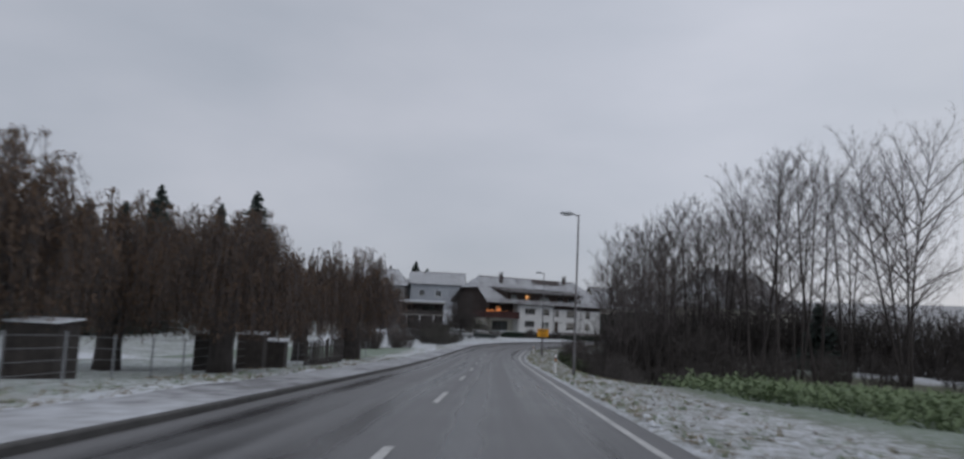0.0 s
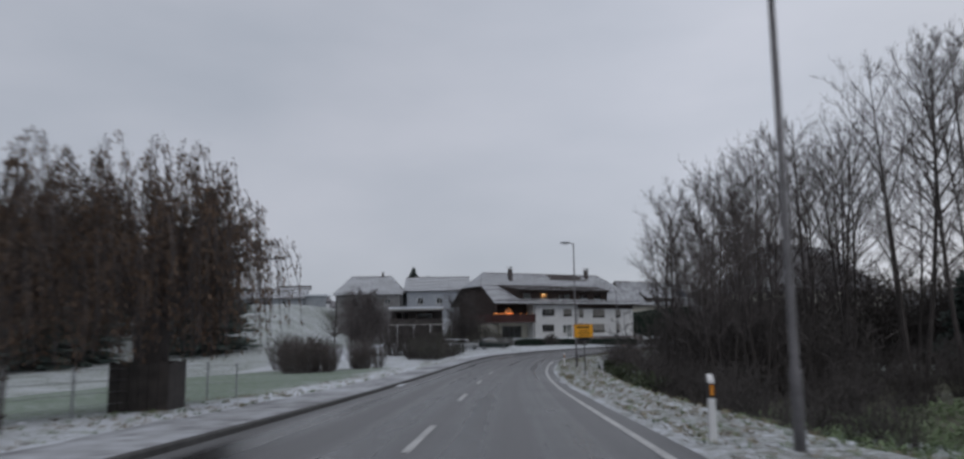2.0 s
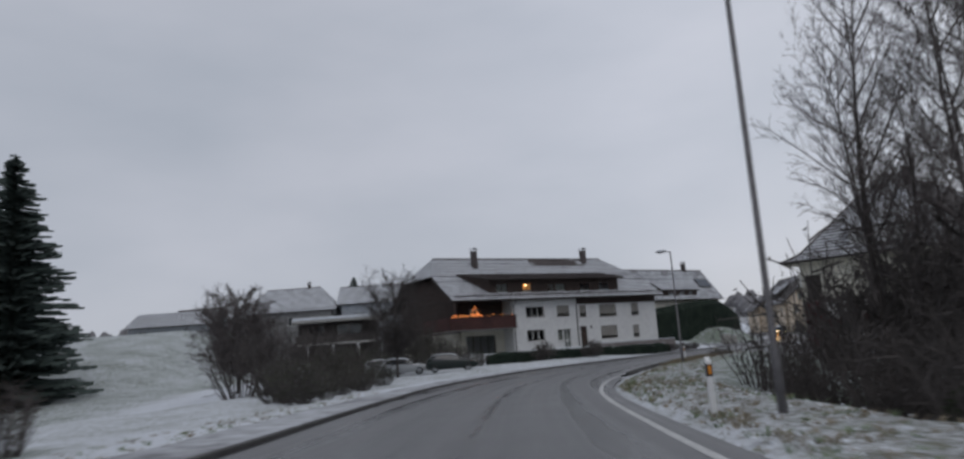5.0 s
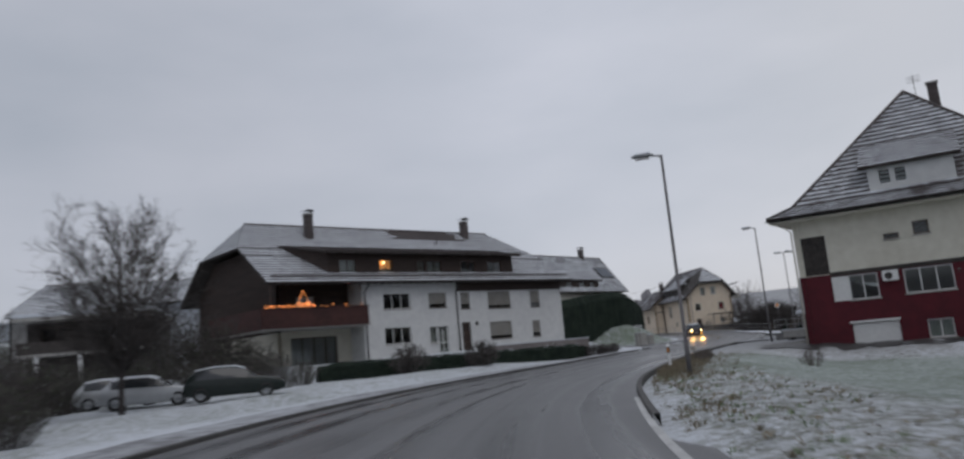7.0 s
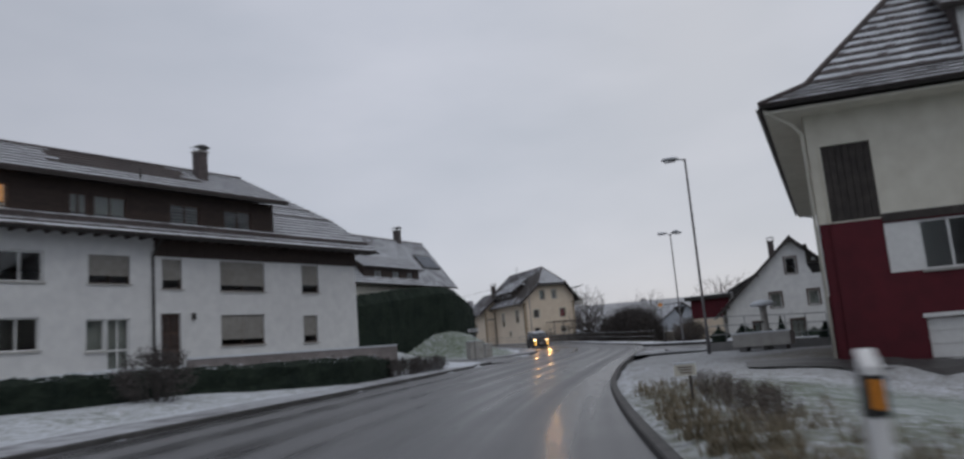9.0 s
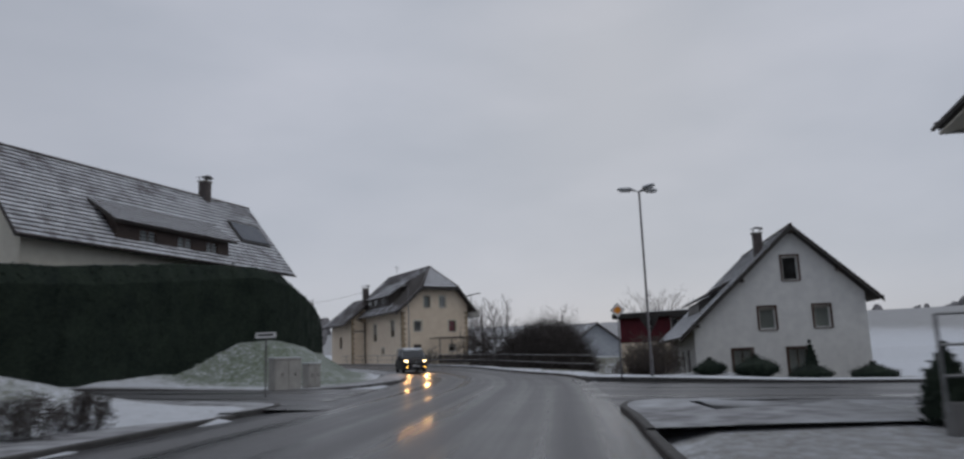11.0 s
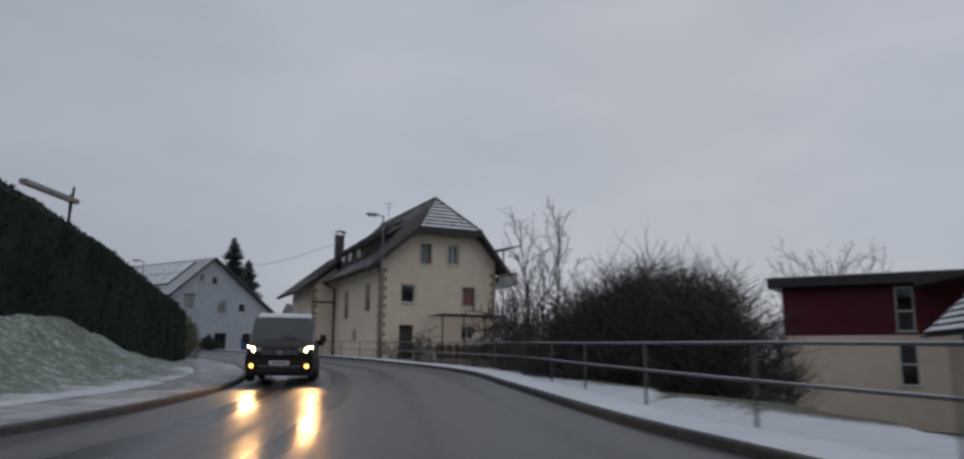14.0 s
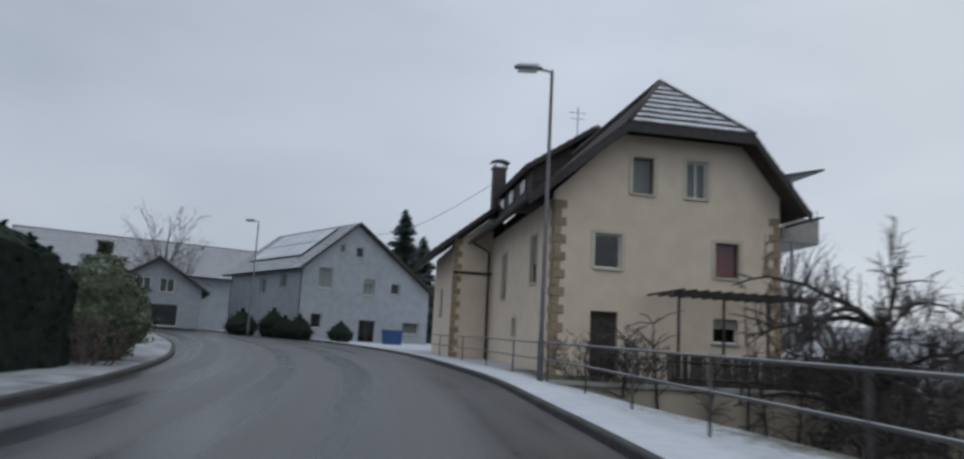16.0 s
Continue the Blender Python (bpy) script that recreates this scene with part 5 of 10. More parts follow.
    dorm = wall(h, "dormer", M["white_wall"], fd, [(2.2, 10.2), (6.75, 10.2)], 8.65, dw, th=0.2)
    for o in dw:
        window(h, fd, o, panes=1, deep=0.05, sill=False)
    part("dormer_cheek", Build().poly([(2.2, -0.05, 8.65), (2.2, -0.05, 10.2), (2.2, 1.5, 10.9)]), M["tile"], dorm)
    part("dormer_cheek", Build().poly([(6.75, -0.05, 10.2), (6.75, -0.05, 8.65), (6.75, 1.5, 10.9)]), M["tile"], dorm)
    roof_plane(dorm, "dormer_roof", [(0, (1.75, -0.4, 10.15)), (1, (1.9, 2.1, 11.95))], [(0, (7.15, -0.4, 10.15)), (1, (7.15, 2.1, 11.95))], 3.1, "tile_full", 0.33, bare=0.36)
    chimney(h, 6.6, 5.6, 13.6, 15.9, 0.6, hood=False)
    ant = Build()
    ant.tube([(5.6, 5.0, 15.2), (5.6, 5.0, 16.6)], [0.02, 0.02], 5)
    for k in range(4):
        ant.tube([(5.2, 5.0, 16.1 + 0.13 * k), (6.0, 5.0, 16.1 + 0.13 * k)], [0.012, 0.012], 4)
    part("antenna", ant, M["gutter"], h)
    # carved wooden balcony on the street side
    bal = part("balcony", fbox(Build(), fs, SL - 19.0, SL - 11.4, -0.85, 0.0, 3.62, 3.78), M["dark_wood"], h)
    for k in range(38):
        u = SL - 19.0 + k * 0.2
        part("baluster", fbox(Build(), fs, u + 0.02, u + 0.13, -0.85, -0.81, 3.78 - 0.18 * (k % 2), 4.42), M["dark_wood"], bal)
    part("balcony_rail", fbox(Build(), fs, SL - 19.05, SL - 11.35, -0.9, -0.76, 4.421, 4.52), M["dark_wood"], bal)
    return h


# ---- the cream gabled house beyond the bend ----
def cream_house():
    h = thing("cream_house", "cream rendered gabled house with sandstone quoins and half-hipped roof", "house", (70.0, 230.6, 0), -3)
    f = fr(0, 0, 0)
    zb, e, pk, cx = -1.2, 7.2, 12.7, 2.55
    w1, w2, w3, w4 = (-0.64, 0.33, 4.94, 6.14), (3.8, 4.71, 4.9, 6.13), (0.68, 1.46, 7.65, 8.96), (2.69, 3.48, 7.65, 9.0)
    door, w5 = (-0.72, 0.26, 1.2, 3.46), (3.74, 4.67, 2.6, 3.45)
    top = [(-2.1, 7.5), (0.25, 9.75), (4.8, 9.75), (6.3, 8.0)]
    wall(h, "wall", M["cream_wall"], f, top, zb, [w1, w2, w3, w4, door, w5], label="cream rendered gable wall")
    window(h, f, w1, mat="frame_white", panes=1, surround="beige_wall")
    window(h, f, w2, mat="frame_brown", panes=1, curtain="curtain_red", surround="beige_wall")
    window(h, f, w3, mat="frame_brown", panes=1, curtain="curtain", surround="beige_wall")
    window(h, f, w4, mat="frame_white", panes=2, curtain="curtain", surround="beige_wall")
    window(h, f, w5, mat="frame_white", panes=2, shut=0.4)
    db = Build()
    fbox(db, f, -0.72, 0.26, 0.2, 0.26, 1.2, 3.46)
    dr = part("door", db, M["frame_brown"], h)
    for k in range(2):
        b = Build()
        fbox(b, f, -0.6, 0.14, 0.17, 0.199, 1.35 + k * 1.05, 2.25 + k * 1.05)
        part("door_panel", b, M["dark_wood"], dr)
    fs = fr(-2.1, 17, -90)
    so = [(17 - 3.2, 17 - 2.2, 4.5, 6.3), (17 - 8.6, 17 - 7.6, 4.2, 6.2), (17 - 6.0, 17 - 5.3, 2.6, 3.3)]
    wall(h, "wall", M["cream_wall"], fs, [(0.3, 7.3), (16.7, 7.3)], zb, so)
    for o in so:
        window(h, fs, o, mat="frame_brown", panes=1, shut=0.6, surround="beige_wall")
    wall(h, "wall", M["cream_wall"], fr(6.3, 0, 90), [(0.3, 7.5), (16.7, 7.5)], zb)
    wall(h, "wall", M["cream_wall"], fr(6.3, 17, 180), [(8.4 - u - 2.1 + 0.0, z) for u, z in reversed([(-2.1, 7.5), (0.25, 9.75), (4.8, 9.75), (6.3, 8.0)])], zb)
    # roof
    kt = 0.5
    def L(y, t):
        return [(0, (-3.2, y, e - 0.1)), (kt, (cx - 2.35, y, 9.95)), (1, (cx, y + t, pk))]
    def R(y, t):
        return [(0, (7.05, y, e + 0.1)), (kt, (cx + 2.35, y, 9.95)), (1, (cx, y + t, pk))]
    roof_plane(h, "roof", L(17.8, -3.0), L(-0.8, 3.0), 7.7, "tile_thin", 0.32)
    roof_plane(h, "roof", R(-0.8, 3.0), R(17.8, -3.0), 7.7, "tile_thin", 0.32)
    roof_plane(h, "hip_roof", L(-0.8, 3.0)[1:2] and [(0, (cx - 2.35, -0.8, 9.95)), (1, (cx, 2.2, pk))], [(0, (cx + 2.35, -0.8, 9.95)), (1, (cx, 2.2, pk))], 4.1, "tile_full", 0.42, bare=0.34)
    roof_plane(h, "hip_roof", [(0, (cx + 2.35, 17.8, 9.95)), (1, (cx, 14.8, pk))], [(0, (cx - 2.35, 17.8, 9.95)), (1, (cx, 14.8, pk))], 4.1, "tile_thin", 0.42)
    rb = Build()
    rb.tube([(cx, 2.2, pk + 0.03), (cx, 14.8, pk + 0.03)], [0.1, 0.1], 8)
    for s in (-1, 1):
        rb.tube([(cx + s * 2.35, -0.8, 9.98), (cx, 2.2, pk + 0.03)], [0.09, 0.09], 8)
    part("ridge_tiles", rb, M["tile"], h, smooth=True)
    for (a, c) in (((-3.2, 7.1), (cx - 2.35, 9.95)), ((cx + 2.35, 9.95), (7.05, 7.3)), ((cx - 2.35, 9.95), (cx + 2.35, 9.95))):
        vb = Build().hull8([(a[0], -0.86, a[1] - 0.34), (c[0], -0.86, c[1] - 0.34), (c[0], -0.8, c[1] - 0.34), (a[0], -0.8, a[1] - 0.34)],
                 [(a[0], -0.86, a[1] - 0.02), (c[0], -0.86, c[1] - 0.02), (c[0], -0.8, c[1] - 0.02), (a[0], -0.8, a[1] - 0.02)])
        part("verge_board", vb, M["gutter"], h)
    gutter(h, fs, -0.8, 17.8, -1.16, e - 0.16)
    gutter(h, fr(6.3, 0, 90), -0.8, 17.8, -1.16, e + 0.04)
    # long shed dormer on the side towards the street
    dm = Build()
    dm.hull8([(-2.0, 4.0, 8.1), (-0.4, 4.0, 9.7), (-0.4, 10.5, 9.7), (-2.0, 10.5, 8.1)], [(-2.0, 4.0, 9.3), (-0.4, 4.0, 10.5), (-0.4, 10.5, 10.5), (-2.0, 10.5, 9.3)])
    dorm = part("dormer", dm, M["dark_wood"], h, "dark shed dormer")
    roof_plane(dorm, "dormer_roof", [(0, (-2.3, 10.8, 9.25)), (1, (0.6, 10.8, 11.2))], [(0, (-2.3, 3.7, 9.25)), (1, (0.6, 3.7, 11.2))], 3.4, "tile_snow", 0.34)
    for y in (5.0, 7.2, 9.2):
        b = Build()
        b.box(-2.06, -2.0, y, y + 0.9, 8.45, 9.1)
        part("dormer_pane", b, M["glass"], dorm)
    chimney(h, -1.9, 11.6, 6.6, 10.9, 0.62)
    # wing behind
    fw = fr(0, 11.2, 0)
    wall(h, "wall", M["cream_wall"], fw, [(-4.0, 6.9), (-2.1, 8.4)], zb)
    wall(h, "wall", M["cream_wall"], fr(-4.0, 18.5, -90), [(0, 6.9), (7.3, 6.9)], zb, [(3.0, 4.0, 3.6, 5.0)])
    window(h, fr(-4.0, 18.5, -90), (3.0, 4.0, 3.6, 5.0), mat="frame_brown", panes=1)
    wall(h, "wall", M["cream_wall"], fr(-2.1, 18.5, 180), [(0, 8.4), (1.9, 6.9)], zb)
    roof_plane(h, "wing_roof", [(0, (-5.3, 18.9, 6.3)), (1, (-0.8, 18.9, 9.9))], [(0, (-5.3, 10.6, 6.3)), (1, (-0.8, 10.6, 9.9))], 5.7, "tile_thin", 0.34)
    pipe(h, [(-3.1, 10.9, 7.0), (-2.3, 11.0, 6.6), (-2.25, 11.0, 0.6)], 0.06)
    bm_ = Build()
    fbox(bm_, fw, -4.0, -2.1, -0.06, 0.0, 5.5, 5.62)
    part("iron_band", bm_, M["gutter"], h)
    # quoins, each stone a piece
    rnd = random.Random(2)
    def quoin_stack(fq, sgn):
        z, k = zb + 1.2, 0
        while z < 6.95:
            hgt = 0.30
            ln = 0.42 if k % 2 else 0.24
            b = Build()
            u0, u1 = (0.0, ln) if sgn > 0 else (-ln, 0.0)
            fbox(b, fq, u0, u1, -0.035 - 0.008 * rnd.random(), 0.05, z, z + hgt - 0.02)
            part("stone", b, M["stone_quoin"], h)
            z, k = z + hgt, k + 1
    quoin_stack(fr(-2.1, 0, 0), 1)
    quoin_stack(fr(6.3, 0, 0), -1)
    quoin_stack(fr(-4.0, 11.2, 0), 1)
    quoin_stack(fr(-2.1, 0.0, -90), -1)
    # pergola and canopy along the ground floor
    pg = part("pergola", Build().box(1.2, 5.95, -2.6, -2.5, 3.98, 4.08), M["dark_wood"], h, "dark timber pergola with bare vines")
    for k in range(12):
        part("pergola_rafter", Build().box(1.3 + k * 0.4, 1.35 + k * 0.4, -2.9, 0.0, 4.08, 4.15), M["dark_wood"], pg)
    for x in (1.3, 2.8, 4.3, 5.8):
        part("pergola_post", Build().box(x - 0.035, x + 0.035, -2.58, -2.51, 0.6, 3.98), M["dark_wood"], pg)
    # steel balcony with a flat canopy on the garden side
    bal = part("balcony", Build().box(6.3, 8.8, 1.5, 6.0, 6.6, 6.75), M["metal"], h, "grey steel balcony with flat canopy")
    part("canopy", Build().hull8([(6.9, 1.3, 9.05), (9.0, 1.3, 9.52), (9.0, 6.2, 9.52), (6.9, 6.2, 9.05)], [(6.9, 1.3, 9.14), (9.0, 1.3, 9.62), (9.0, 6.2, 9.62), (6.9, 6.2, 9.14)]), M["gutter"], bal)
    for x, y in ((7.75, 1.56), (8.7, 5.8)):
        part("balcony_post", Build().box(x - 0.05, x + 0.05, y - 0.05, y + 0.05, -1.5, 9.2), M["metal"], bal)
    part("balcony_screen", Build().box(7.3, 8.8, 1.46, 1.5, 6.65, 7.6), M["concrete"], bal)
    part("balcony_screen", Build().box(8.8, 8.84, 1.46, 6.0, 6.65, 7.6), M["concrete"], bal)
    for k in range(6):
        part("baluster", Build().box(7.35 + k * 0.28, 7.38 + k * 0.28, 1.47, 1.5, 7.6, 7.95), M["metal"], bal)
    part("roof_aerial", Build().tube([(1.3, 9.0, 12.0), (1.3, 9.0, 13.7)], [0.02, 0.02], 5).tube([(0.9, 9.0, 13.4), (1.7, 9.0, 13.4)], [0.015, 0.015], 4).tube([(1.0, 9.0, 13.1), (1.6, 9.0, 13.1)], [0.015, 0.015], 4), M["gutter"], h)
    return h


def terrace_wall():
    t = thing("terrace_wall", "weathered beige retaining wall below the terrace garden", "retaining wall", (70.0, 230.6, 0), -3)
    part("wall_body", Build().box(-3.2, 18, -5.0, -4.6, -3.2, 1.15), M["retaining"], t)
    part("coping", Build().box(-3.3, 18.1, -5.08, -4.52, 1.151, 1.25), M["concrete"], t)
    return t


def garden_fence(x0, y0, x1, y1, z0, z1, label, step=0.16):
    t = thing("garden_fence", label, "fence", (0, 0, 0))
    n = int(math.hypot(x1 - x0, y1 - y0) / step)
    ang = math.degrees(math.atan2(y1 - y0, x1 - x0))
    rnd = random.Random(9)
    b = Build().box(-0.045, 0.045, -0.012, 0.012, 0, 1)
    shared = b.mesh("slat", M["dark_wood"])
    for k in range(n):
        s = (k + 0.5) / n
        o = part("slat", shared, None, t)
        hz = (z1 - z0) * rnd.uniform(0.92, 1.05)
        o.matrix_basis = pose(x0 + (x1 - x0) * s, y0 + (y1 - y0) * s, z0, rnd.uniform(-2, 2), rnd.uniform(-2, 2), ang) @ Matrix.Diagonal((1, 1, hz, 1))
    rb = Build()
    c, s_ = math.cos(radians(ang)), math.sin(radians(ang))
    for zz in (0.25, 0.75):
        z = z0 + (z1 - z0) * zz
        rb.tube([(x0 + 0.03 * s_, y0 - 0.03 * c, z), (x1 + 0.03 * s_, y1 - 0.03 * c, z)], [0.035, 0.035], 4)
    part("fence_rail", rb, M["dark_wood"], t)
    return t


# ---- the white gabled house ----
def white_house():
    h = thing("white_house", "white rendered gabled house with brown window surrounds", "house", (71.2, 184.0, 0), -41)
    f = fr(0, 0, 0)
    zb = -1.4
    g1, g2 = (-3.3, -2.15, -0.35, 1.4), (0.05, 1.2, -0.35, 1.36)
    w1, w2, w3 = (0.2, 1.15, 5.65, 7.2), (-1.5, -0.52, 2.6, 4.0), (1.85, 2.8, 2.6, 4.0)
    cx, pk = 0.85, 9.15
    top = [(-5.6, 2.95), (cx, pk - 0.28), (5.0, 4.75)]
    wall(h, "wall", M["white_wall"], f, top, zb, [w1, w2, w3, g1, g2], label="white rendered gable")
    for o, c in ((w1, ""), (w2, "curtain"), (w3, "curtain")):
        window(h, f, o, mat="frame_white", panes=1, shut=0.12 if c else 0.0, curtain=c, surround="frame_brown")
    for o in (g1, g2):
        window(h, f, o, mat="frame_brown", panes=2, curtain="curtain", surround="frame_brown")
    D = 15.0
    wall(h, "wall", M["white_wall"], fr(5.0, 0, 90), [(0.3, 4.6), (D - 0.3, 4.6)], zb)
    lo_ = [(D - 2.2, D - 1.2, -1.0, 1.5), (D - 5.2, D - 3.0, -1.0, 1.5), (D - 8.2, D - 6.2, 0.0, 1.5)]
    wall(h, "wall", M["white_wall"], fr(-5.6, D, -90), [(0.3, 2.85), (D - 0.3, 2.85)], zb, lo_)
    for o in lo_:
        window(h, fr(-5.6, D, -90), o, mat="frame_brown", panes=2)
    wall(h, "wall", M["white_wall"], fr(5.0, D, 180), [(0, 4.75), (5.0 - cx, pk - 0.28), (10.6, 2.95)], zb)
    roof_plane(h, "roof", [(0, (-6.6, D + 0.5, 2.26)), (1, (cx, D + 0.5, pk))], [(0, (-6.6, -0.6, 2.26)), (1, (cx, -0.6, pk))], 10.1, "tile_full", 0.36, bare=0.22)
    roof_plane(h, "roof", [(0, (5.9, -0.6, 4.3)), (1, (cx, -0.6, pk))], [(0, (5.9, D + 0.5, 4.3)), (1, (cx, D + 0.5, pk))], 7.0, "tile_snow", 0.34)
    part("ridge_tiles", Build().tube([(cx, -0.6, pk + 0.03), (cx, D + 0.5, pk + 0.03)], [0.1, 0.1], 8), M["tile"], h, smooth=True)
    for a, c in (((-6.6, 2.26), (cx, pk)), ((cx, pk), (5.9, 4.3))):
        vb = Build().hull8([(a[0], -0.66, a[1] - 0.3), (c[0], -0.66, c[1] - 0.3), (c[0], -0.6, c[1] - 0.3), (a[0], -0.6, a[1] - 0.3)],
                 [(a[0], -0.66, a[1]), (c[0], -0.66, c[1]), (c[0], -0.6, c[1]), (a[0], -0.6, a[1])])
        part("verge_board", vb, M["gutter"], h)
    for u in (-5.4, -2.4, cx, 3.5):
        z = float(np.interp(u, [-6.6, cx, 5.9], [2.26, pk, 4.3])) - 0.34
        pur = Build().box(u - 0.09, u + 0.09, -0.55, 0.0, z - 0.16, z)
        part("purlin", pur, M["brown_wood"], h)
    chimney(h, -0.6, 2.6, 7.0, 9.15, 0.55)
    # dormer on the long slope
    dm = Build()
    dm.hull8([(-4.7, 3.4, 3.7), (-2.8, 3.4, 5.6), (-2.8, 9.2, 5.6), (-4.7, 9.2, 3.7)], [(-4.7, 3.4, 4.75), (-1.9, 3.4, 6.1), (-1.9, 9.2, 6.1), (-4.7, 9.2, 4.75)])
    dorm = part("dormer", dm, M["gutter"], h, "dark boarded shed dormer")
    part("dormer_roof", Build().hull8([(-5.1, 3.1, 4.68), (-1.6, 3.1, 6.28), (-1.6, 9.5, 6.28), (-5.1, 9.5, 4.68)], [(-5.1, 3.1, 4.82), (-1.6, 3.1, 6.6), (-1.6, 9.5, 6.6), (-5.1, 9.5, 4.82)]), M["gutter"], dorm)
    part("eave_snow", Build().hull8([(-5.12, 3.05, 4.83), (-4.9, 3.05, 4.93), (-4.9, 9.55, 4.93), (-5.12, 9.55, 4.83)], [(-5.12, 3.05, 4.87), (-4.9, 3.05, 4.97), (-4.9, 9.55, 4.97), (-5.12, 9.55, 4.87)]), M["snow"], dorm)
    gutter(h, fr(-6.6, D, -90), -0.5, D + 0.6, -0.07, 2.2)
    return h


# ---- the red flat-roofed extension across the stream ----
def red_annex():
    h = thing("annex", "flat-roofed building, red upper storey over cream base", "building", (83.0, 210.0, 0), -60)
    f = fr(0, 0, 0)
    wl_ = (3.95, 4.75, 0.2, 2.2)
    wall(h, "upper_wall", M["red_wall"], f, [(-1.15, 5.0), (8.0, 5.0)], 2.58, [(3.95, 4.75, 2.75, 4.9)], label="dark red rendered upper storey")
    wall(h, "lower_wall", M["cream_wall"], f, [(-1.15, 2.58), (8.0, 2.58)], -3.5, [wl_], label="cream rendered lower storey")
    window(h, f, (3.95, 4.75, 2.75, 4.9), panes=1, split=0.45)
    window(h, f, wl_, panes=1, split=0.5)
    wall(h, "upper_wall", M["red_wall"], fr(-1.15, 9, -90), [(0, 5.0), (9, 5.0)], 2.58)
    wall(h, "lower_wall", M["cream_wall"], fr(-1.15, 9, -90), [(0, 2.58), (9, 2.58)], -3.5)
    wall(h, "upper_wall", M["red_wall"], fr(8.0, 0, 90), [(0, 5.0), (9, 5.0)], -3.5)
    wall(h, "upper_wall", M["red_wall"], fr(8.0, 9, 180), [(0, 5.0), (9.15, 5.0)], -3.5)
    part("flat_roof", Build().box(-1.75, 8.5, -0.6, 9.6, 5.0, 5.5), M["gutter"], h, "dark flat roof edge", bevel=0.03)
    part("roof_snow", Build().box(-1.6, 8.3, -0.45, 9.4, 5.5, 5.56), M["snow"], h)
    part("lower_roof", Build().hull8([(4.9, -3.2, 4.6), (9.5, -3.2, 5.6), (9.5, 0.0, 5.6), (4.9, 0.0, 4.6)], [(4.9, -3.2, 4.8), (9.5, -3.2, 5.8), (9.5, 0.0, 5.8), (4.9, 0.0, 4.8)]), M["gutter"], h)
    return h


# ---- houses in the distance ----
def grey_house():
    h = thing("grey_house", "pale grey rendered house with snowy roof and solar panels", "house", (63.6 - 4.9 * 0.883, 271 - 4.9 * 0.469, 0), 28)
    f = fr(0, 0, 0)
    zb, cx = 0.8, 4.9
    ops = [(1.6, 2.9, 6.25, 8.0), (5.9, 7.0, 6.0, 7.4), (8.75, 9.7, 6.3, 7.3), (3.4, 3.95, 9.35, 10.15), (4.95, 5.75, 9.15, 10.05), (1.2, 2.2, 3.0, 4.2), (10.2, 12.0, 2.95, 4.0)]
    door = (5.7, 7.3, 1.6, 3.9)
    top = [(0.1, 7.85), (cx, 11.9), (12.9, 6.7)]
    wall(h, "wall", M["gray_wall"], f, top, zb, ops + [door], label="pale grey rendered gable")
    for k, o in enumerate(ops):
        window(h, f, o, panes=1, shut=0.3 if k == 1 else 0.0, curtain="curtain" if k in (0, 1, 3, 6) else "")
    window(h, f, door, mat="frame_brown", panes=2, sill=False)
    fs = fr(0.1, 14, -90)
    so = [(14 - 7.6, 14 - 6.4, 5.8, 7.1), (14 - 3.8, 14 - 2.6, 6.2, 7.4)]
    wall(h, "wall", M["gray_wall"], fs, [(0.3, 7.75), (13.7, 7.75)], zb, so)
    for o in so:
        window(h, fs, o, panes=1, curtain="curtain")
    wall(h, "wall", M["gray_wall"], fr(12.9, 0, 90), [(0.3, 6.6), (13.7, 6.6)], zb)
    wall(h, "wall", M["gray_wall"], fr(12.9, 14, 180), [(0, 6.7), (8.0, 11.9), (12.8, 7.85)], zb)
    roof_plane(h, "roof", [(0, (-0.5, 14.6, 7.6)), (1, (cx, 14.6, 12.1))], [(0, (-0.5, -0.5, 7.6)), (1, (cx, -0.5, 12.1))], 7.0, "tile_full", 0.36)
    roof_plane(h, "roof", [(0, (13.9, -0.5, 6.3)), (1, (cx, -0.5, 12.1))], [(0, (13.9, 14.6, 6.3)), (1, (cx, 14.6, 12.1))], 10.4, "tile_full", 0.36)
    so_ = part("solar_array", Build().hull8([(0.9, 2.0, 8.85), (0.9, 12.0, 8.85), (4.2, 12.0, 11.6), (4.2, 2.0, 11.6)], [(0.85, 2.0, 8.93), (0.85, 12.0, 8.93), (4.15, 12.0, 11.68), (4.15, 2.0, 11.68)]), M["gutter"], h)
    for k in range(5):
        for j in range(2):
            y0, t0 = 2.1 + k * 2.0, j * 0.5 + 0.02
            p = lambda t, y: (0.85 + 3.3 * t, y, 8.96 + 2.75 * t)
            b = Build()
            b.hull8([p(t0, y0), p(t0, y0 + 1.85), p(t0 + 0.46, y0 + 1.85), p(t0 + 0.46, y0)], [tuple(np.add(q, (0, 0, 0.03))) for q in (p(t0, y0), p(t0, y0 + 1.85), p(t0 + 0.46, y0 + 1.85), p(t0 + 0.46, y0))])
            part("panel", b, M["snow"], so_)
    part("roof_aerial", Build().tube([(8.4, 4.0, 9.5), (8.4, 4.0, 12.0)], [0.03, 0.03], 5).tube([(8.0, 4.0, 11.7), (8.8, 4.0, 11.7)], [0.02, 0.02], 4), M["gutter"], h)
    return h


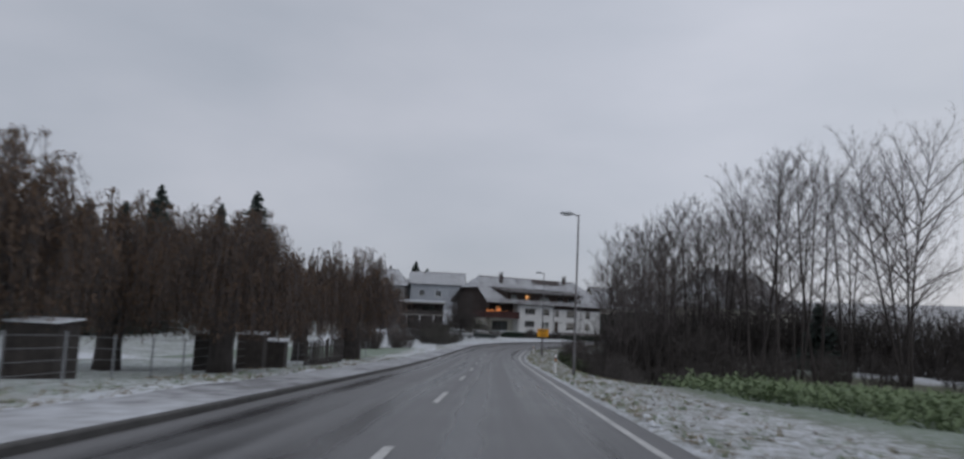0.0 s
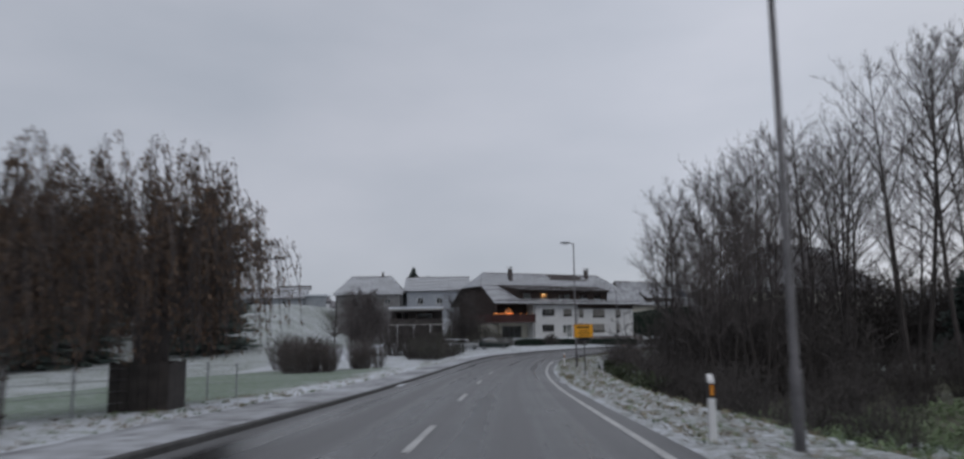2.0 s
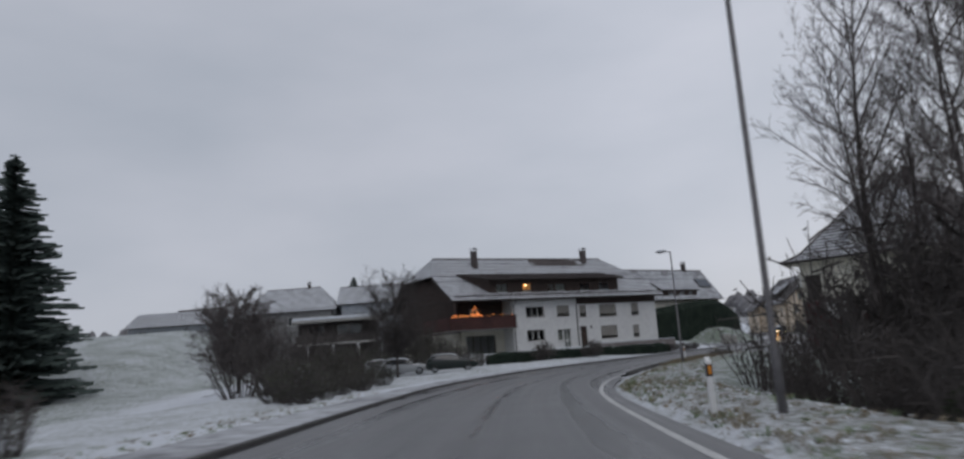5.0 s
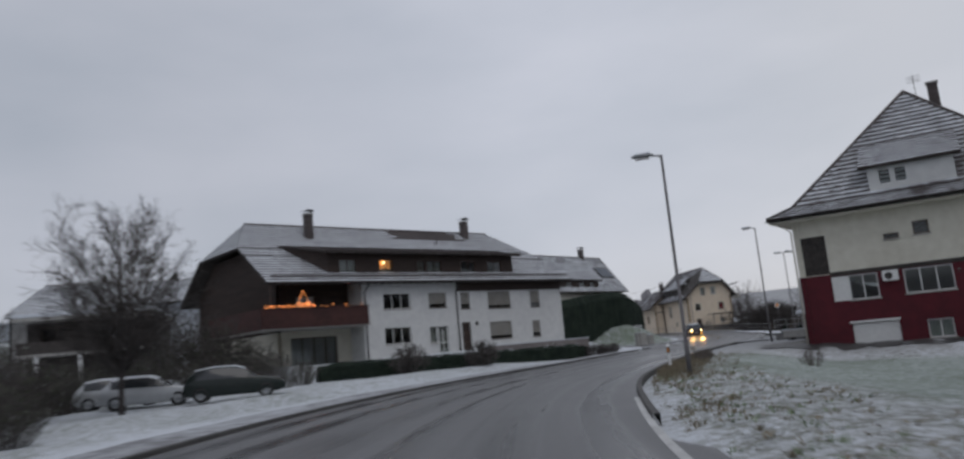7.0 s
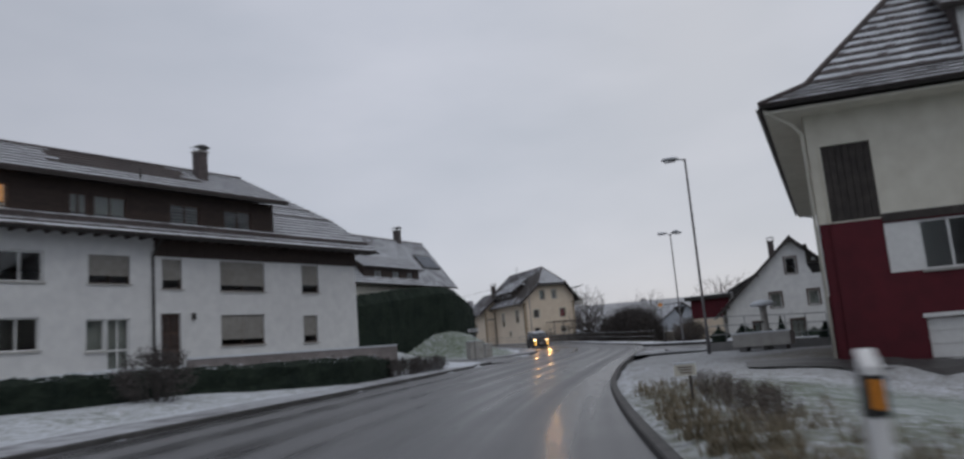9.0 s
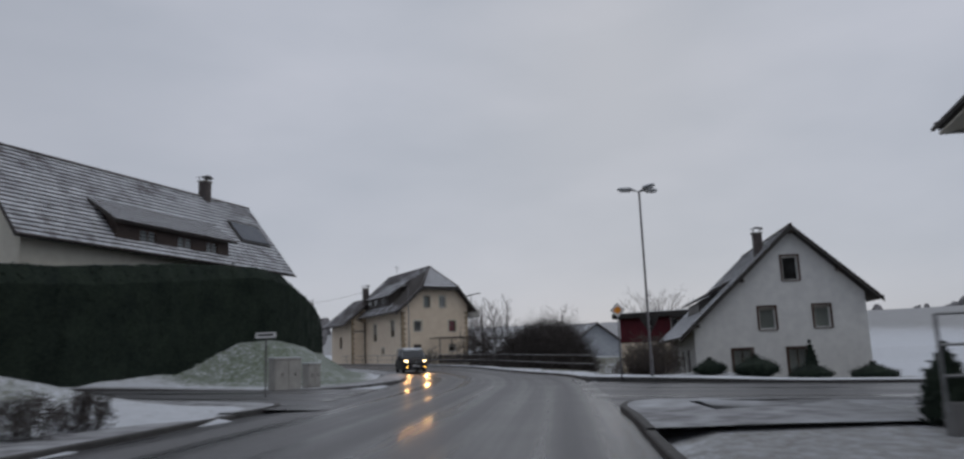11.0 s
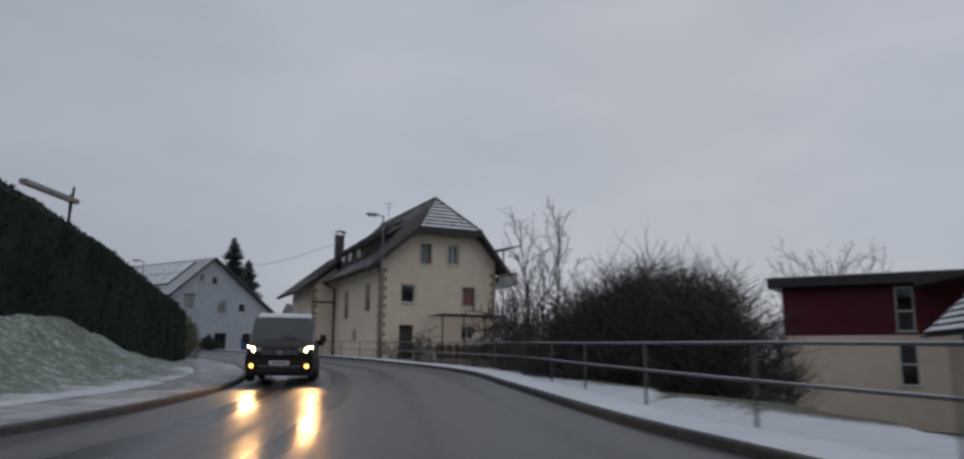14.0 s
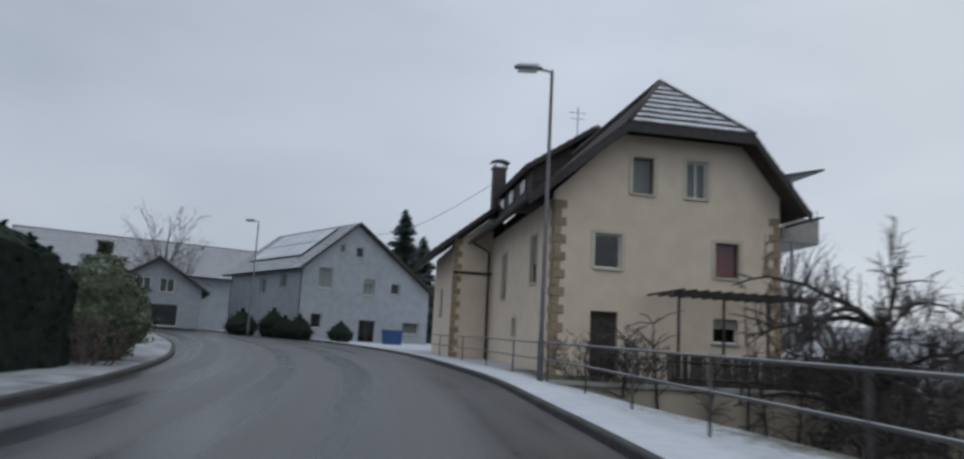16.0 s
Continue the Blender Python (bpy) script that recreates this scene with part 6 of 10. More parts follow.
def hedge_house():
    """The house whose roof shows above the tall hedge."""
    h = thing("hedge_house", "pale house with dark snow-streaked roof and skylight", "house", (47.0, 206.3, 0), 35)
    zb, e, rz, rv = 2.0, 7.8, 13.1, 4.2
    f = fr(0, 0.7, 0)
    wall(h, "wall", M["pale_wall"], f, [(-20.5, 8.3), (-0.5, 8.3)], zb, [(-18.5, -17.3, 5.0, 6.4), (-14, -12.6, 5.0, 6.4), (-5, -3.6, 5.0, 6.4)])
    for o in [(-18.5, -17.3, 5.0, 6.4), (-14, -12.6, 5.0, 6.4), (-5, -3.6, 5.0, 6.4)]:
        window(h, f, o, panes=2, curtain="curtain")
    gt = [(0, 8.3), (3.5, 12.75), (7.0, 8.3)]
    wall(h, "wall", M["pale_wall"], fr(-0.5, 0.7, 90), gt, zb)
    wall(h, "wall", M["pale_wall"], fr(-20.5, 7.7, -90), gt, zb, [(2.6, 3.6, 8.4, 9.7)])
    window(h, fr(-20.5, 7.7, -90), (2.6, 3.6, 8.4, 9.7), mat="frame_brown", panes=1)
    wall(h, "wall", M["pale_wall"], fr(-0.5, 7.7, 180), [(0, 8.3), (20, 8.3)], zb)
    roof_plane(h, "roof", [(0, (-21.2, 0, e)), (1, (-21.2, rv, rz))], [(0, (0, 0, e)), (1, (0, rv, rz))], 6.8, "tile_snow", 0.32)
    roof_plane(h, "roof", [(0, (0, 2 * rv, e)), (1, (0, rv, rz))], [(0, (-21.2, 2 * rv, e)), (1, (-21.2, rv, rz))], 6.8, "tile_snow", 0.4)
    part("ridge_tiles", Build().tube([(-21.2, rv, rz + 0.03), (0, rv, rz + 0.03)], [0.1, 0.1], 8), M["tile"], h, smooth=True)
    gutter(h, fr(0, 0, 0), -21.2, 0, -0.07, e - 0.05)
    chimney(h, -4.6, rv, 12.6, 14.2, 0.6)
    sl = lambda t: (0.0 + t * rv, e + t * (rz - e))
    b = Build()
    (va, za), (vb_, zc) = sl(0.38), sl(0.68)
    b.hull8([(-3.9, va, za), (-0.75, va, za), (-0.75, vb_, zc), (-3.9, vb_, zc)], [(-3.9, va - 0.1, za + 0.1), (-0.75, va - 0.1, za + 0.1), (-0.75, vb_ - 0.1, zc + 0.1), (-3.9, vb_ - 0.1, zc + 0.1)])
    sky_ = part("skylight", b, M["gutter"], h, "large flat roof panel framed in dark metal")
    g = Build()
    g.hull8([(-3.75, va - 0.02, za + 0.24), (-0.9, va - 0.02, za + 0.24), (-0.9, vb_ - 0.18, zc - 0.02), (-3.75, vb_ - 0.18, zc - 0.02)],
            [(-3.75, va - 0.04, za + 0.26), (-0.9, va - 0.04, za + 0.26), (-0.9, vb_ - 0.2, zc), (-3.75, vb_ - 0.2, zc)])
    part("skylight_glass", g, M["solar"], sky_)
    fd = fr(0, 0.5, 0)
    dw = [(-13.6, -12.4, 8.3, 9.2), (-10.8, -9.6, 8.3, 9.2), (-8.4, -7.4, 8.3, 9.2)]
    dorm = wall(h, "dormer", M["brown_wood"], fd, [(-15.2, 9.4), (-6.4, 9.4)], 8.0, dw, th=0.15, label="brown boarded dormer")
    for o in dw:
        window(h, fd, o, mat="frame_brown", panes=2, sill=False, deep=0.04)
    part("dormer_cheek", Build().poly([(-15.2, 0.5, 8.0), (-15.2, 0.5, 9.4), (-15.2, 1.9, 10.1)]), M["brown_wood"], dorm)
    part("dormer_cheek", Build().poly([(-6.4, 0.5, 9.4), (-6.4, 0.5, 8.0), (-6.4, 1.9, 10.1)]), M["brown_wood"], dorm)
    roof_plane(dorm, "dormer_roof", [(0, (-15.6, 0.1, 9.4)), (1, (-15.6, 2.6, 11.0))], [(0, (-6.0, 0.1, 9.4)), (1, (-6.0, 2.6, 11.0))], 3.0, "tile_full", 0.32)
    return h


def flat_house():
    h = thing("hill_house", "low grey house with a snowy lean-to roof on the hillside", "house", (-71.5, 246.0, 0), 3)
    f = fr(0, 0, 0)
    zb = 8.5
    ops = [(2, 4, 10.3, 11.7), (6, 8.5, 10.3, 11.7), (11.6, 12.6, 9.9, 12.0)]
    wall(h, "wall", M["gray_wall"], f, [(0, 12.6), (17.5, 12.6)], zb, ops)
    for o in ops:
        window(h, f, o, panes=2)
    wall(h, "wall", M["gray_wall"], fr(17.5, 0, 90), [(0, 12.6), (8, 15.6)], zb)
    wall(h, "wall", M["gray_wall"], fr(17.5, 8, 180), [(0, 15.6), (17.5, 15.6)], zb)
    wall(h, "wall", M["gray_wall"], fr(0, 8, -90), [(0, 15.6), (8, 12.6)], zb)
    roof_plane(h, "roof", [(0, (-0.8, -0.8, 12.5)), (1, (-0.8, 8.6, 16.2))], [(0, (18.2, -0.8, 12.5)), (1, (18.2, 8.6, 16.2))], 10.1, "tile_full", 0.5)
    wall(h, "wall", M["gray_wall"], fr(17.8, 1.5, 0), [(0, 13.2), (6, 13.2)], zb)
    part("roof_slab", Build().box(17.8, 24, 1.0, 9.5, 13.2, 13.6), M["snow"], h)
    part("parapet", Build().box(8.0, 18.2, 8.7, 9.0, 15.4, 16.6), M["brown_wood"], h)
    return h


# ---- plants ----
def turn_from(d, ang, rnd):
    """A direction at an angle from d, any way round."""
    d = d.normalized()
    a = d.cross(Vector((rnd.uniform(-1, 1), rnd.uniform(-1, 1), rnd.uniform(-1, 1)))).normalized()
    return (d * math.cos(ang) + a * math.sin(ang)).normalized()


def bare_tree_meshes(seed, h, limbs=30, wide=0.24, first=0.25, low=0.42, rise=0.5, branches=6, twigs=6, fine=3, trunk_r=None, stems=1, lean=0.0, droop=0.0, thick=1.0):
    """Trunk with limbs reaching to an egg-shaped crown, and its branches, twigs and twig tips, as two meshes."""
    rnd = random.Random(seed)

    def rv(k):
        return Vector((rnd.uniform(-1, 1), rnd.uniform(-1, 1), rnd.uniform(-1, 1))) * k

    trunks, crown = [], Build()
    r0 = trunk_r or h * 0.0135
    for s in range(stems):
        az = rnd.uniform(0, 6.28) if stems == 1 else 6.28 * s / stems + rnd.uniform(-0.5, 0.5)
        foot = Vector((0, 0, -0.4)) if stems == 1 else Vector((math.cos(az) * 0.4, math.sin(az) * 0.4, -0.4))
        sway = Vector((math.cos(az), math.sin(az), 0)) * ((0.11 if stems > 1 else 0.03) + lean)
        hs = h * (rnd.uniform(0.8, 1.0) if stems > 1 else 1.0)
        n = 10
        bend = rv(0.02 * hs)
        pts = [foot + sway * hs * (k / n) + Vector((bend.x, bend.y, 0)) * math.sin(3.1 * k / n) + rv(0.008 * hs * k / n) + Vector((0, 0, hs * 0.97 * k / n)) for k in range(n + 1)]
        rad = [max(0.012, r0 / math.sqrt(stems) * (1.3 if k == 0 else 1) * (1 - k / n) ** 0.8 + 0.012) for k in range(n + 1)]
        trunks.append(Build().tube(pts, rad, 7))
        R = h * wide / (1 + 0.35 * (stems - 1))
        cz, ch = hs * (1 + low) / 2, hs * (1 - low) / 2
        for k in range(limbs):
            v = -0.95 + 1.9 * (k + rnd.random()) / limbs
            a = k * 2.39996 + rnd.uniform(-0.4, 0.4)
            rr = math.sqrt(max(0.02, 1 - v * v)) * R * rnd.uniform(0.62, 1.05)
            tz_ = cz + v * ch
            i = min(n - 1, max(0, int(tz_ / hs * n)))
            axis = pts[i].lerp(pts[i + 1], min(1, max(0, tz_ / hs * n - i)))
            end = Vector((axis.x + math.cos(a) * rr, axis.y + math.sin(a) * rr, tz_))
            z0 = max(hs * first * rnd.uniform(0.9, 1.25), tz_ - rr * rnd.uniform(0.9, 1.9) * (rise + 0.5) - 0.04 * hs)
            z0 = min(z0, hs * 0.93)
            i = min(n - 1, int(z0 / hs * n))
            p = pts[i].lerp(pts[i + 1], z0 / hs * n - i)
            lim_r = max(0.02, min(rad[i] * 0.55, 0.012 + 0.012 * (end - p).length))
            lp, lr = [], []
            for j in range(6):
                t = j / 5
                q = p.lerp(end, t)
                q.z += (tz_ - z0) * (t ** 1.5 - t) * 0.5 * rise * 2
                lp.append(q + rv(0.02 * R * 4 * t * (1 - t) + 0.012 * R))
                lr.append(max(0.012, lim_r * (1 - t * 0.85)))
            lp[0] = p
            crown.tube(lp, lr, 5, cap=False)
            L = (end - p).length
            for m in range(branches):
                u = 0.18 + 0.82 * (m + rnd.random()) / branches
                e = min(int(u * 5), 4)
                b0 = lp[e].lerp(lp[e + 1], u * 5 - e)
                bd = turn_from(lp[e + 1] - lp[e], radians(rnd.uniform(22, 52)), rnd) + Vector((0, 0, 0.35 * rise))
                bl = (0.28 * L + 0.05 * h * 0.55) * rnd.uniform(0.6, 1.15) * (1.25 - 0.5 * u)
                bp = [b0]
                for j in range(3):
                    bd = (bd.normalized() + rv(0.22) + Vector((0, 0, -droop * 0.3))).normalized()
                    bp.append(bp[-1] + bd * bl / 3)
                crown.ribbon(bp, [0.044 * thick, 0.036 * thick, 0.028 * thick, 0.014 * thick])
                for w in range(twigs):
                    v2 = (0.15 + 0.85 * (w + rnd.random()) / twigs) * 2.99
                    c0 = bp[int(v2)].lerp(bp[int(v2) + 1], v2 - int(v2))
                    cd = (turn_from(bp[int(v2) + 1] - bp[int(v2)], radians(rnd.uniform(22, 60)), rnd) + Vector((0, 0, 0.25 * rise - droop))).normalized()
                    cl = bl * rnd.uniform(0.3, 0.6)
                    c1 = c0 + cd * cl * 0.5 + rv(0.06 * cl)
                    c2 = c0 + cd * cl + rv(0.1 * cl)
                    crown.ribbon([c0, c1, c2], [0.026 * thick, 0.022 * thick, 0.012 * thick])
                    for f in range(fine):
                        e0 = c0.lerp(c2, 0.25 + 0.75 * rnd.random())
                        ed = (turn_from(cd, radians(rnd.uniform(25, 60)), rnd) + Vector((0, 0, 0.15 * rise - droop))).normalized()
                        crown.ribbon([e0, e0 + ed * cl * rnd.uniform(0.35, 0.7)], [0.018 * thick, 0.010 * thick])
    return trunks, crown


def bare_tree(seed, h, label, group="", twig="twig", name="bare_tree", bark="bark", **kw):
    t = thing(name, label, "tree", group=group)
    a, b = bare_tree_meshes(seed, h, **kw)
    for b_ in a:
        part("trunk", b_, M[bark], t, smooth=True)
    part("crown", b, M[twig], t, smooth=True)
    return t


def alder(seed, h, label, stems=2, wide=0.16, low=0.3, limbs=26, spread=0.10, rise=44, twigs=5):
    """Straight slender stems with many thin rising limbs and a haze of fine upright twigs."""
    rnd = random.Random(seed)
    t = thing("alder", label, "tree", group="stream trees")

    def rv(k):
        return Vector((rnd.uniform(-1, 1), rnd.uniform(-1, 1), rnd.uniform(-1, 1))) * k

    crown = Build()
    for s in range(stems):
        az = 6.28 * s / stems + rnd.uniform(-0.6, 0.6)
        hs = h * (1.0 if s == 0 else rnd.uniform(0.82, 0.98))
        foot = Vector((math.cos(az), math.sin(az), 0)) * (0.0 if stems == 1 else 0.35) + Vector((0, 0, -0.4))
        lean = Vector((math.cos(az), math.sin(az), 0)) * spread * hs * rnd.uniform(0.6, 1.2)
        bow = Vector((rnd.uniform(-1, 1), rnd.uniform(-1, 1), 0)) * 0.03 * hs
        n = 9
        pts = [foot + lean * (k / n) + bow * math.sin(3.14 * k / n) + Vector((0, 0, hs * k / n)) for k in range(n + 1)]
        r0 = hs * (0.0078 if stems < 3 else 0.0062)
        rad = [max(0.015, r0 * (1.25 if k == 0 else 1.0) * (1 - k / n) ** 0.75) for k in range(n + 1)]
        part("trunk", Build().tube(pts, rad, 7), M["bark"], t, smooth=True)
        for k in range(limbs):
            v = (k + rnd.random()) / limbs
            z0 = hs * (low + (0.97 - low) * v)
            i = min(n - 1, int(z0 / hs * n))
            p = pts[i].lerp(pts[i + 1], z0 / hs * n - i)
            size = hs * wide * 1.2 * (0.55 + 0.85 * math.sin(math.pi * min(1, v * 0.92 + 0.12)) ** 0.8) * rnd.uniform(0.65, 1.15)
            a = k * 2.39996 + rnd.uniform(-0.5, 0.5) + s
            el = radians(rnd.uniform(rise - 16, rise + 10) + 12 * v)
            d = Vector((math.cos(a) * math.cos(el), math.sin(a) * math.cos(el), math.sin(el)))
            lp = [p]
            for j in range(4):
                d = (d + rv(0.10) + Vector((0, 0, 0.05))).normalized()
                lp.append(lp[-1] + d * size / 4)
            top = 0.010 + 0.0095 * size
            crown.tube(lp, [top, top * 0.8, top * 0.6, top * 0.4, 0.006], 3, cap=False)
            for m in range(9):
                u = 0.12 + 0.88 * (m + rnd.random()) / 9
                e = min(3, int(u * 4))
                b0 = lp[e].lerp(lp[e + 1], u * 4 - e)
                bd = (turn_from(lp[e + 1] - lp[e], radians(rnd.uniform(20, 48)), rnd) + Vector((0, 0, 0.22))).normalized()
                bl = (0.30 * size + 0.25) * rnd.uniform(0.6, 1.1) * (1.2 - 0.5 * u)
                b1 = b0 + bd * bl * 0.5 + rv(0.05 * bl)
                b2 = b1 + (bd + Vector((0, 0, 0.12))).normalized() * bl * 0.5
                crown.ribbon([b0, b1, b2], [0.032, 0.024, 0.014])
                for w in range(twigs):
                    c0 = b0.lerp(b1, rnd.random()) if w % 3 == 0 else b1.lerp(b2, rnd.random())
                    cd = (turn_from(bd, radians(rnd.uniform(18, 52)), rnd) + Vector((0, 0, 0.15))).normalized()
                    cl = bl * rnd.uniform(0.35, 0.7)
                    c1 = c0 + cd * cl
                    crown.ribbon([c0, c1], [0.022, 0.010])
                    for f in range(2):
                        e0 = c0.lerp(c1, rnd.uniform(0.25, 0.95))
                        crown.ribbon([e0, e0 + turn_from(cd, radians(rnd.uniform(20, 50)), rnd) * cl * rnd.uniform(0.3, 0.6)], [0.016, 0.008])
    part("crown", crown, M["twig"], t)
    return t


def shrub(seed, h, w, label, stems=26, twig="twig", leaf=0, leaf_mat="shrub", group="", name="shrub", fine=5, leaf_size=1.0, dome=0.0, thick=1.0):
    """Many thin stems from one foot, with side twigs and some withered leaves; dome rounds its outline."""
    rnd = random.Random(seed)
    t = thing(name, label, "shrub", group=group)
    b, tw, lv = Build(), Build(), Build()
    for s in range(stems):
        az, sp = rnd.uniform(0, 6.28), rnd.random() ** 0.55
        p = Vector((math.cos(az) * w * 0.18 * sp, math.sin(az) * w * 0.18 * sp, -0.15))
        hl = h * (rnd.uniform(0.65, 1.05) * (1 - dome) + rnd.uniform(0.82, 1.0) * dome) * (1 - (0.25 + 0.35 * dome) * sp * sp)
        end = Vector((math.cos(az) * w * 0.5 * sp, math.sin(az) * w * 0.5 * sp, hl))
        pts = [p]
        for j in range(1, 5):
            u = j / 4
            q = p.lerp(end, u)
            q.x += (end.x - p.x) * 0.3 * math.sin(math.pi * u) * dome
            q.y += (end.y - p.y) * 0.3 * math.sin(math.pi * u) * dome
            pts.append(q + Vector((rnd.uniform(-1, 1), rnd.uniform(-1, 1), rnd.uniform(-0.5, 0.5))) * 0.035 * h)
        b.tube(pts, [0.024 * thick, 0.019 * thick, 0.015 * thick, 0.011 * thick, 0.005 * thick], 3, cap=False)
        for m in range(fine):
            u = (0.2 + 0.8 * rnd.random() ** (1 - 0.45 * dome)) * 3.99
            c0 = pts[int(u)].lerp(pts[int(u) + 1], u - int(u))
            cd = turn_from(pts[int(u) + 1] - pts[int(u)], radians(rnd.uniform(25, 75)), rnd)
            cl = h * rnd.uniform(0.1, 0.26)
            c1 = c0 + cd * cl * 0.5
            c2 = c1 + (cd + Vector((rnd.uniform(-1, 1), rnd.uniform(-1, 1), rnd.uniform(-0.4, 1))) * 0.35).normalized() * cl * 0.5
            tw.ribbon([c0, c1, c2], [0.024 * thick, 0.020 * thick, 0.010 * thick])
            for k in range(leaf):
                q = c0.lerp(c2, rnd.random()) + Vector((rnd.uniform(-1, 1), rnd.uniform(-1, 1), rnd.uniform(-1, 1))) * 0.07
                n1 = Vector((rnd.uniform(-1, 1), rnd.uniform(-1, 1), rnd.uniform(-1, 1))).normalized() * rnd.uniform(0.03, 0.06) * leaf_size
                n2 = n1.orthogonal().normalized() * rnd.uniform(0.018, 0.03) * leaf_size
                lv.quad(q - n1, q - n2, q + n1, q + n2)
    part("woody_base", b, M[twig], t)
    part("crown", tw, M[twig], t)
    if leaf:
        part("foliage", lv, M[leaf_mat], t)
    return t


def fruit_tree(seed, h, label):
    """Short crooked trunk, a few arching limbs that droop at their ends, upright shoots and spurs along them."""
    rnd = random.Random(seed)
    t = thing("fruit_tree", label, "tree", group="fruit trees below the terrace")

    def rv(k):
        return Vector((rnd.uniform(-1, 1), rnd.uniform(-1, 1), rnd.uniform(-1, 1))) * k

    pts = [Vector((0, 0, -0.4))]
    for k in range(7):
        pts.append(pts[-1] + Vector((rnd.uniform(-0.09, 0.09), rnd.uniform(-0.09, 0.09), h * 0.125)))
    part("trunk", Build().tube(pts, [0.21, 0.16, 0.145, 0.135, 0.13, 0.115, 0.09, 0.06], 8), M["bark"], t, smooth=True)
    crown = Build()
    for k in range(16):
        p = pts[3 + k % 5].copy()
        a = k * 2.39996 + rnd.uniform(-0.4, 0.4)
        el = radians(rnd.uniform(25, 65))
        d = Vector((math.cos(a) * math.cos(el), math.sin(a) * math.cos(el), math.sin(el)))
        size = h * rnd.uniform(0.42, 0.66)
        lp = [p]
        for j in range(8):
            d = (d + rv(0.26) + Vector((0, 0, -0.17))).normalized()
            lp.append(lp[-1] + d * size / 8)
        r = rnd.uniform(0.055, 0.095)
        part("limb", Build().tube(lp, [r * (1 - 0.105 * j) for j in range(9)], 5), M["bark"], t, smooth=True)
        for m in range(26):
            u = rnd.uniform(0.15, 1.0) * 7.99
            b0 = lp[int(u)].lerp(lp[int(u) + 1], u - int(u))
            up = rnd.random() < 0.45
            bd = (Vector((rnd.uniform(-0.4, 0.4), rnd.uniform(-0.4, 0.4), 1.0)) if up else turn_from(lp[int(u) + 1] - lp[int(u)], radians(rnd.uniform(35, 80)), rnd) + Vector((0, 0, -0.1))).normalized()
            bl = h * rnd.uniform(0.06, 0.2)
            bp = [b0]
            for j in range(3):
                bd = (bd + rv(0.22) + Vector((0, 0, 0.0 if up else -0.12))).normalized()
                bp.append(bp[-1] + bd * bl / 3)
            crown.tube(bp, [0.026, 0.021, 0.016, 0.008], 3, cap=False)
            for w in range(7):
                v = rnd.uniform(0.1, 2.99)
                c0 = bp[int(v)].lerp(bp[int(v) + 1], v - int(v))
                cd = turn_from(bd, radians(rnd.uniform(30, 75)), rnd)
                cl = bl * rnd.uniform(0.2, 0.5)
                crown.ribbon([c0, c0 + cd * cl * 0.5 + rv(0.02), c0 + cd * cl], [0.018, 0.015, 0.008])
    part("crown", crown, M["thicket"], t)
    return t


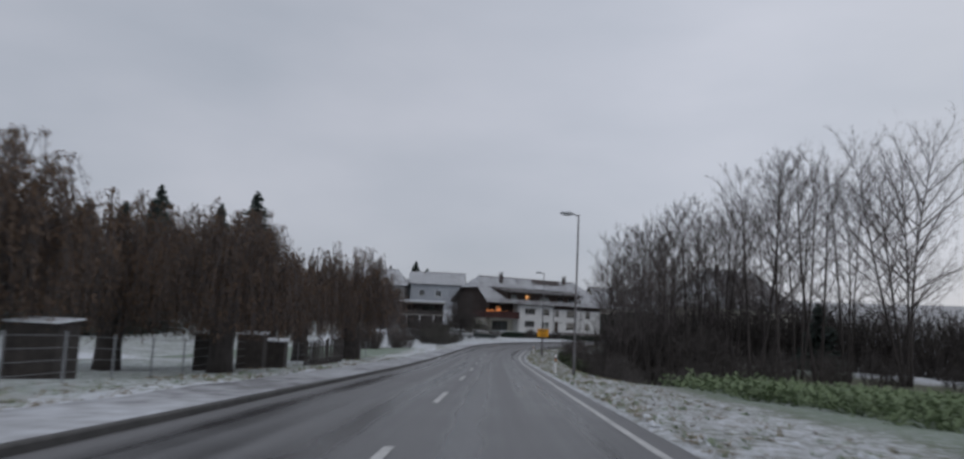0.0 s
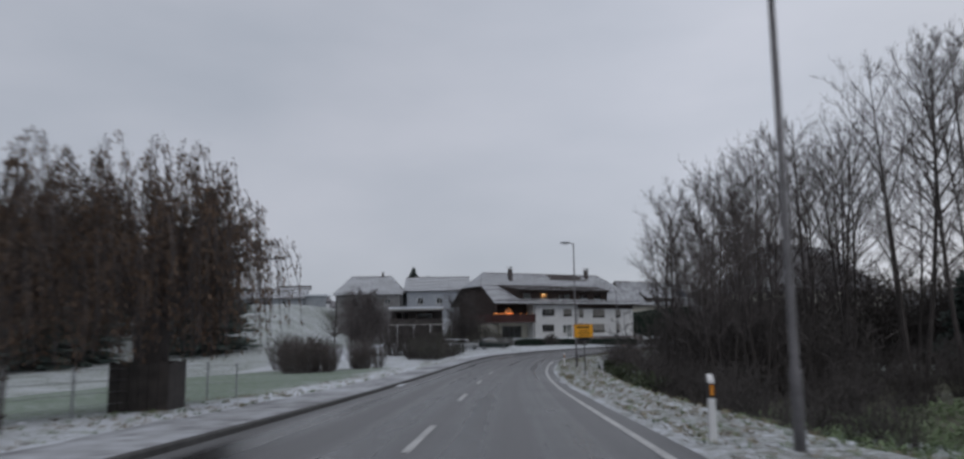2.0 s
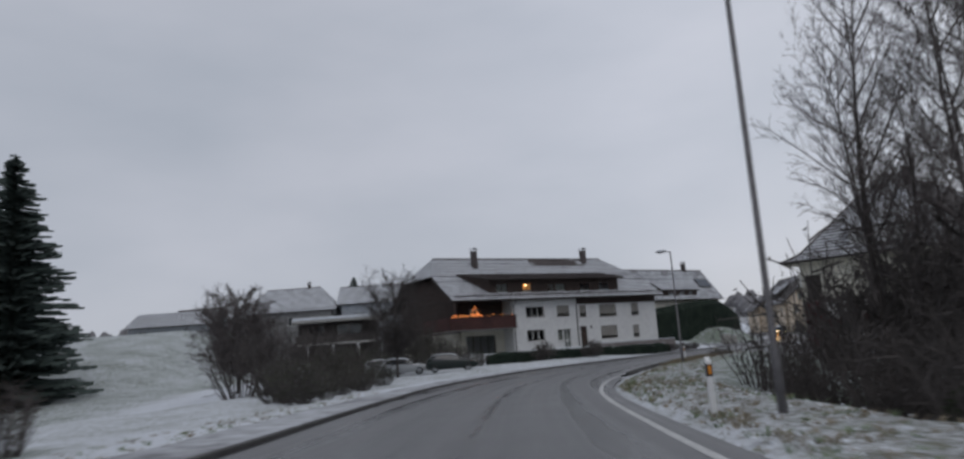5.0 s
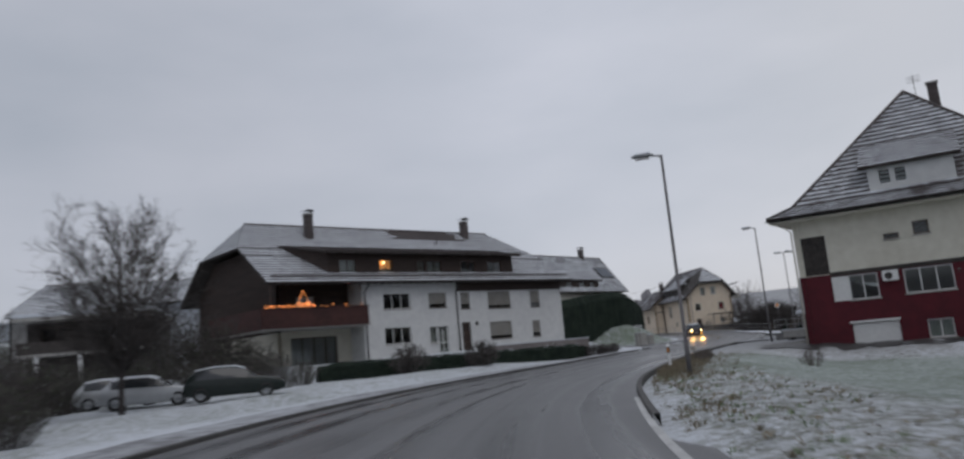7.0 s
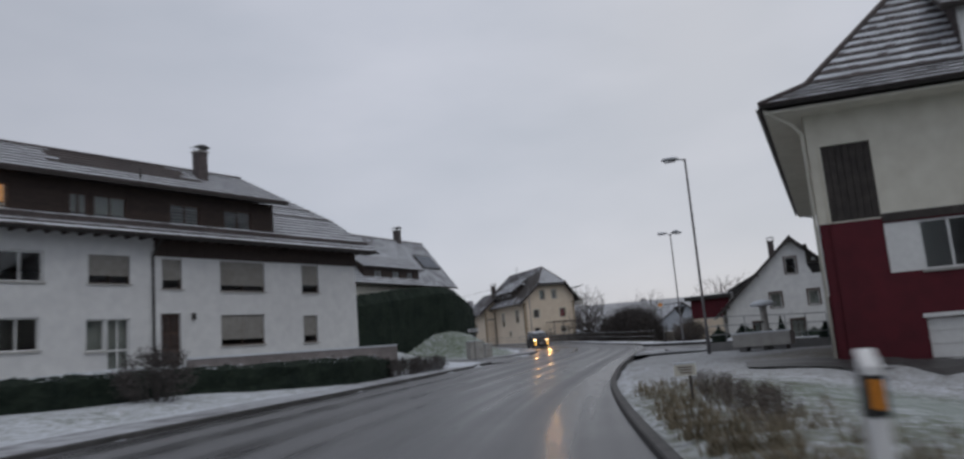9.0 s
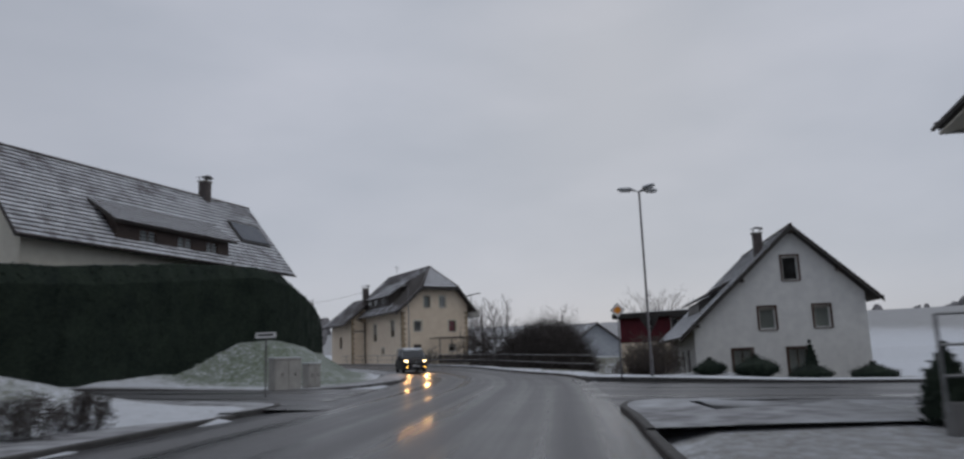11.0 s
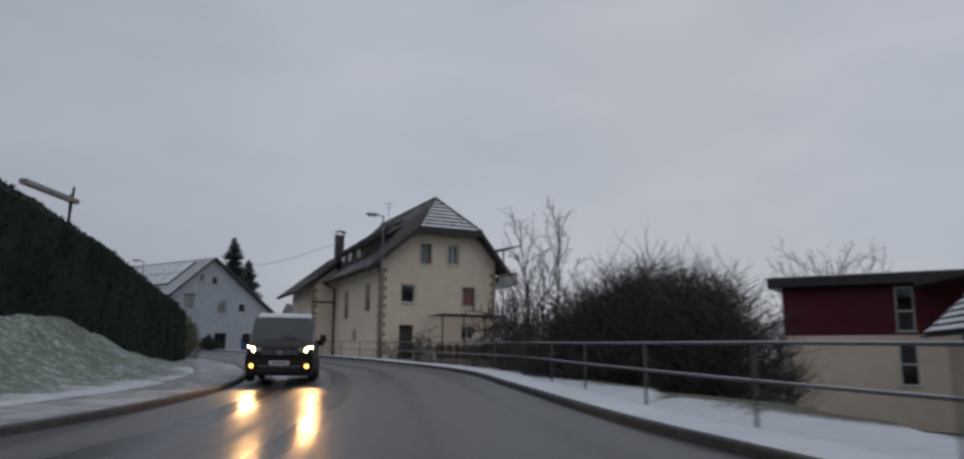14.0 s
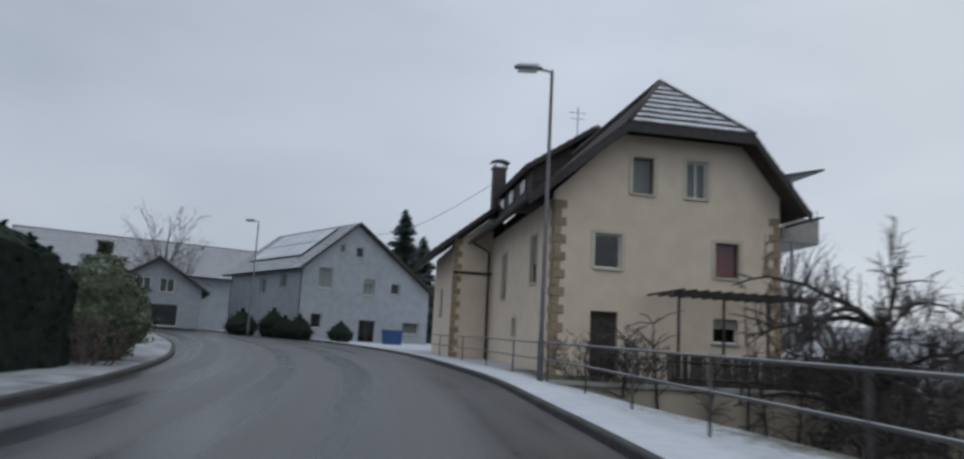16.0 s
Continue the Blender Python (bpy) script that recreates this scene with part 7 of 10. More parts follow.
def willow(seed, h, r, label):
    """An old willow: short thick trunk, arching limbs and a domed crown of hanging withered strands."""
    rnd = random.Random(seed)

    def rv(k):
        return Vector((rnd.uniform(-1, 1), rnd.uniform(-1, 1), rnd.uniform(-1, 1))) * k

    t = thing("willow", label, "tree", group="willows beside the road")
    tr, st, lv = Build(), Build(), Build()
    th = h * 0.27
    tr.tube([(0, 0, -0.4), (0.03, 0.02, th * 0.5), (0.0, 0.05, th), (0.02, 0.0, th * 1.25)], [0.52, 0.42, 0.47, 0.3], 10)
    cz = h * 0.52
    for k in range(62):
        v = 0.02 + 0.98 * (k + rnd.random()) / 62
        az = k * 2.39996 + rnd.uniform(-0.3, 0.3)
        rr = math.sqrt(1 - v * v * 0.97) * r * rnd.uniform(0.66, 0.96)
        end = Vector((math.cos(az) * rr, math.sin(az) * rr, cz + v * (h - cz) * rnd.uniform(0.84, 1.0)))
        p = Vector((math.cos(az) * 0.25, math.sin(az) * 0.25, th * 1.05))
        pts = []
        for j in range(7):
            u = j / 6
            q = p.lerp(end, u)
            q.z += math.sin(math.pi * u) * 0.16 * rr
            pts.append(q + rv(0.10 * u))
        st.tube(pts, [0.085, 0.065, 0.05, 0.04, 0.03, 0.02, 0.012], 4, cap=False)
        for m in range(24):
            u = rnd.uniform(0.30, 1.0) * 5.99
            s0 = pts[int(u)].lerp(pts[int(u) + 1], u - int(u))
            out = Vector((math.cos(az), math.sin(az), 0)) * rnd.uniform(-0.1, 0.45) + rv(0.35)
            out.z = 0
            drop = rnd.uniform(0.7, 2.4) * (r / 3.2)
            sp = [s0, s0 + out * 0.7 + Vector((0, 0, rnd.uniform(0.0, 0.15))), s0 + out * 1.15 - Vector((0, 0, drop * 0.45)), s0 + out * 1.25 + rv(0.08) - Vector((0, 0, drop))]
            if sp[3].z < h * 0.16:
                sp[3].z = h * 0.16 + rnd.random() * 0.7
            st.ribbon(sp, [0.026, 0.022, 0.018, 0.010])
            for w in range(13):
                f = rnd.uniform(0.05, 1) * 2.99
                c = sp[int(f)].lerp(sp[int(f) + 1], f - int(f)) + rv(0.11)
                n1 = Vector((rnd.uniform(-0.5, 0.5), rnd.uniform(-0.5, 0.5), -1)).normalized() * rnd.uniform(0.05, 0.10)
                n2 = Vector((rnd.uniform(-1, 1), rnd.uniform(-1, 1), 0.1)).normalized() * rnd.uniform(0.018, 0.03)
                lv.quad(c - n1, c - n2, c + n1, c + n2)
    part("trunk", tr, M["bark"], t, smooth=True)
    part("crown", st, M["twig"], t)
    part("foliage", lv, M["willow_leaf"], t)
    return t


def fir(seed, h, r, label, name="fir", gap=0.0, dense=1.0):
    """Whorls of drooping boughs, each a row of hanging needle sprays."""
    rnd = random.Random(seed)
    t = thing(name, label, "tree", group="firs on the meadow")
    tr, nd = Build(), Build()
    tr.tube([(0, 0, -0.6), (0, 0, h * 0.5), (0, 0, h * 0.98)], [h * 0.016, h * 0.009, 0.02], 7)
    z = h * (0.03 + gap)
    while z < h * 0.985:
        f = 1 - z / h
        ring = r * min(1.0, 1.12 * f ** 0.72) * (0.86 + 0.14 * math.sin(z * 1.9 + seed)) + 0.12
        n = max(7, int((8 + ring * 3.0) * dense))
        for k in range(n):
            az = rnd.uniform(0, 6.28)
            L = ring * rnd.uniform(0.68, 1.14)
            d = Vector((math.cos(az), math.sin(az), 0))
            side = Vector((-d.y, d.x, 0))
            zz = z + rnd.uniform(-0.3, 0.3)
            p0, p1, p2 = Vector((0, 0, zz)), d * L * 0.55 + Vector((0, 0, zz - L * 0.14)), d * L + Vector((0, 0, zz - L * 0.16))
            m = max(3, int(L / 0.65))
            for j in range(m):
                u0, u1 = j / m, (j + 1.4) / m
                a = p0.lerp(p1, min(1, u0 * 2)) if u0 < 0.5 else p1.lerp(p2, u0 * 2 - 1)
                b = p0.lerp(p1, min(1, u1 * 2)) if u1 < 0.5 else p1.lerp(p2, min(1.15, u1 * 2 - 1))
                w = (0.22 + 0.42 * L / r * (1 - u0 * 0.6)) * rnd.uniform(0.8, 1.25)
                hang = Vector((0, 0, -w * rnd.uniform(0.5, 1.3)))
                nd.quad(a, a + side * w + hang, b + side * w * 0.4 + hang * 0.7, b)
                nd.quad(a, b, b - side * w * 0.4 + hang * 0.7, a - side * w + hang)
        z += 0.28 + 0.42 * f * (h / 26)
    part("trunk", tr, M["bark"], t, smooth=True)
    part("needle_crown", nd, M["needles"], t)
    return t


def hedge_run(name, label, pts, tops, thick, leaf=2600, mat="hedge", lsize=0.07, back=1, snow=False):
    """A clipped hedge along pts with its face on that line; tops: heights of its upper edge."""
    rnd = random.Random(len(pts) * 7 + int(thick * 10))
    t = thing(name, label, "hedge")
    line = curve_points([(*p, z) for p, z in zip(pts, tops)], 0.45)
    b = Build()
    prof = 9
    d = np.gradient(line[:, :2], axis=0)
    d /= np.linalg.norm(d, axis=1)[:, None]
    nrm = np.stack([-d[:, 1], d[:, 0]], 1) * back
    base = terrain(line[:, 0], line[:, 1])
    n = len(line)
    for i in range(n):
        endf = min(1.0, min(i, n - 1 - i) / 3.0)
        hgt = (line[i, 2] - base[i]) * (0.86 + 0.14 * endf)
        for k in range(prof):
            t_ = k / (prof - 1)
            if t_ <= 0.42:
                off, zz = 0.0 + 0.10 * (t_ / 0.42), t_ / 0.42 * 0.93
            elif t_ < 0.58:
                off, zz = 0.10 + (t_ - 0.42) / 0.16 * (thick - 0.2), 0.93 + 0.07 * math.sin(math.pi * (t_ - 0.42) / 0.16)
            else:
                off, zz = thick - 0.1 + 0.1 * (t_ - 0.58) / 0.42, 0.93 * (1 - (t_ - 0.58) / 0.42)
            off = thick / 2 + (off - thick / 2) * (0.75 + 0.25 * endf)
            j1, j2 = rnd.uniform(-0.07, 0.07), rnd.uniform(-0.05, 0.05)
            b.v.append((line[i, 0] + nrm[i, 0] * (off + j1), line[i, 1] + nrm[i, 1] * (off + j1), base[i] - 0.1 + (hgt + 0.1) * zz + j2))
    for i in range(n - 1):
        for k in range(prof - 1):
            q = i * prof + k
            b.f.append((q, q + prof, q + prof + 1, q + 1))
    b.f.append(tuple(range(prof)))
    b.f.append(tuple((n - 1) * prof + k for k in range(prof))[::-1])
    lv = Build()
    for w in range(leaf):
        i, k = rnd.randrange(n - 1), rnd.randrange(prof - 2)
        v0, v1, v2 = Vector(b.v[i * prof + k]), Vector(b.v[(i + 1) * prof + k]), Vector(b.v[i * prof + k + 1])
        q = v0 + (v1 - v0) * rnd.random() + (v2 - v0) * rnd.random() + Vector((rnd.uniform(-1, 1), rnd.uniform(-1, 1), rnd.uniform(-1, 1))) * 0.05
        n1 = Vector((rnd.uniform(-1, 1), rnd.uniform(-1, 1), rnd.uniform(-1, 1))).normalized() * lsize * rnd.uniform(0.6, 1.3)
        n2 = n1.orthogonal().normalized() * lsize * 0.7
        lv.quad(q - n1, q - n2, q + n1, q + n2)
    part("hedge_body", b, M[mat], t)
    part("foliage", lv, M[mat], t)
    if snow:
        cap = Build()
        for w in range(n * 34):
            i, k = rnd.randrange(n - 1), rnd.choice((2, 3, 4, 4, 5))
            v0, v1, v2 = Vector(b.v[i * prof + k]), Vector(b.v[(i + 1) * prof + k]), Vector(b.v[i * prof + k + 1])
            if min(v0.z, v2.z) < base[i] + 0.8 * (line[i, 2] - base[i]):
                continue
            q = v0 + (v1 - v0) * rnd.random() + (v2 - v0) * rnd.random() + Vector((0, 0, rnd.uniform(0.0, 0.05)))
            a = rnd.uniform(0, 3.14)
            d1 = Vector((math.cos(a), math.sin(a), rnd.uniform(-0.3, 0.3))) * rnd.uniform(0.04, 0.10)
            d2 = Vector((-math.sin(a), math.cos(a), rnd.uniform(-0.3, 0.3))) * rnd.uniform(0.03, 0.07)
            cap.quad(q - d1, q - d2, q + d1, q + d2)
        part("snow_cap", cap, M["snow"], t)
    return t


def leafy_ball(name, label, at, r, hgt, mat="hedge", leaf=900, cone=False, category="bush", lsize=0.06):
    rnd = random.Random(int(at[0] * 10) + int(at[1]))
    t = thing(name, label, category, at)
    b, lv = Build(), Build()
    rings, seg = 8, 12
    def pt(i, j, jit=0.09):
        v = i / rings
        rr = r * (math.sin(math.pi * (0.15 + 0.85 * v)) if not cone else (1 - v) ** 0.7 * (0.75 + 0.25 * math.sin(v * 3)))
        rr *= 1 + rnd.uniform(-jit, jit)
        a = 2 * math.pi * j / seg
        return Vector((rr * math.cos(a), rr * math.sin(a), -0.08 + hgt * v))
    for i in range(rings + 1):
        for j in range(seg):
            b.v.append(tuple(pt(i, j)))
    for i in range(rings):
        for j in range(seg):
            j2 = (j + 1) % seg
            b.f.append((i * seg + j, i * seg + j2, (i + 1) * seg + j2, (i + 1) * seg + j))
    b.f.append(tuple(rings * seg + j for j in range(seg)))
    for w in range(leaf):
        q = Vector(b.v[rnd.randrange(len(b.v))]) + Vector((rnd.uniform(-1, 1), rnd.uniform(-1, 1), rnd.uniform(-1, 1))) * r * 0.13
        n1 = Vector((rnd.uniform(-1, 1), rnd.uniform(-1, 1), rnd.uniform(-1, 1))).normalized() * lsize * rnd.uniform(0.6, 1.3)
        n2 = n1.orthogonal().normalized() * lsize * 0.6
        lv.quad(q - n1, q - n2, q + n1, q + n2)
    part("bush_body", b, M[mat], t)
    part("foliage", lv, M[mat], t)
    return t


def place(ob, x, y, turn=0.0, scale=1.0, dz=0.0):
    """A copy of a thing on the ground."""
    k = scale / ob.scale[0]
    return copy_thing(ob, pose(x, y, tz(x, y) + dz, 0, 0, turn) @ Matrix.Diagonal((k, k, k, 1)))


def first_place(ob, x, y, turn=0.0, dz=0.0, scale=1.0):
    ob.matrix_basis = pose(x, y, tz(x, y) + dz, 0, 0, turn) @ Matrix.Diagonal((scale, scale, scale, 1))
    return ob


# ---- street furniture ----
def street_lamp(x, y, z0, top, toward, arms=1, label="tall grey street lamp with flat luminaire"):
    t = thing("street_lamp", label, "street lamp", (x, y, z0), toward, group="street lamps")
    h = top - z0
    part("pole", Build().tube([(0, 0, -0.3), (0, 0, 1.1), (0, 0, 1.15), (0, 0, h)], [0.085, 0.085, 0.062, 0.045], 10), M["pole"], t, smooth=True)
    part("service_door", Build().box(-0.05, 0.05, -0.095, -0.07, 0.55, 0.9), M["gutter"], t)
    for k in range(arms):
        a = radians((0, 118, 200)[k])
        d = Vector((math.cos(a), math.sin(a), 0))
        s = Vector((-d.y, d.x, 0))
        part("arm", Build().tube([(0, 0, h - 0.06), d * 0.12 + Vector((0, 0, h - 0.01)), d * 0.35 + Vector((0, 0, h + 0.02))], [0.035, 0.032, 0.03], 8), M["pole"], t, smooth=True)
        b = Build()
        secs = [(0.26, 0.07, 0.05), (0.40, 0.13, 0.085), (0.75, 0.15, 0.10), (0.98, 0.11, 0.07), (1.04, 0.05, 0.035)]
        ring = 8
        for off, wd, ht in secs:
            for j in range(ring):
                w = 2 * math.pi * j / ring
                zz = math.sin(w) * ht * (1.0 if math.sin(w) > 0 else 0.55)
                b.v.append(tuple(d * off + s * math.cos(w) * wd + Vector((0, 0, h + 0.03 + zz + 0.03 * off))))
        for i in range(len(secs) - 1):
            for j in range(ring):
                j2 = (j + 1) % ring
                b.f.append((i * ring + j, i * ring + j2, (i + 1) * ring + j2, (i + 1) * ring + j))
        b.f.append(tuple(range(ring))[::-1])
        b.f.append(tuple((len(secs) - 1) * ring + j for j in range(ring)))
        head = part("luminaire", b, M["metal"], t, smooth=True)
        g = Build()
        lo = [d * 0.42 + s * -0.1, d * 0.42 + s * 0.1, d * 0.92 + s * 0.08, d * 0.92 + s * -0.08]
        g.hull8([p + Vector((0, 0, h - 0.055)) for p in lo], [p + Vector((0, 0, h - 0.03)) for p in lo])
        part("lens", g, M["white_paint"], head)
        sn = Build()
        sn.hull8([d * 0.36 + s * -0.11 + Vector((0, 0, h + 0.115)), d * 0.36 + s * 0.11 + Vector((0, 0, h + 0.115)), d * 0.95 + s * 0.08 + Vector((0, 0, h + 0.125)), d * 0.95 + s * -0.08 + Vector((0, 0, h + 0.125))],
                 [d * 0.40 + s * -0.06 + Vector((0, 0, h + 0.17)), d * 0.40 + s * 0.06 + Vector((0, 0, h + 0.17)), d * 0.9 + s * 0.04 + Vector((0, 0, h + 0.17)), d * 0.9 + s * -0.04 + Vector((0, 0, h + 0.17))])
        part("snow_cap", sn, M["snow"], head)
    return t


def town_sign(x, y, turn):
    z = tz(x, y)
    t = thing("town_sign", "yellow place-name sign with black border on steel posts", "road sign", (x, y, 0), turn)
    part("board", Build().box(-0.6, 0.6, -0.015, 0.015, 2.40, 3.20), M["yellow"], t, bevel=0.01)
    bd = Build()
    for a in ((-0.585, 0.585, 2.415, 2.435), (-0.585, 0.585, 3.165, 3.185), (-0.585, -0.565, 2.435, 3.165), (0.565, 0.585, 2.435, 3.165)):
        bd.box(a[0], a[1], -0.021, -0.016, a[2], a[3])
    part("border", bd, M["black"], t)
    for u0, u1, z0, z1 in ((-0.42, 0.36, 2.95, 3.08), (-0.28, 0.30, 2.78, 2.83), (-0.38, 0.42, 2.65, 2.70), (-0.30, 0.34, 2.53, 2.575)):
        part("lettering_bar", Build().box(u0, u1, -0.021, -0.016, z0, z1), M["sign_ink"], t)
    for u in (0.05,):
        part("post", Build().tube([(u, 0.05, z - 0.4), (u, 0.05, 3.1)], [0.035, 0.035], 8), M["pole"], t, smooth=True)
    part("bracket", Build().box(-0.28, 0.36, 0.016, 0.03, 2.22, 2.4), M["black"], t)
    return t


def priority_sign(x, y, z0, turn):
    t = thing("priority_sign", "diamond priority road sign, orange with white rim", "road sign", (x, y, z0), turn)
    c = 3.31
    def dia(r, y0, y1):
        b = Build()
        p = [(0, c - r), (r, c), (0, c + r), (-r, c)]
        b.hull8([(u, y0, z) for u, z in p], [(u, y1, z) for u, z in p])
        return b
    part("plate", dia(0.335, 0.0, 0.02), M["white_paint"], t)
    part("rim", dia(0.32, -0.003, -0.0005), M["black"], t)
    part("white_field", dia(0.306, -0.006, -0.0035), M["white_paint"], t)
    part("orange_field", dia(0.20, -0.009, -0.0065), M["orange"], t)
    part("post", Build().tube([(0, 0.05, -0.3), (0, 0.05, c + 0.2)], [0.03, 0.03], 8), M["pole"], t, smooth=True)
    return t


def delineator(x, y, turn=0.0, face="orange"):
    t = thing("delineator_post", "white plastic delineator post with black band", "road post", (x, y, tz(x, y)), turn, group="delineator posts")
    part("post_body", Build().hull8([(-0.06, -0.05, -0.2), (0.06, -0.05, -0.2), (0.06, 0.05, -0.2), (-0.06, 0.05, -0.2)], [(-0.05, -0.04, 0.95), (0.05, -0.04, 0.95), (0.05, 0.05, 1.05), (-0.05, 0.05, 1.05)]), M["white_paint"], t, bevel=0.01)
    part("band", Build().hull8([(-0.056, -0.049, 0.68), (0.056, -0.049, 0.68), (0.056, 0.053, 0.68), (-0.056, 0.053, 0.68)], [(-0.053, -0.046, 0.9), (0.053, -0.046, 0.9), (0.053, 0.053, 0.94), (-0.053, 0.053, 0.94)]), M["black"], t)
    part("reflector", Build().box(-0.025, 0.025, -0.055, -0.0495, 0.72, 0.88), M[face], t)
    return t


def guard_rail():
    """Steel pipe rail along the outer edge of the pavement above the stream."""
    t = thing("guard_rail", "rusty steel pipe railing dusted with snow along the pavement", "railing")
    i0, i1 = station(190.5), station(243)
    idx = list(range(i0, i1 + 1, 1))
    def at(i, off, z):
        p = RIGHT[i] + ACROSS[i] * off
        return (p[0], p[1], ROADZ[i] + z)
    for zz in (1.02, 0.55):
        part("rail", Build().tube([at(i, 1.95, zz) for i in idx], [0.021] * len(idx), 6), M["old_rail"], t, smooth=True)
        part("snow_ridge", Build().tube([at(i, 1.95, zz + 0.02) for i in idx], [0.009] * len(idx), 5), M["snow"], t, smooth=True)
    for i in idx[::3]:
        part("post", Build().tube([at(i, 1.95, -0.5), at(i, 1.95, 1.02)], [0.024, 0.024], 6), M["old_rail"], t, smooth=True)
    return t


def corner_kerb(name, label, pts, side, inward, width=2.0, mat="pave"):
    """A kerb and its pavement round a street corner; inward: 1 if the pavement lies left of the line."""
    line = curve_points(pts, 0.5)
    d = np.gradient(line, axis=0)
    d /= np.linalg.norm(d, axis=1)[:, None]
    nrm = np.stack([-d[:, 1], d[:, 0]], 1) * inward
    b, p = Build(), Build()
    prof = [(0.0, -0.15), (0.012, 0.09), (0.03, 0.11), (0.16, 0.11), (0.16, -0.15)]
    idx, _, _ = near_road(line[:, 0], line[:, 1])
    zs = ROADZ[idx].copy()
    t, _, zr = beside(line[:, 0], line[:, 1], SIDE[side])
    k = ss(0.0, 0.3, t)
    zs = zs * (1 - k) + zr * k
    for i in range(len(line)):
        for off, h in prof:
            q = line[i] + nrm[i] * off
            b.v.append((q[0], q[1], zs[i] + h))
        for off, h in ((0.15, 0.106), (width * 0.5, 0.125), (width, 0.11), (width + 0.1, -0.5)):
            q = line[i] + nrm[i] * off
            p.v.append((q[0], q[1], zs[i] + h))
    for i in range(len(line) - 1):
        for k in range(4):
            j = i * 5 + k
            b.f.append((j, j + 1, j + 6, j + 5) if inward > 0 else (j + 1, j, j + 5, j + 6))
        for k in range(3):
            j = i * 4 + k
            p.f.append((j, j + 1, j + 5, j + 4) if inward < 0 else (j + 1, j, j + 4, j + 5))
    setting(name, b, M["kerb"], "dark wet kerb stones", "kerb")
    return setting("pavement_" + name.split("_", 1)[1], p, M[mat], label, "pavement", True)


# ---- vehicles ----
def lathe_wheel(r, w):
    tyre, rim = Build(), Build()
    n = 20
    for bld, prof in ((tyre, [(r * 0.62, -w / 2), (r * 0.93, -w / 2), (r, -w * 0.32), (r, w * 0.32), (r * 0.93, w / 2), (r * 0.62, w / 2)]), (rim, [(0.02, -w * 0.42), (r * 0.2, -w * 0.42), (r * 0.55, -w * 0.3), (r * 0.64, -w * 0.46), (r * 0.64, w * 0.4)])):
        for j in range(n):
            a = 2 * math.pi * j / n
            for rr, y in prof:
                bld.v.append((rr * math.cos(a), y, rr * math.sin(a)))
        m = len(prof)
        for j in range(n):
            j2 = (j + 1) % n
            for k in range(m - 1):
                bld.f.append((j * m + k, j2 * m + k, j2 * m + k + 1, j * m + k + 1))
    return tyre, rim


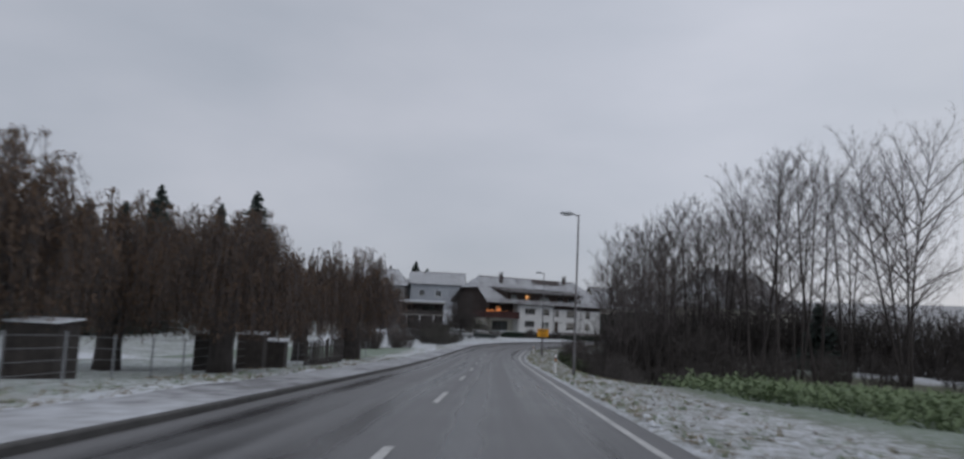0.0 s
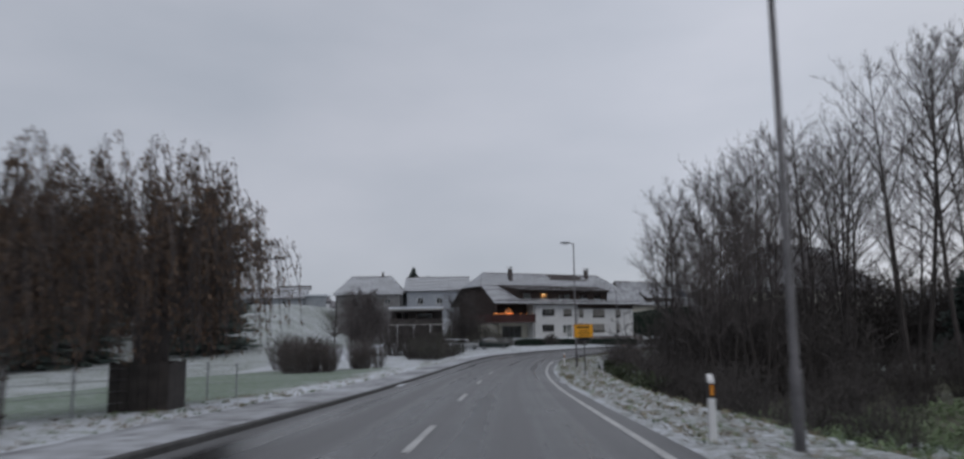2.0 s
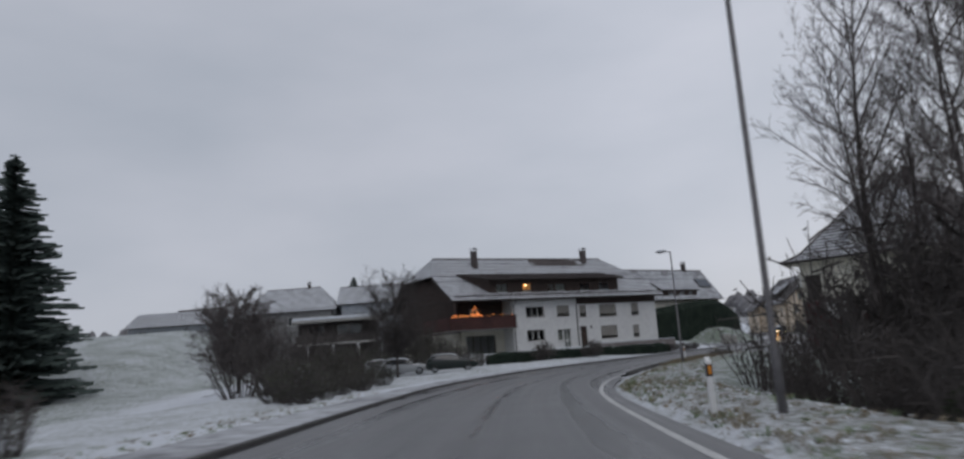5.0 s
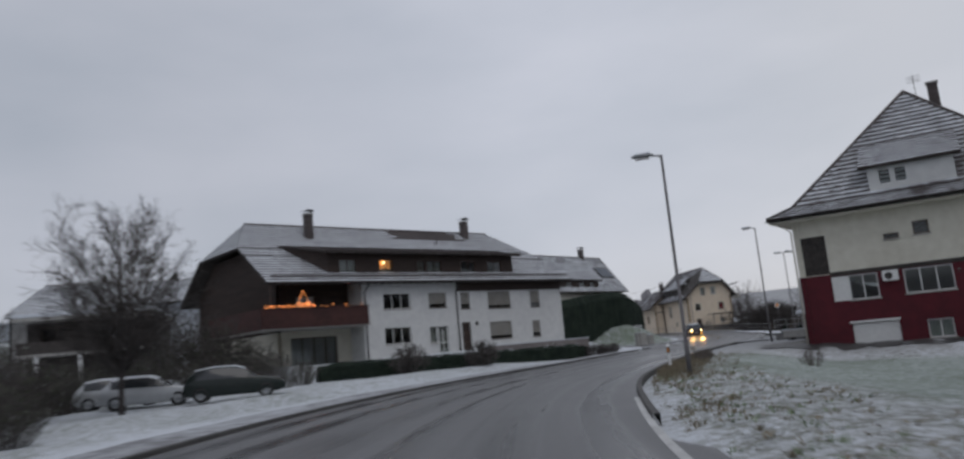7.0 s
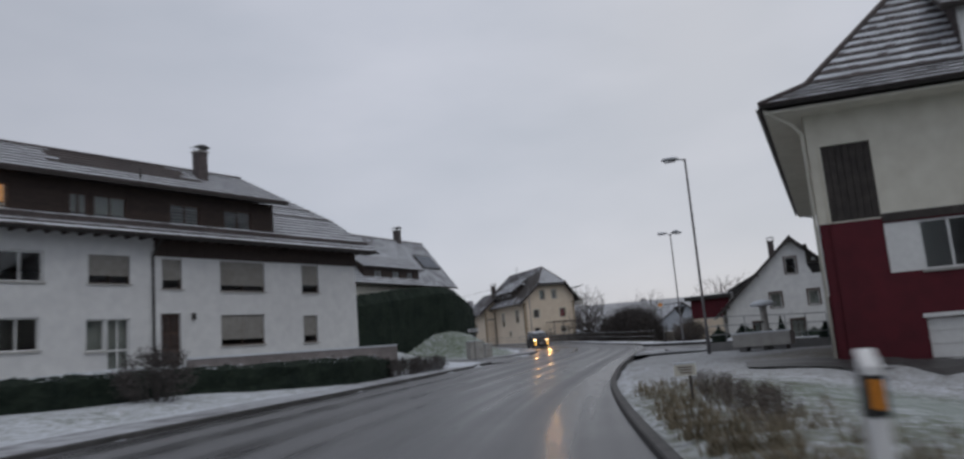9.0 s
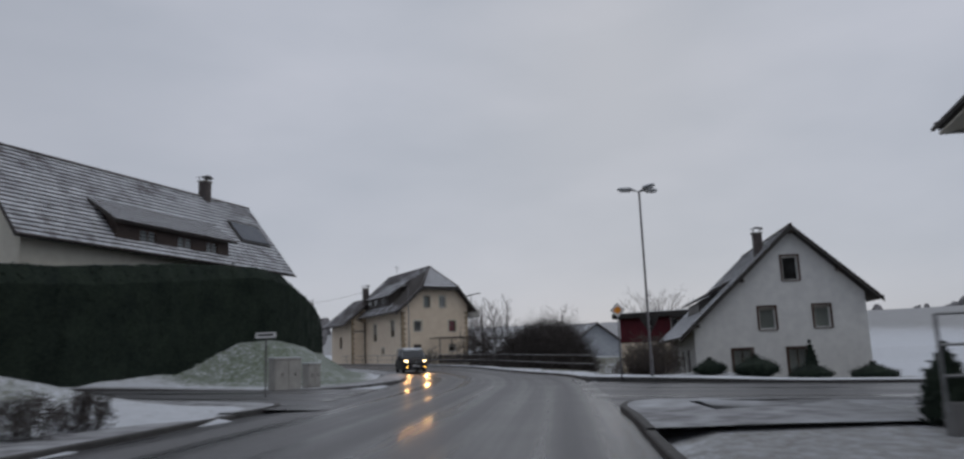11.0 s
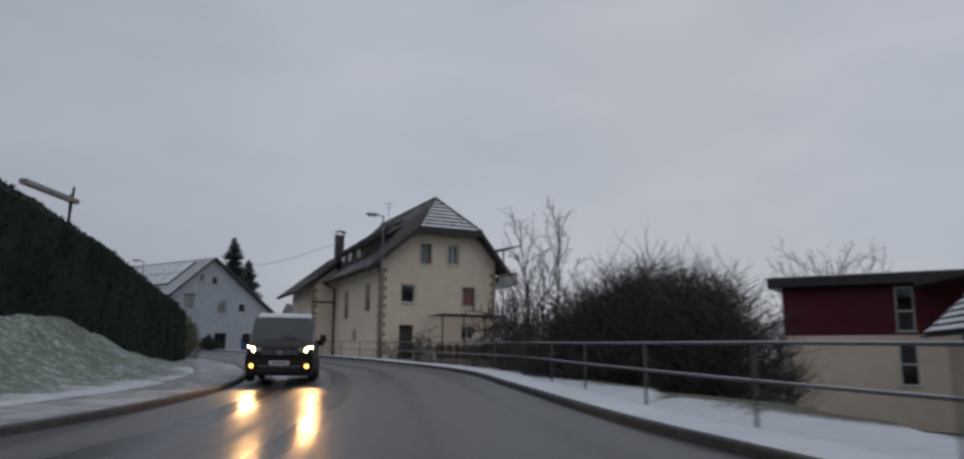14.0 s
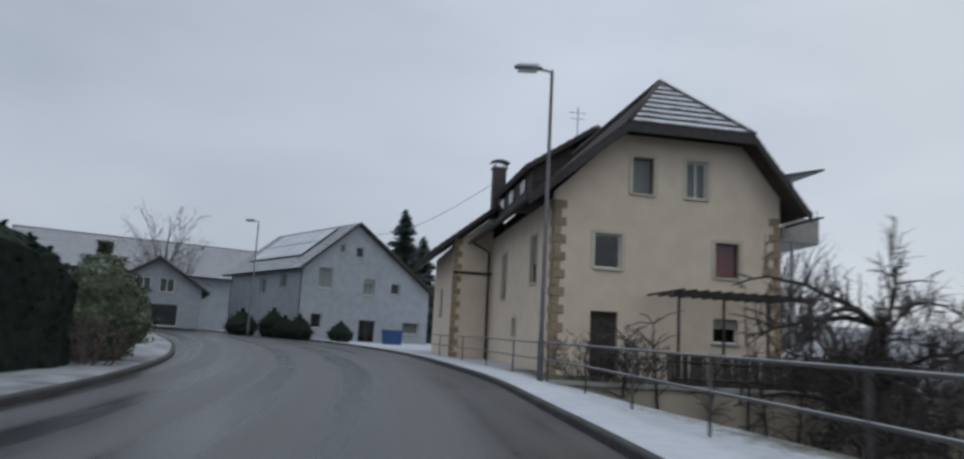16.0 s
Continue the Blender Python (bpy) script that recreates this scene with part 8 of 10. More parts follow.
def car(name, label, at, turn, length, width, height, body_mat, profile, glass_from, group="", roof_snow=True, roof=(0.80, 0.62)):
    """A car along +x. profile: (x, belt z, roof z or None) outline stations as fractions of length."""
    t = thing(name, label, "car", at, turn, group=group)
    b = Build()
    n = len(profile)
    half = width / 2
    ring = []
    for x, lo, belt, top in profile:
        X = x * length
        taper = 1 - 0.10 * abs(2 * x - 1) ** 3
        inset = half * taper
        row = [(X, -inset * 0.94, lo), (X, -inset, lo + 0.18), (X, -inset * 1.0, belt - 0.12), (X, -inset * 0.96, belt)]
        if top > belt + 0.05:
            row += [(X, -inset * roof[0], belt + (top - belt) * 0.86), (X, -inset * roof[1], top)]
        else:
            row += [(X, -inset * 0.80, belt + 0.03), (X, -inset * 0.5, top)]
        row += [(X, -y, z) for _, y, z in reversed(row)]
        ring.append(row)
    m = len(ring[0])
    for row in ring:
        b.v += row
    glassy = []
    for i in range(n - 1):
        for k in range(m - 1):
            j = i * m + k
            b.f.append((j, j + 1, j + m + 1, j + m))
            if k in (3, m - 5) and glass_from[0] <= i < glass_from[1]:
                glassy.append(len(b.f) - 1)
            if k in (4, 5, m - 6, m - 5, m - 7) and i in glass_from[2]:
                glassy.append(len(b.f) - 1)
        j = i * m
        b.f.append((j + m - 1, j, j + m, j + 2 * m - 1))
    b.f.append(tuple(range(m)))
    b.f.append(tuple((n - 1) * m + k for k in range(m))[::-1])
    me = b.mesh("body", M[body_mat], True)
    me.materials.append(M["car_glass"])
    for k in set(glassy):
        me.polygons[k].material_index = 1
    part("body", me, None, t, bevel=0.03)
    r = 0.33 if height < 1.7 else 0.35
    tyre, rim = lathe_wheel(r, 0.21)
    tm, rm = tyre.mesh("wheel", M["rubber"], True), rim.mesh("rim", M["metal"], True)
    for fx in (0.17, 0.80):
        for s in (-1, 1):
            w = part("wheel", tm, None, t)
            w.matrix_basis = pose(fx * length, s * (half - 0.12), r - 0.02) @ (Matrix.Scale(-1, 4, (0, 1, 0)) if s > 0 else Matrix())
            part("rim", rm, None, w)
    for s in (-1, 1):
        part("mirror", Build().hull8([(0.64 * length, s * (half * 0.93), 1.0), (0.66 * length, s * (half * 0.93), 1.0), (0.66 * length, s * (half + 0.17), 1.02), (0.64 * length, s * (half + 0.17), 1.02)],
                                     [(0.64 * length, s * (half * 0.93), 1.1), (0.66 * length, s * (half * 0.93), 1.1), (0.66 * length, s * (half + 0.17), 1.16), (0.64 * length, s * (half + 0.17), 1.16)]), M[body_mat], t, bevel=0.02)
    if roof_snow:
        tops = [(x * length, top) for x, lo, belt, top in profile if top > belt + 0.3]
        sn = Build()
        for (xa, za), (xb, zb_) in zip(tops, tops[1:]):
            w0, w1 = half * (roof[1] - 0.02), half * (roof[1] - 0.07)
            sn.hull8([(xa, -w0, za + 0.002), (xb, -w0, zb_ + 0.002), (xb, w0, zb_ + 0.002), (xa, w0, za + 0.002)],
                     [(xa, -w1, za + 0.045), (xb, -w1, zb_ + 0.045), (xb, w1, zb_ + 0.045), (xa, w1, za + 0.045)])
        part("roof_snow", sn, M["snow"], t)
    return t


# ---- the buildings, placed ----
M["lit_room"] = glow("lit_room_wall", (1.0, 0.45, 0.14), 0.5)
M["warm_lamp"] = glow("warm_bulb", (1.0, 0.62, 0.28), 9.0)
M["fairy"] = glow("fairy_bulb", (1.0, 0.34, 0.10), 1.5)
farmhouse()
fairy_lights()
red_house()
b_ = Build()
f_ = [(-5.2 + 0.6 * k, 2.0 + 0.5 * math.sin(k * 1.7) + 0.3 * math.sin(k * 4.1 + 1)) for k in range(30)]
c_, s_ = math.cos(radians(-42)), math.sin(radians(-42))
for (ua, da), (ub, db) in zip(f_, f_[1:]):
    for j in range(5):
        q = [(u, 0.4 - (d + 0.4) * w / 5) for u, d, w in ((ua, da, j), (ua, da, j + 1), (ub, db, j + 1), (ub, db, j))]
        q = [(36.1 + u * c_ - d * s_, 145.9 + u * s_ + d * c_) for u, d in q]
        b_.quad(*[(x, y, tz(x, y) + 0.045) for x, y in q])
setting("pavement_yard", b_, M["wet_yard"], "dark wet apron along the foot of the red house", "pavement")
cream_house()
terrace_wall()
white_house()
red_annex()
grey_house()
hedge_house()
flat_house()
gable_house("valley_house", "house under a hipped snowy roof behind the meadow", (-40.3, 237.0, 0), -90, 10.0, 17.0, -1.5, 12.3, 17.3, "dark_wall", "tile_full", hip=4.6,
            side_r=((8.0, 9.6, 9.6, 11.2), (12.6, 14.2, 9.6, 11.2), (4.0, 5.6, 9.6, 11.2)), gable_mat="dark_wood", win=dict(panes=2), chim=((5.0, 11.5, 16.5, 18.1),))
gable_house("valley_house", "white house under a plain snowy gabled roof", (-22.4, 239.5, 0), -90, 10.0, 16.0, -1.5, 13.2, 17.1, "gray_wall", "tile_full",
            side_r=((3.0, 4.6, 9.8, 11.4), (8.0, 9.6, 9.8, 11.4)), win=dict(panes=2))


def terrace_house():
    """Flat-roofed house with an open ground floor on white pillars and a balcony under the snowy slab."""
    h = thing("terrace_house", "flat-roofed house, white pillars, snowy roof slab over balcony", "house", (-17.8, 167.8, 0), 4)
    f = fr(0, 2.6, 0)
    ops = [(1.0, 3.2, 4.4, 6.3), (4.6, 7.6, 4.4, 6.3), (1.0, 2.2, 0.4, 2.6), (4.0, 6.4, 1.0, 2.6)]
    wall(h, "wall", M["dark_wood"], f, [(0, 6.6), (9.4, 6.6)], -2.0, ops)
    for o in ops:
        window(h, f, o, panes=2, mat="frame_brown")
    wall(h, "wall", M["dark_wood"], fr(9.4, 2.6, 90), [(0, 6.6), (8.4, 6.6)], -2.0)
    wall(h, "wall", M["dark_wood"], fr(9.4, 11.0, 180), [(0, 6.6), (9.4, 6.6)], -2.0)
    wall(h, "wall", M["dark_wood"], fr(0, 11.0, -90), [(0, 6.6), (8.4, 6.6)], -2.0)
    part("roof_slab", Build().box(-0.3, 9.7, -0.2, 11.4, 6.61, 6.85), M["concrete"], h)
    part("roof_snow", Build().box(-0.3, 9.7, -0.2, 11.4, 6.851, 7.2), M["snow"], h, bevel=0.08)
    bal = part("balcony", Build().box(0, 9.4, 0, 2.59, 3.9, 4.1), M["concrete"], h)
    part("parapet", Build().box(0, 9.4, 0, 0.12, 4.101, 5.0), M["dark_wood"], bal)
    for x in (1.3, 4.3, 7.3):
        part("pillar", Build().box(x - 0.14, x + 0.14, 0.05, 0.33, -2.0, 3.899), M["white_wall"], h)
    return h


terrace_house()

# ---- corners of the side streets ----
corner_kerb("kerb_corner_southwest", "pavement corner under trodden snow", [(34.2, 173.3), (36.0, 175.8), (36.2, 177.4), (35.1, 178.8), (31.5, 180.9), (25.0, 184.5), (18.0, 188.2)], 0, 1)
corner_kerb("kerb_corner_northwest", "pavement corner under trodden snow", [(22.0, 197.0), (30.0, 191.8), (36.5, 187.8), (40.6, 186.4), (44.0, 187.8), (47.3, 190.65)], 0, 1)
corner_kerb("kerb_corner_northeast", "pavement corner under smooth fresh snow", [(66.0, 161.0), (60.0, 167.2), (55.6, 172.8), (53.4, 177.4), (52.7, 180.6), (53.15, 183.3)], 1, -1, width=2.6, mat="snow")
corner_kerb("kerb_corner_southeast", "yard edge under fresh snow", [(37.3, 162.5), (39.09, 164.65), (40.9, 166.9), (42.4, 167.8), (43.9, 167.0), (46.5, 163.0), (55.0, 150.0)], 1, -1, width=4.5, mat="pave")
mouth = thing("junction_marks", "broad worn white broken lines across the junction mouths", "road marking", kind="structure")
def slab(x, y, turn, ln, wd, z):
    b = Build().box(-ln / 2, ln / 2, -wd / 2, wd / 2, 0, 0.004)
    o = part("lane_mark", b, M["paint"], mouth)
    o.matrix_basis = pose(x, y, z, 0, 0, turn)
for k in range(4):
    x = 44.3 + 2.2 * k
    slab(x, 171.4 + 2.9 * k, 53, 1.3, 0.45, (0.0975, 0.134, 0.175, 0.220)[k])
for k in range(5):
    s = k / 4
    slab(38.3 + 4.6 * s, 177.8 + 6.6 * s, 54, 0.9, 0.4, 0.155 + 0.05 * s)

# ---- street lamps, signs, posts ----
street_lamp(5.77, 42.0, tz(5.77, 42), 9.92, 172)
street_lamp(7.6, 90.2, tz(7.6, 90.2), 9.58, 165)
street_lamp(16.9, 129.0, tz(16.9, 129.0), 7.5, 150)
street_lamp(37.5, 157.0, tz(37.5, 157), 8.71, 135)
street_lamp(54.2, 179.0, tz(54.2, 179), 8.9, 150, arms=3, label="grey street lamp with three outspread luminaires")
street_lamp(65.83, 225.1, tz(65.83, 225.1), 9.5, 165)
street_lamp(56.0, 263.0, tz(56, 263), 10.3, 160)
town_sign(6.7, 76.85, 10)
priority_sign(52.75, 179.45, tz(53.6, 179.3) - 0.02, -38)
delineator(4.9, 43.2)
delineator(6.75, 91.3)
delineator(18.5, 133.93, -33)
guard_rail()


def yield_sign(x, y, turn):
    """Triangle point down, clamped to the lamp post; its grey back shows."""
    t = thing("yield_sign", "grey back of a triangular sign clamped to the lamp post", "road sign", (x, y, 0), turn)
    k = 0.5
    outline = [(-k, 3.02), (-k + 0.05, 3.05), (k - 0.05, 3.05), (k, 3.02), (0.03, 2.22), (-0.03, 2.22)]
    b = Build()
    n = len(outline)
    b.v = [(u, d, z) for d in (-0.012, 0.012) for u, z in outline]
    b.f = [tuple(range(n))[::-1], tuple(range(n, 2 * n))] + [(j, (j + 1) % n, n + (j + 1) % n, n + j) for j in range(n)]
    part("plate", b, M["gutter"], t)
    part("clamp", Build().box(-0.09, 0.09, -0.03, -0.0125, 2.86, 2.92), M["metal"], t)
    part("clamp", Build().box(-0.09, 0.09, -0.03, -0.0125, 2.5, 2.56), M["metal"], t)
    return t


yield_sign(54.32, 179.06, -62)

# ---- trees by the stream ----
TALL = [alder(11 + k, 25.0, "tall bare alder with fine upright twigs beside the stream", stems=(2, 3, 1)[k], wide=(0.15, 0.14, 0.19)[k], limbs=(19, 15, 32)[k], low=(0.30, 0.34, 0.26)[k]) for k in range(3)]
SLIM = [alder(31 + k, 18.0, "slender dark bare alder beside the stream", stems=(2, 1, 3, 2)[k], wide=(0.15, 0.20, 0.14, 0.17)[k], limbs=(16, 26, 12, 17)[k], low=(0.34, 0.28, 0.38, 0.32)[k]) for k in range(4)]
# foot of each tree and the height of its top
tall = [(30.5, 84.8, 24.6), (35.5, 85.0, 25.4), (32.6, 82.7, 24.5), (38.7, 87.5, 25.8), (25.0, 99.2, 20.9), (31.0, 98.0, 21.6), (33.5, 101.0, 21.9), (44.0, 92.0, 26.5), (53.0, 96.0, 26.0), (28.0, 96.0, 21.2), (28.0, 115.0, 15.0)]
for k, (x, y, top) in enumerate(tall):
    s = (top - 0.9 - tz(x, y)) / 25.0
    if k < 3:
        first_place(TALL[k], x, y, 40 * k, scale=s)
    else:
        place(TALL[k % 3], x, y, 67 * k, s)
slim = [(20.5, 101.0, 17.6), (18.0, 105.2, 17.2), (22.0, 103.0, 18.3), (27.8, 102.5, 19.7), (19.0, 92.0, 15.2), (16.6, 88.0, 12.8), (21.5, 88.0, 16.8), (25.0, 90.0, 19.6), (16.4, 97.0, 13.5), (18.8, 82.0, 12.5)]
slim += [(24.0, 113.0, 12.0), (27.0, 117.0, 11.0), (30.0, 112.0, 12.5), (21.0, 109.0, 14.0), (25.5, 104.0, 16.5), (17.2, 103.0, 13.0), (22.5, 95.5, 16.5), (15.6, 79.0, 10.5), (30.0, 93.0, 20.0), (36.0, 96.0, 20.0)]
for k, (x, y, top) in enumerate(slim):
    s = (top - 0.9 - tz(x, y)) / 18.0
    if k < 4:
        first_place(SLIM[k], x, y, 50 * k, scale=s)
    else:
        place(SLIM[(k + 1) % 4], x, y, 83 * k, s)
OAK = alder(41, 28.0, "broad bare tree with forked trunk and spreading crown", stems=3, wide=0.22, low=0.24, limbs=26, spread=0.15, rise=40)
first_place(OAK, 49.0, 88.0, scale=(27.9 - tz(49, 88)) / 28.0)
LEAFY = fir(48, 9.0, 3.4, "dark evergreen behind the stream trees", name="evergreen")
first_place(LEAFY, 46.0, 104.0)
BRUSH = [shrub(51 + k, 3.4, 3.8, "dense dark bare thicket on the stream bank", stems=34, twig="thicket", group="stream thicket", leaf=1, fine=7, leaf_mat="thicket", thick=1.25) for k in range(3)]
rnd = random.Random(3)
spots = []
for y in np.arange(59, 112, 2.5):
    i = station(y)
    for off in (6.4, 10.4):
        p = RIGHT[i] + ACROSS[i] * (off + (2.2 if y < 76 else 0.0) + rnd.uniform(-1.0, 1.0))
        spots.append((p[0], p[1] + rnd.uniform(-0.8, 0.8)))
for y in np.arange(84, 112, 2.2):
    i = station(y)
    p = RIGHT[i] + ACROSS[i] * rnd.uniform(5.6, 8.5)
    spots.append((p[0], p[1]))
for k in range(16):
    spots.append((rnd.uniform(19, 31), rnd.uniform(98, 119)))
back = len(spots)
for k in range(16):
    spots.append((rnd.uniform(24, 46), rnd.uniform(70, 97)))
spots += [(15.5, 97.0), (19.0, 95.0), (16.5, 90.0), (18.0, 101.0), (20.0, 106.0), (22.5, 99.5), (20.5, 72.5), (22.0, 77.0), (24.5, 82.0), (27.5, 80.0), (30.0, 88.0), (26.5, 90.5), (35.5, 76.0), (38.5, 84.0), (31.5, 98.0), (41.0, 92.0), (44.0, 80.0), (48.0, 90.0), (36.0, 90.0), (52.0, 84.0), (34.0, 104.0), (29.5, 101.0)]
belt = len(spots)
for k in range(70):
    u = (k + rnd.random()) / 70
    spots.append((34 + 40 * u + rnd.uniform(-1.5, 1.5), 113 - 12 * u + rnd.uniform(-4, 4)) if k % 4 else (rnd.uniform(15.5, 27), rnd.uniform(84, 104)))
for k in range(24):
    y = rnd.uniform(105, 120)
    spots.append((rnd.uniform(max(21, y - 90), 37), y))
for k, (x, y) in enumerate(spots):
    s = rnd.uniform(0.45, 1.05) if k < back - 16 else rnd.uniform(1.2, 1.6) if k < back else rnd.uniform(0.85, 1.25) if k < belt else rnd.uniform(1.5, 2.4) * (1.35 if x > 34 else 1.0) if k < belt + 70 else rnd.uniform(1.9, 2.6)
    if k < 3:
        first_place(BRUSH[k], x, y, 40 * k, scale=s)
    else:
        place(BRUSH[k % 3], x, y, rnd.uniform(0, 360), s)

BRAMBLE = shrub(57, 1.15, 2.4, "low tangled bramble with dark leaves dusted with snow", stems=46, twig="thicket", leaf=6, leaf_mat="snowy_leaf", group="brambles on the verge", fine=8, leaf_size=1.5, dome=0.5, thick=0.6)
for k in range(8):
    y = 77 + k * 2.0
    i = station(y)
    p_ = RIGHT[i] + ACROSS[i] * (5.4 + 0.5 * math.sin(k * 2.3))
    s = (0.9, 1.1, 0.75)[k % 3]
    if k == 0:
        first_place(BRAMBLE, p_[0], p_[1], scale=s)
    else:
        place(BRAMBLE, p_[0], p_[1], 77 * k, s)

# ---- willows, boxes and fence on the west side ----
W = [willow(71, 6.4, 3.3, "old willow with drooping brown withered leaves"), willow(72, 7.4, 3.75, "old willow with drooping brown withered leaves")]
first_place(W[0], -8.5, 28.0, scale=0.97)
first_place(W[1], -8.3, 52.6, scale=1.1)
for k, (x, y, s) in enumerate([(-13.8, 22.0, 1.2), (-11.2, 35.0, 1.05), (-10.4, 40.5, 1.0), (-10.6, 48.4, 1.0), (-14.5, 32.0, 1.2)]):
    place(W[k % 2], x, y, 70 * k, s)


def garden_box(x, y, w, d, h, turn):
    t = thing("garden_shed", "small dark wooden box shed with snow on its lid", "shed", (x, y, tz(x, y)), turn, group="small sheds by the fence")
    part("shed_body", Build().box(-w / 2, w / 2, -d / 2, d / 2, -0.1, h), M["dark_wood"], t)
    for k in range(int(w / 0.16)):
        part("board", Build().box(-w / 2 + k * 0.16 + 0.01, -w / 2 + k * 0.16 + 0.15, -d / 2 - 0.02, -d / 2 - 0.001, 0, h - 0.02), M["dark_wood"], t)
    part("lid", Build().hull8([(-w / 2 - 0.08, -d / 2 - 0.1, h), (w / 2 + 0.08, -d / 2 - 0.1, h), (w / 2 + 0.08, d / 2 + 0.08, h + 0.1), (-w / 2 - 0.08, d / 2 + 0.08, h + 0.1)],
                              [(-w / 2 - 0.08, -d / 2 - 0.1, h + 0.05), (w / 2 + 0.08, -d / 2 - 0.1, h + 0.05), (w / 2 + 0.08, d / 2 + 0.08, h + 0.15), (-w / 2 - 0.08, d / 2 + 0.08, h + 0.15)]), M["snow"], t)
    return t


garden_box(-9.7, 30.4, 1.15, 0.5, 1.4, -4)
garden_box(-9.2, 34.0, 1.15, 0.5, 1.5, -4)
garden_box(-8.8, 36.4, 0.95, 0.5, 1.2, -4)
garden_box(-11.6, 22.3, 1.5, 1.1, 1.6, -4)
garden_fence(-8.0, 38.6, -7.2, 44.6, tz(-7.6, 41), tz(-7.6, 41) + 1.3, "weathered wooden plank fence under the willows")


def tree_guard(x, y):
    t = thing("tree_guard", "open weathered board box round the willow trunk", "planter", (x, y, tz(x, y)), 6)
    for k in range(4):
        for j in range(6):
            o = part("board", Build().box(-0.78 + j * 0.26, -0.54 + j * 0.26, -0.8, -0.76, -0.1, 1.28 + 0.04 * (j % 3)), M["dark_wood"], t)
            o.matrix_basis = pose(0, 0, 0, 0, 0, 90 * k)
    return t


tree_guard(-8.3, 52.6)


def mesh_fence():
    t = thing("wire_fence", "grey wire fence on thin posts along the meadow", "fence")
    pts = [(-9.4, y) for y in np.arange(2, 37, 2.5)] + [(-9.4 + 0.055 * (y - 37), y) for y in np.arange(39.5, 60.5, 2.5)]
    for x, y in pts:
        part("post", Build().tube([(x, y, tz(x, y) - 0.2), (x, y, tz(x, y) + 1.25)], [0.03, 0.03], 6), M["metal"], t)
    for h in (0.25, 0.55, 0.85, 1.15):
        part("wire", Build().tube([(x, y, tz(x, y) + h) for x, y in pts], [0.006] * len(pts), 4), M["metal"], t)
    return t


mesh_fence()

# ---- field of greens east of the road ----
def field():
    rnd = random.Random(12)
    b = Build()
    for k in range(6200):
        x, y = rnd.uniform(9.3, 34), rnd.uniform(15, 37) if rnd.random() < 0.75 else rnd.uniform(24, 37.5)
        if k >= 5200:
            x, y = rnd.uniform(13.5, 28.0), rnd.uniform(46, 76)
        if x < 9.6 + 0.35 * max(0, 33 - y) * 0.5 + rnd.uniform(-0.6, 0.6):
            continue
        z = tz(x, y) if k % 4 == 0 or k >= 5200 else None
        if z is None:
            z = ROADZ[station(y)] - 0.30 - 0.012 * (x - 9)
        hgt = rnd.uniform(0.45, 0.95) * (1 if k < 5200 else 0.8)
        for j in range(7):
            a = rnd.uniform(0, 6.28)
            d = Vector((math.cos(a), math.sin(a), 0))
            s = Vector((-d.y, d.x, 0)) * rnd.uniform(0.04, 0.09)
            p0 = Vector((x, y, z)) + Vector((0, 0, hgt * j / 9))
            p1 = p0 + d * rnd.uniform(0.12, 0.3) + Vector((0, 0, rnd.uniform(0.1, 0.28)))
            p2 = p1 + d * 0.1 - Vector((0, 0, rnd.uniform(0.0, 0.08)))
            b.quad(p0, p1 - s, p2, p1 + s)
    o = new("field_greens", b.mesh("field_greens", M["mustard"]))
    return tagged(o, "knee-high green mustard crop dusted with snow", "crop", "", "stuff")


field()

def dry_grass():
    """Withered tufts along the kerb and the verge."""
    rnd = random.Random(21)
    b = Build()
    for k in range(850):
        y = rnd.uniform(120, 148) if k < 300 else rnd.uniform(60, 108) if k < 430 else rnd.triangular(131, 146, 138.5)
        i = station(y)
        p = RIGHT[i] + ACROSS[i] * (0.45 + abs(rnd.gauss(0, 0.9 if k < 300 else 1.6 if k < 430 else 0.75)))
        z = tz(p[0], p[1])
        for j in range(9):
            a, r = rnd.uniform(0, 6.28), rnd.uniform(0.0, 0.12)
            q = Vector((p[0] + r * math.cos(a), p[1] + r * math.sin(a), z - 0.02))
            hgt = rnd.uniform(0.05, 0.14) if 300 <= k < 430 or y < 130 else rnd.uniform(0.08, 0.26)
            tip = q + Vector((rnd.uniform(-0.5, 0.5) * hgt, rnd.uniform(-0.5, 0.5) * hgt, hgt))
            s = Vector((rnd.uniform(-1, 1), rnd.uniform(-1, 1), 0)).normalized() * 0.008
            mid = q.lerp(tip, 0.6) + Vector((0, 0, 0.16 * hgt))
            b.quad(q - s, q + s, mid + s * 0.8, mid - s * 0.8)
            b.quad(mid - s * 0.8, mid + s * 0.8, tip + s * 0.2, tip - s * 0.2)
    M["straw"] = two("withered_grass", (0.15, 0.125, 0.085), (0.30, 0.255, 0.18), 6.0, rough=0.85)
    o = new("dry_grass", b.mesh("dry_grass", M["straw"]))
    return tagged(o, "withered straw-coloured grass along the kerb", "grass", "", "stuff")


dry_grass()


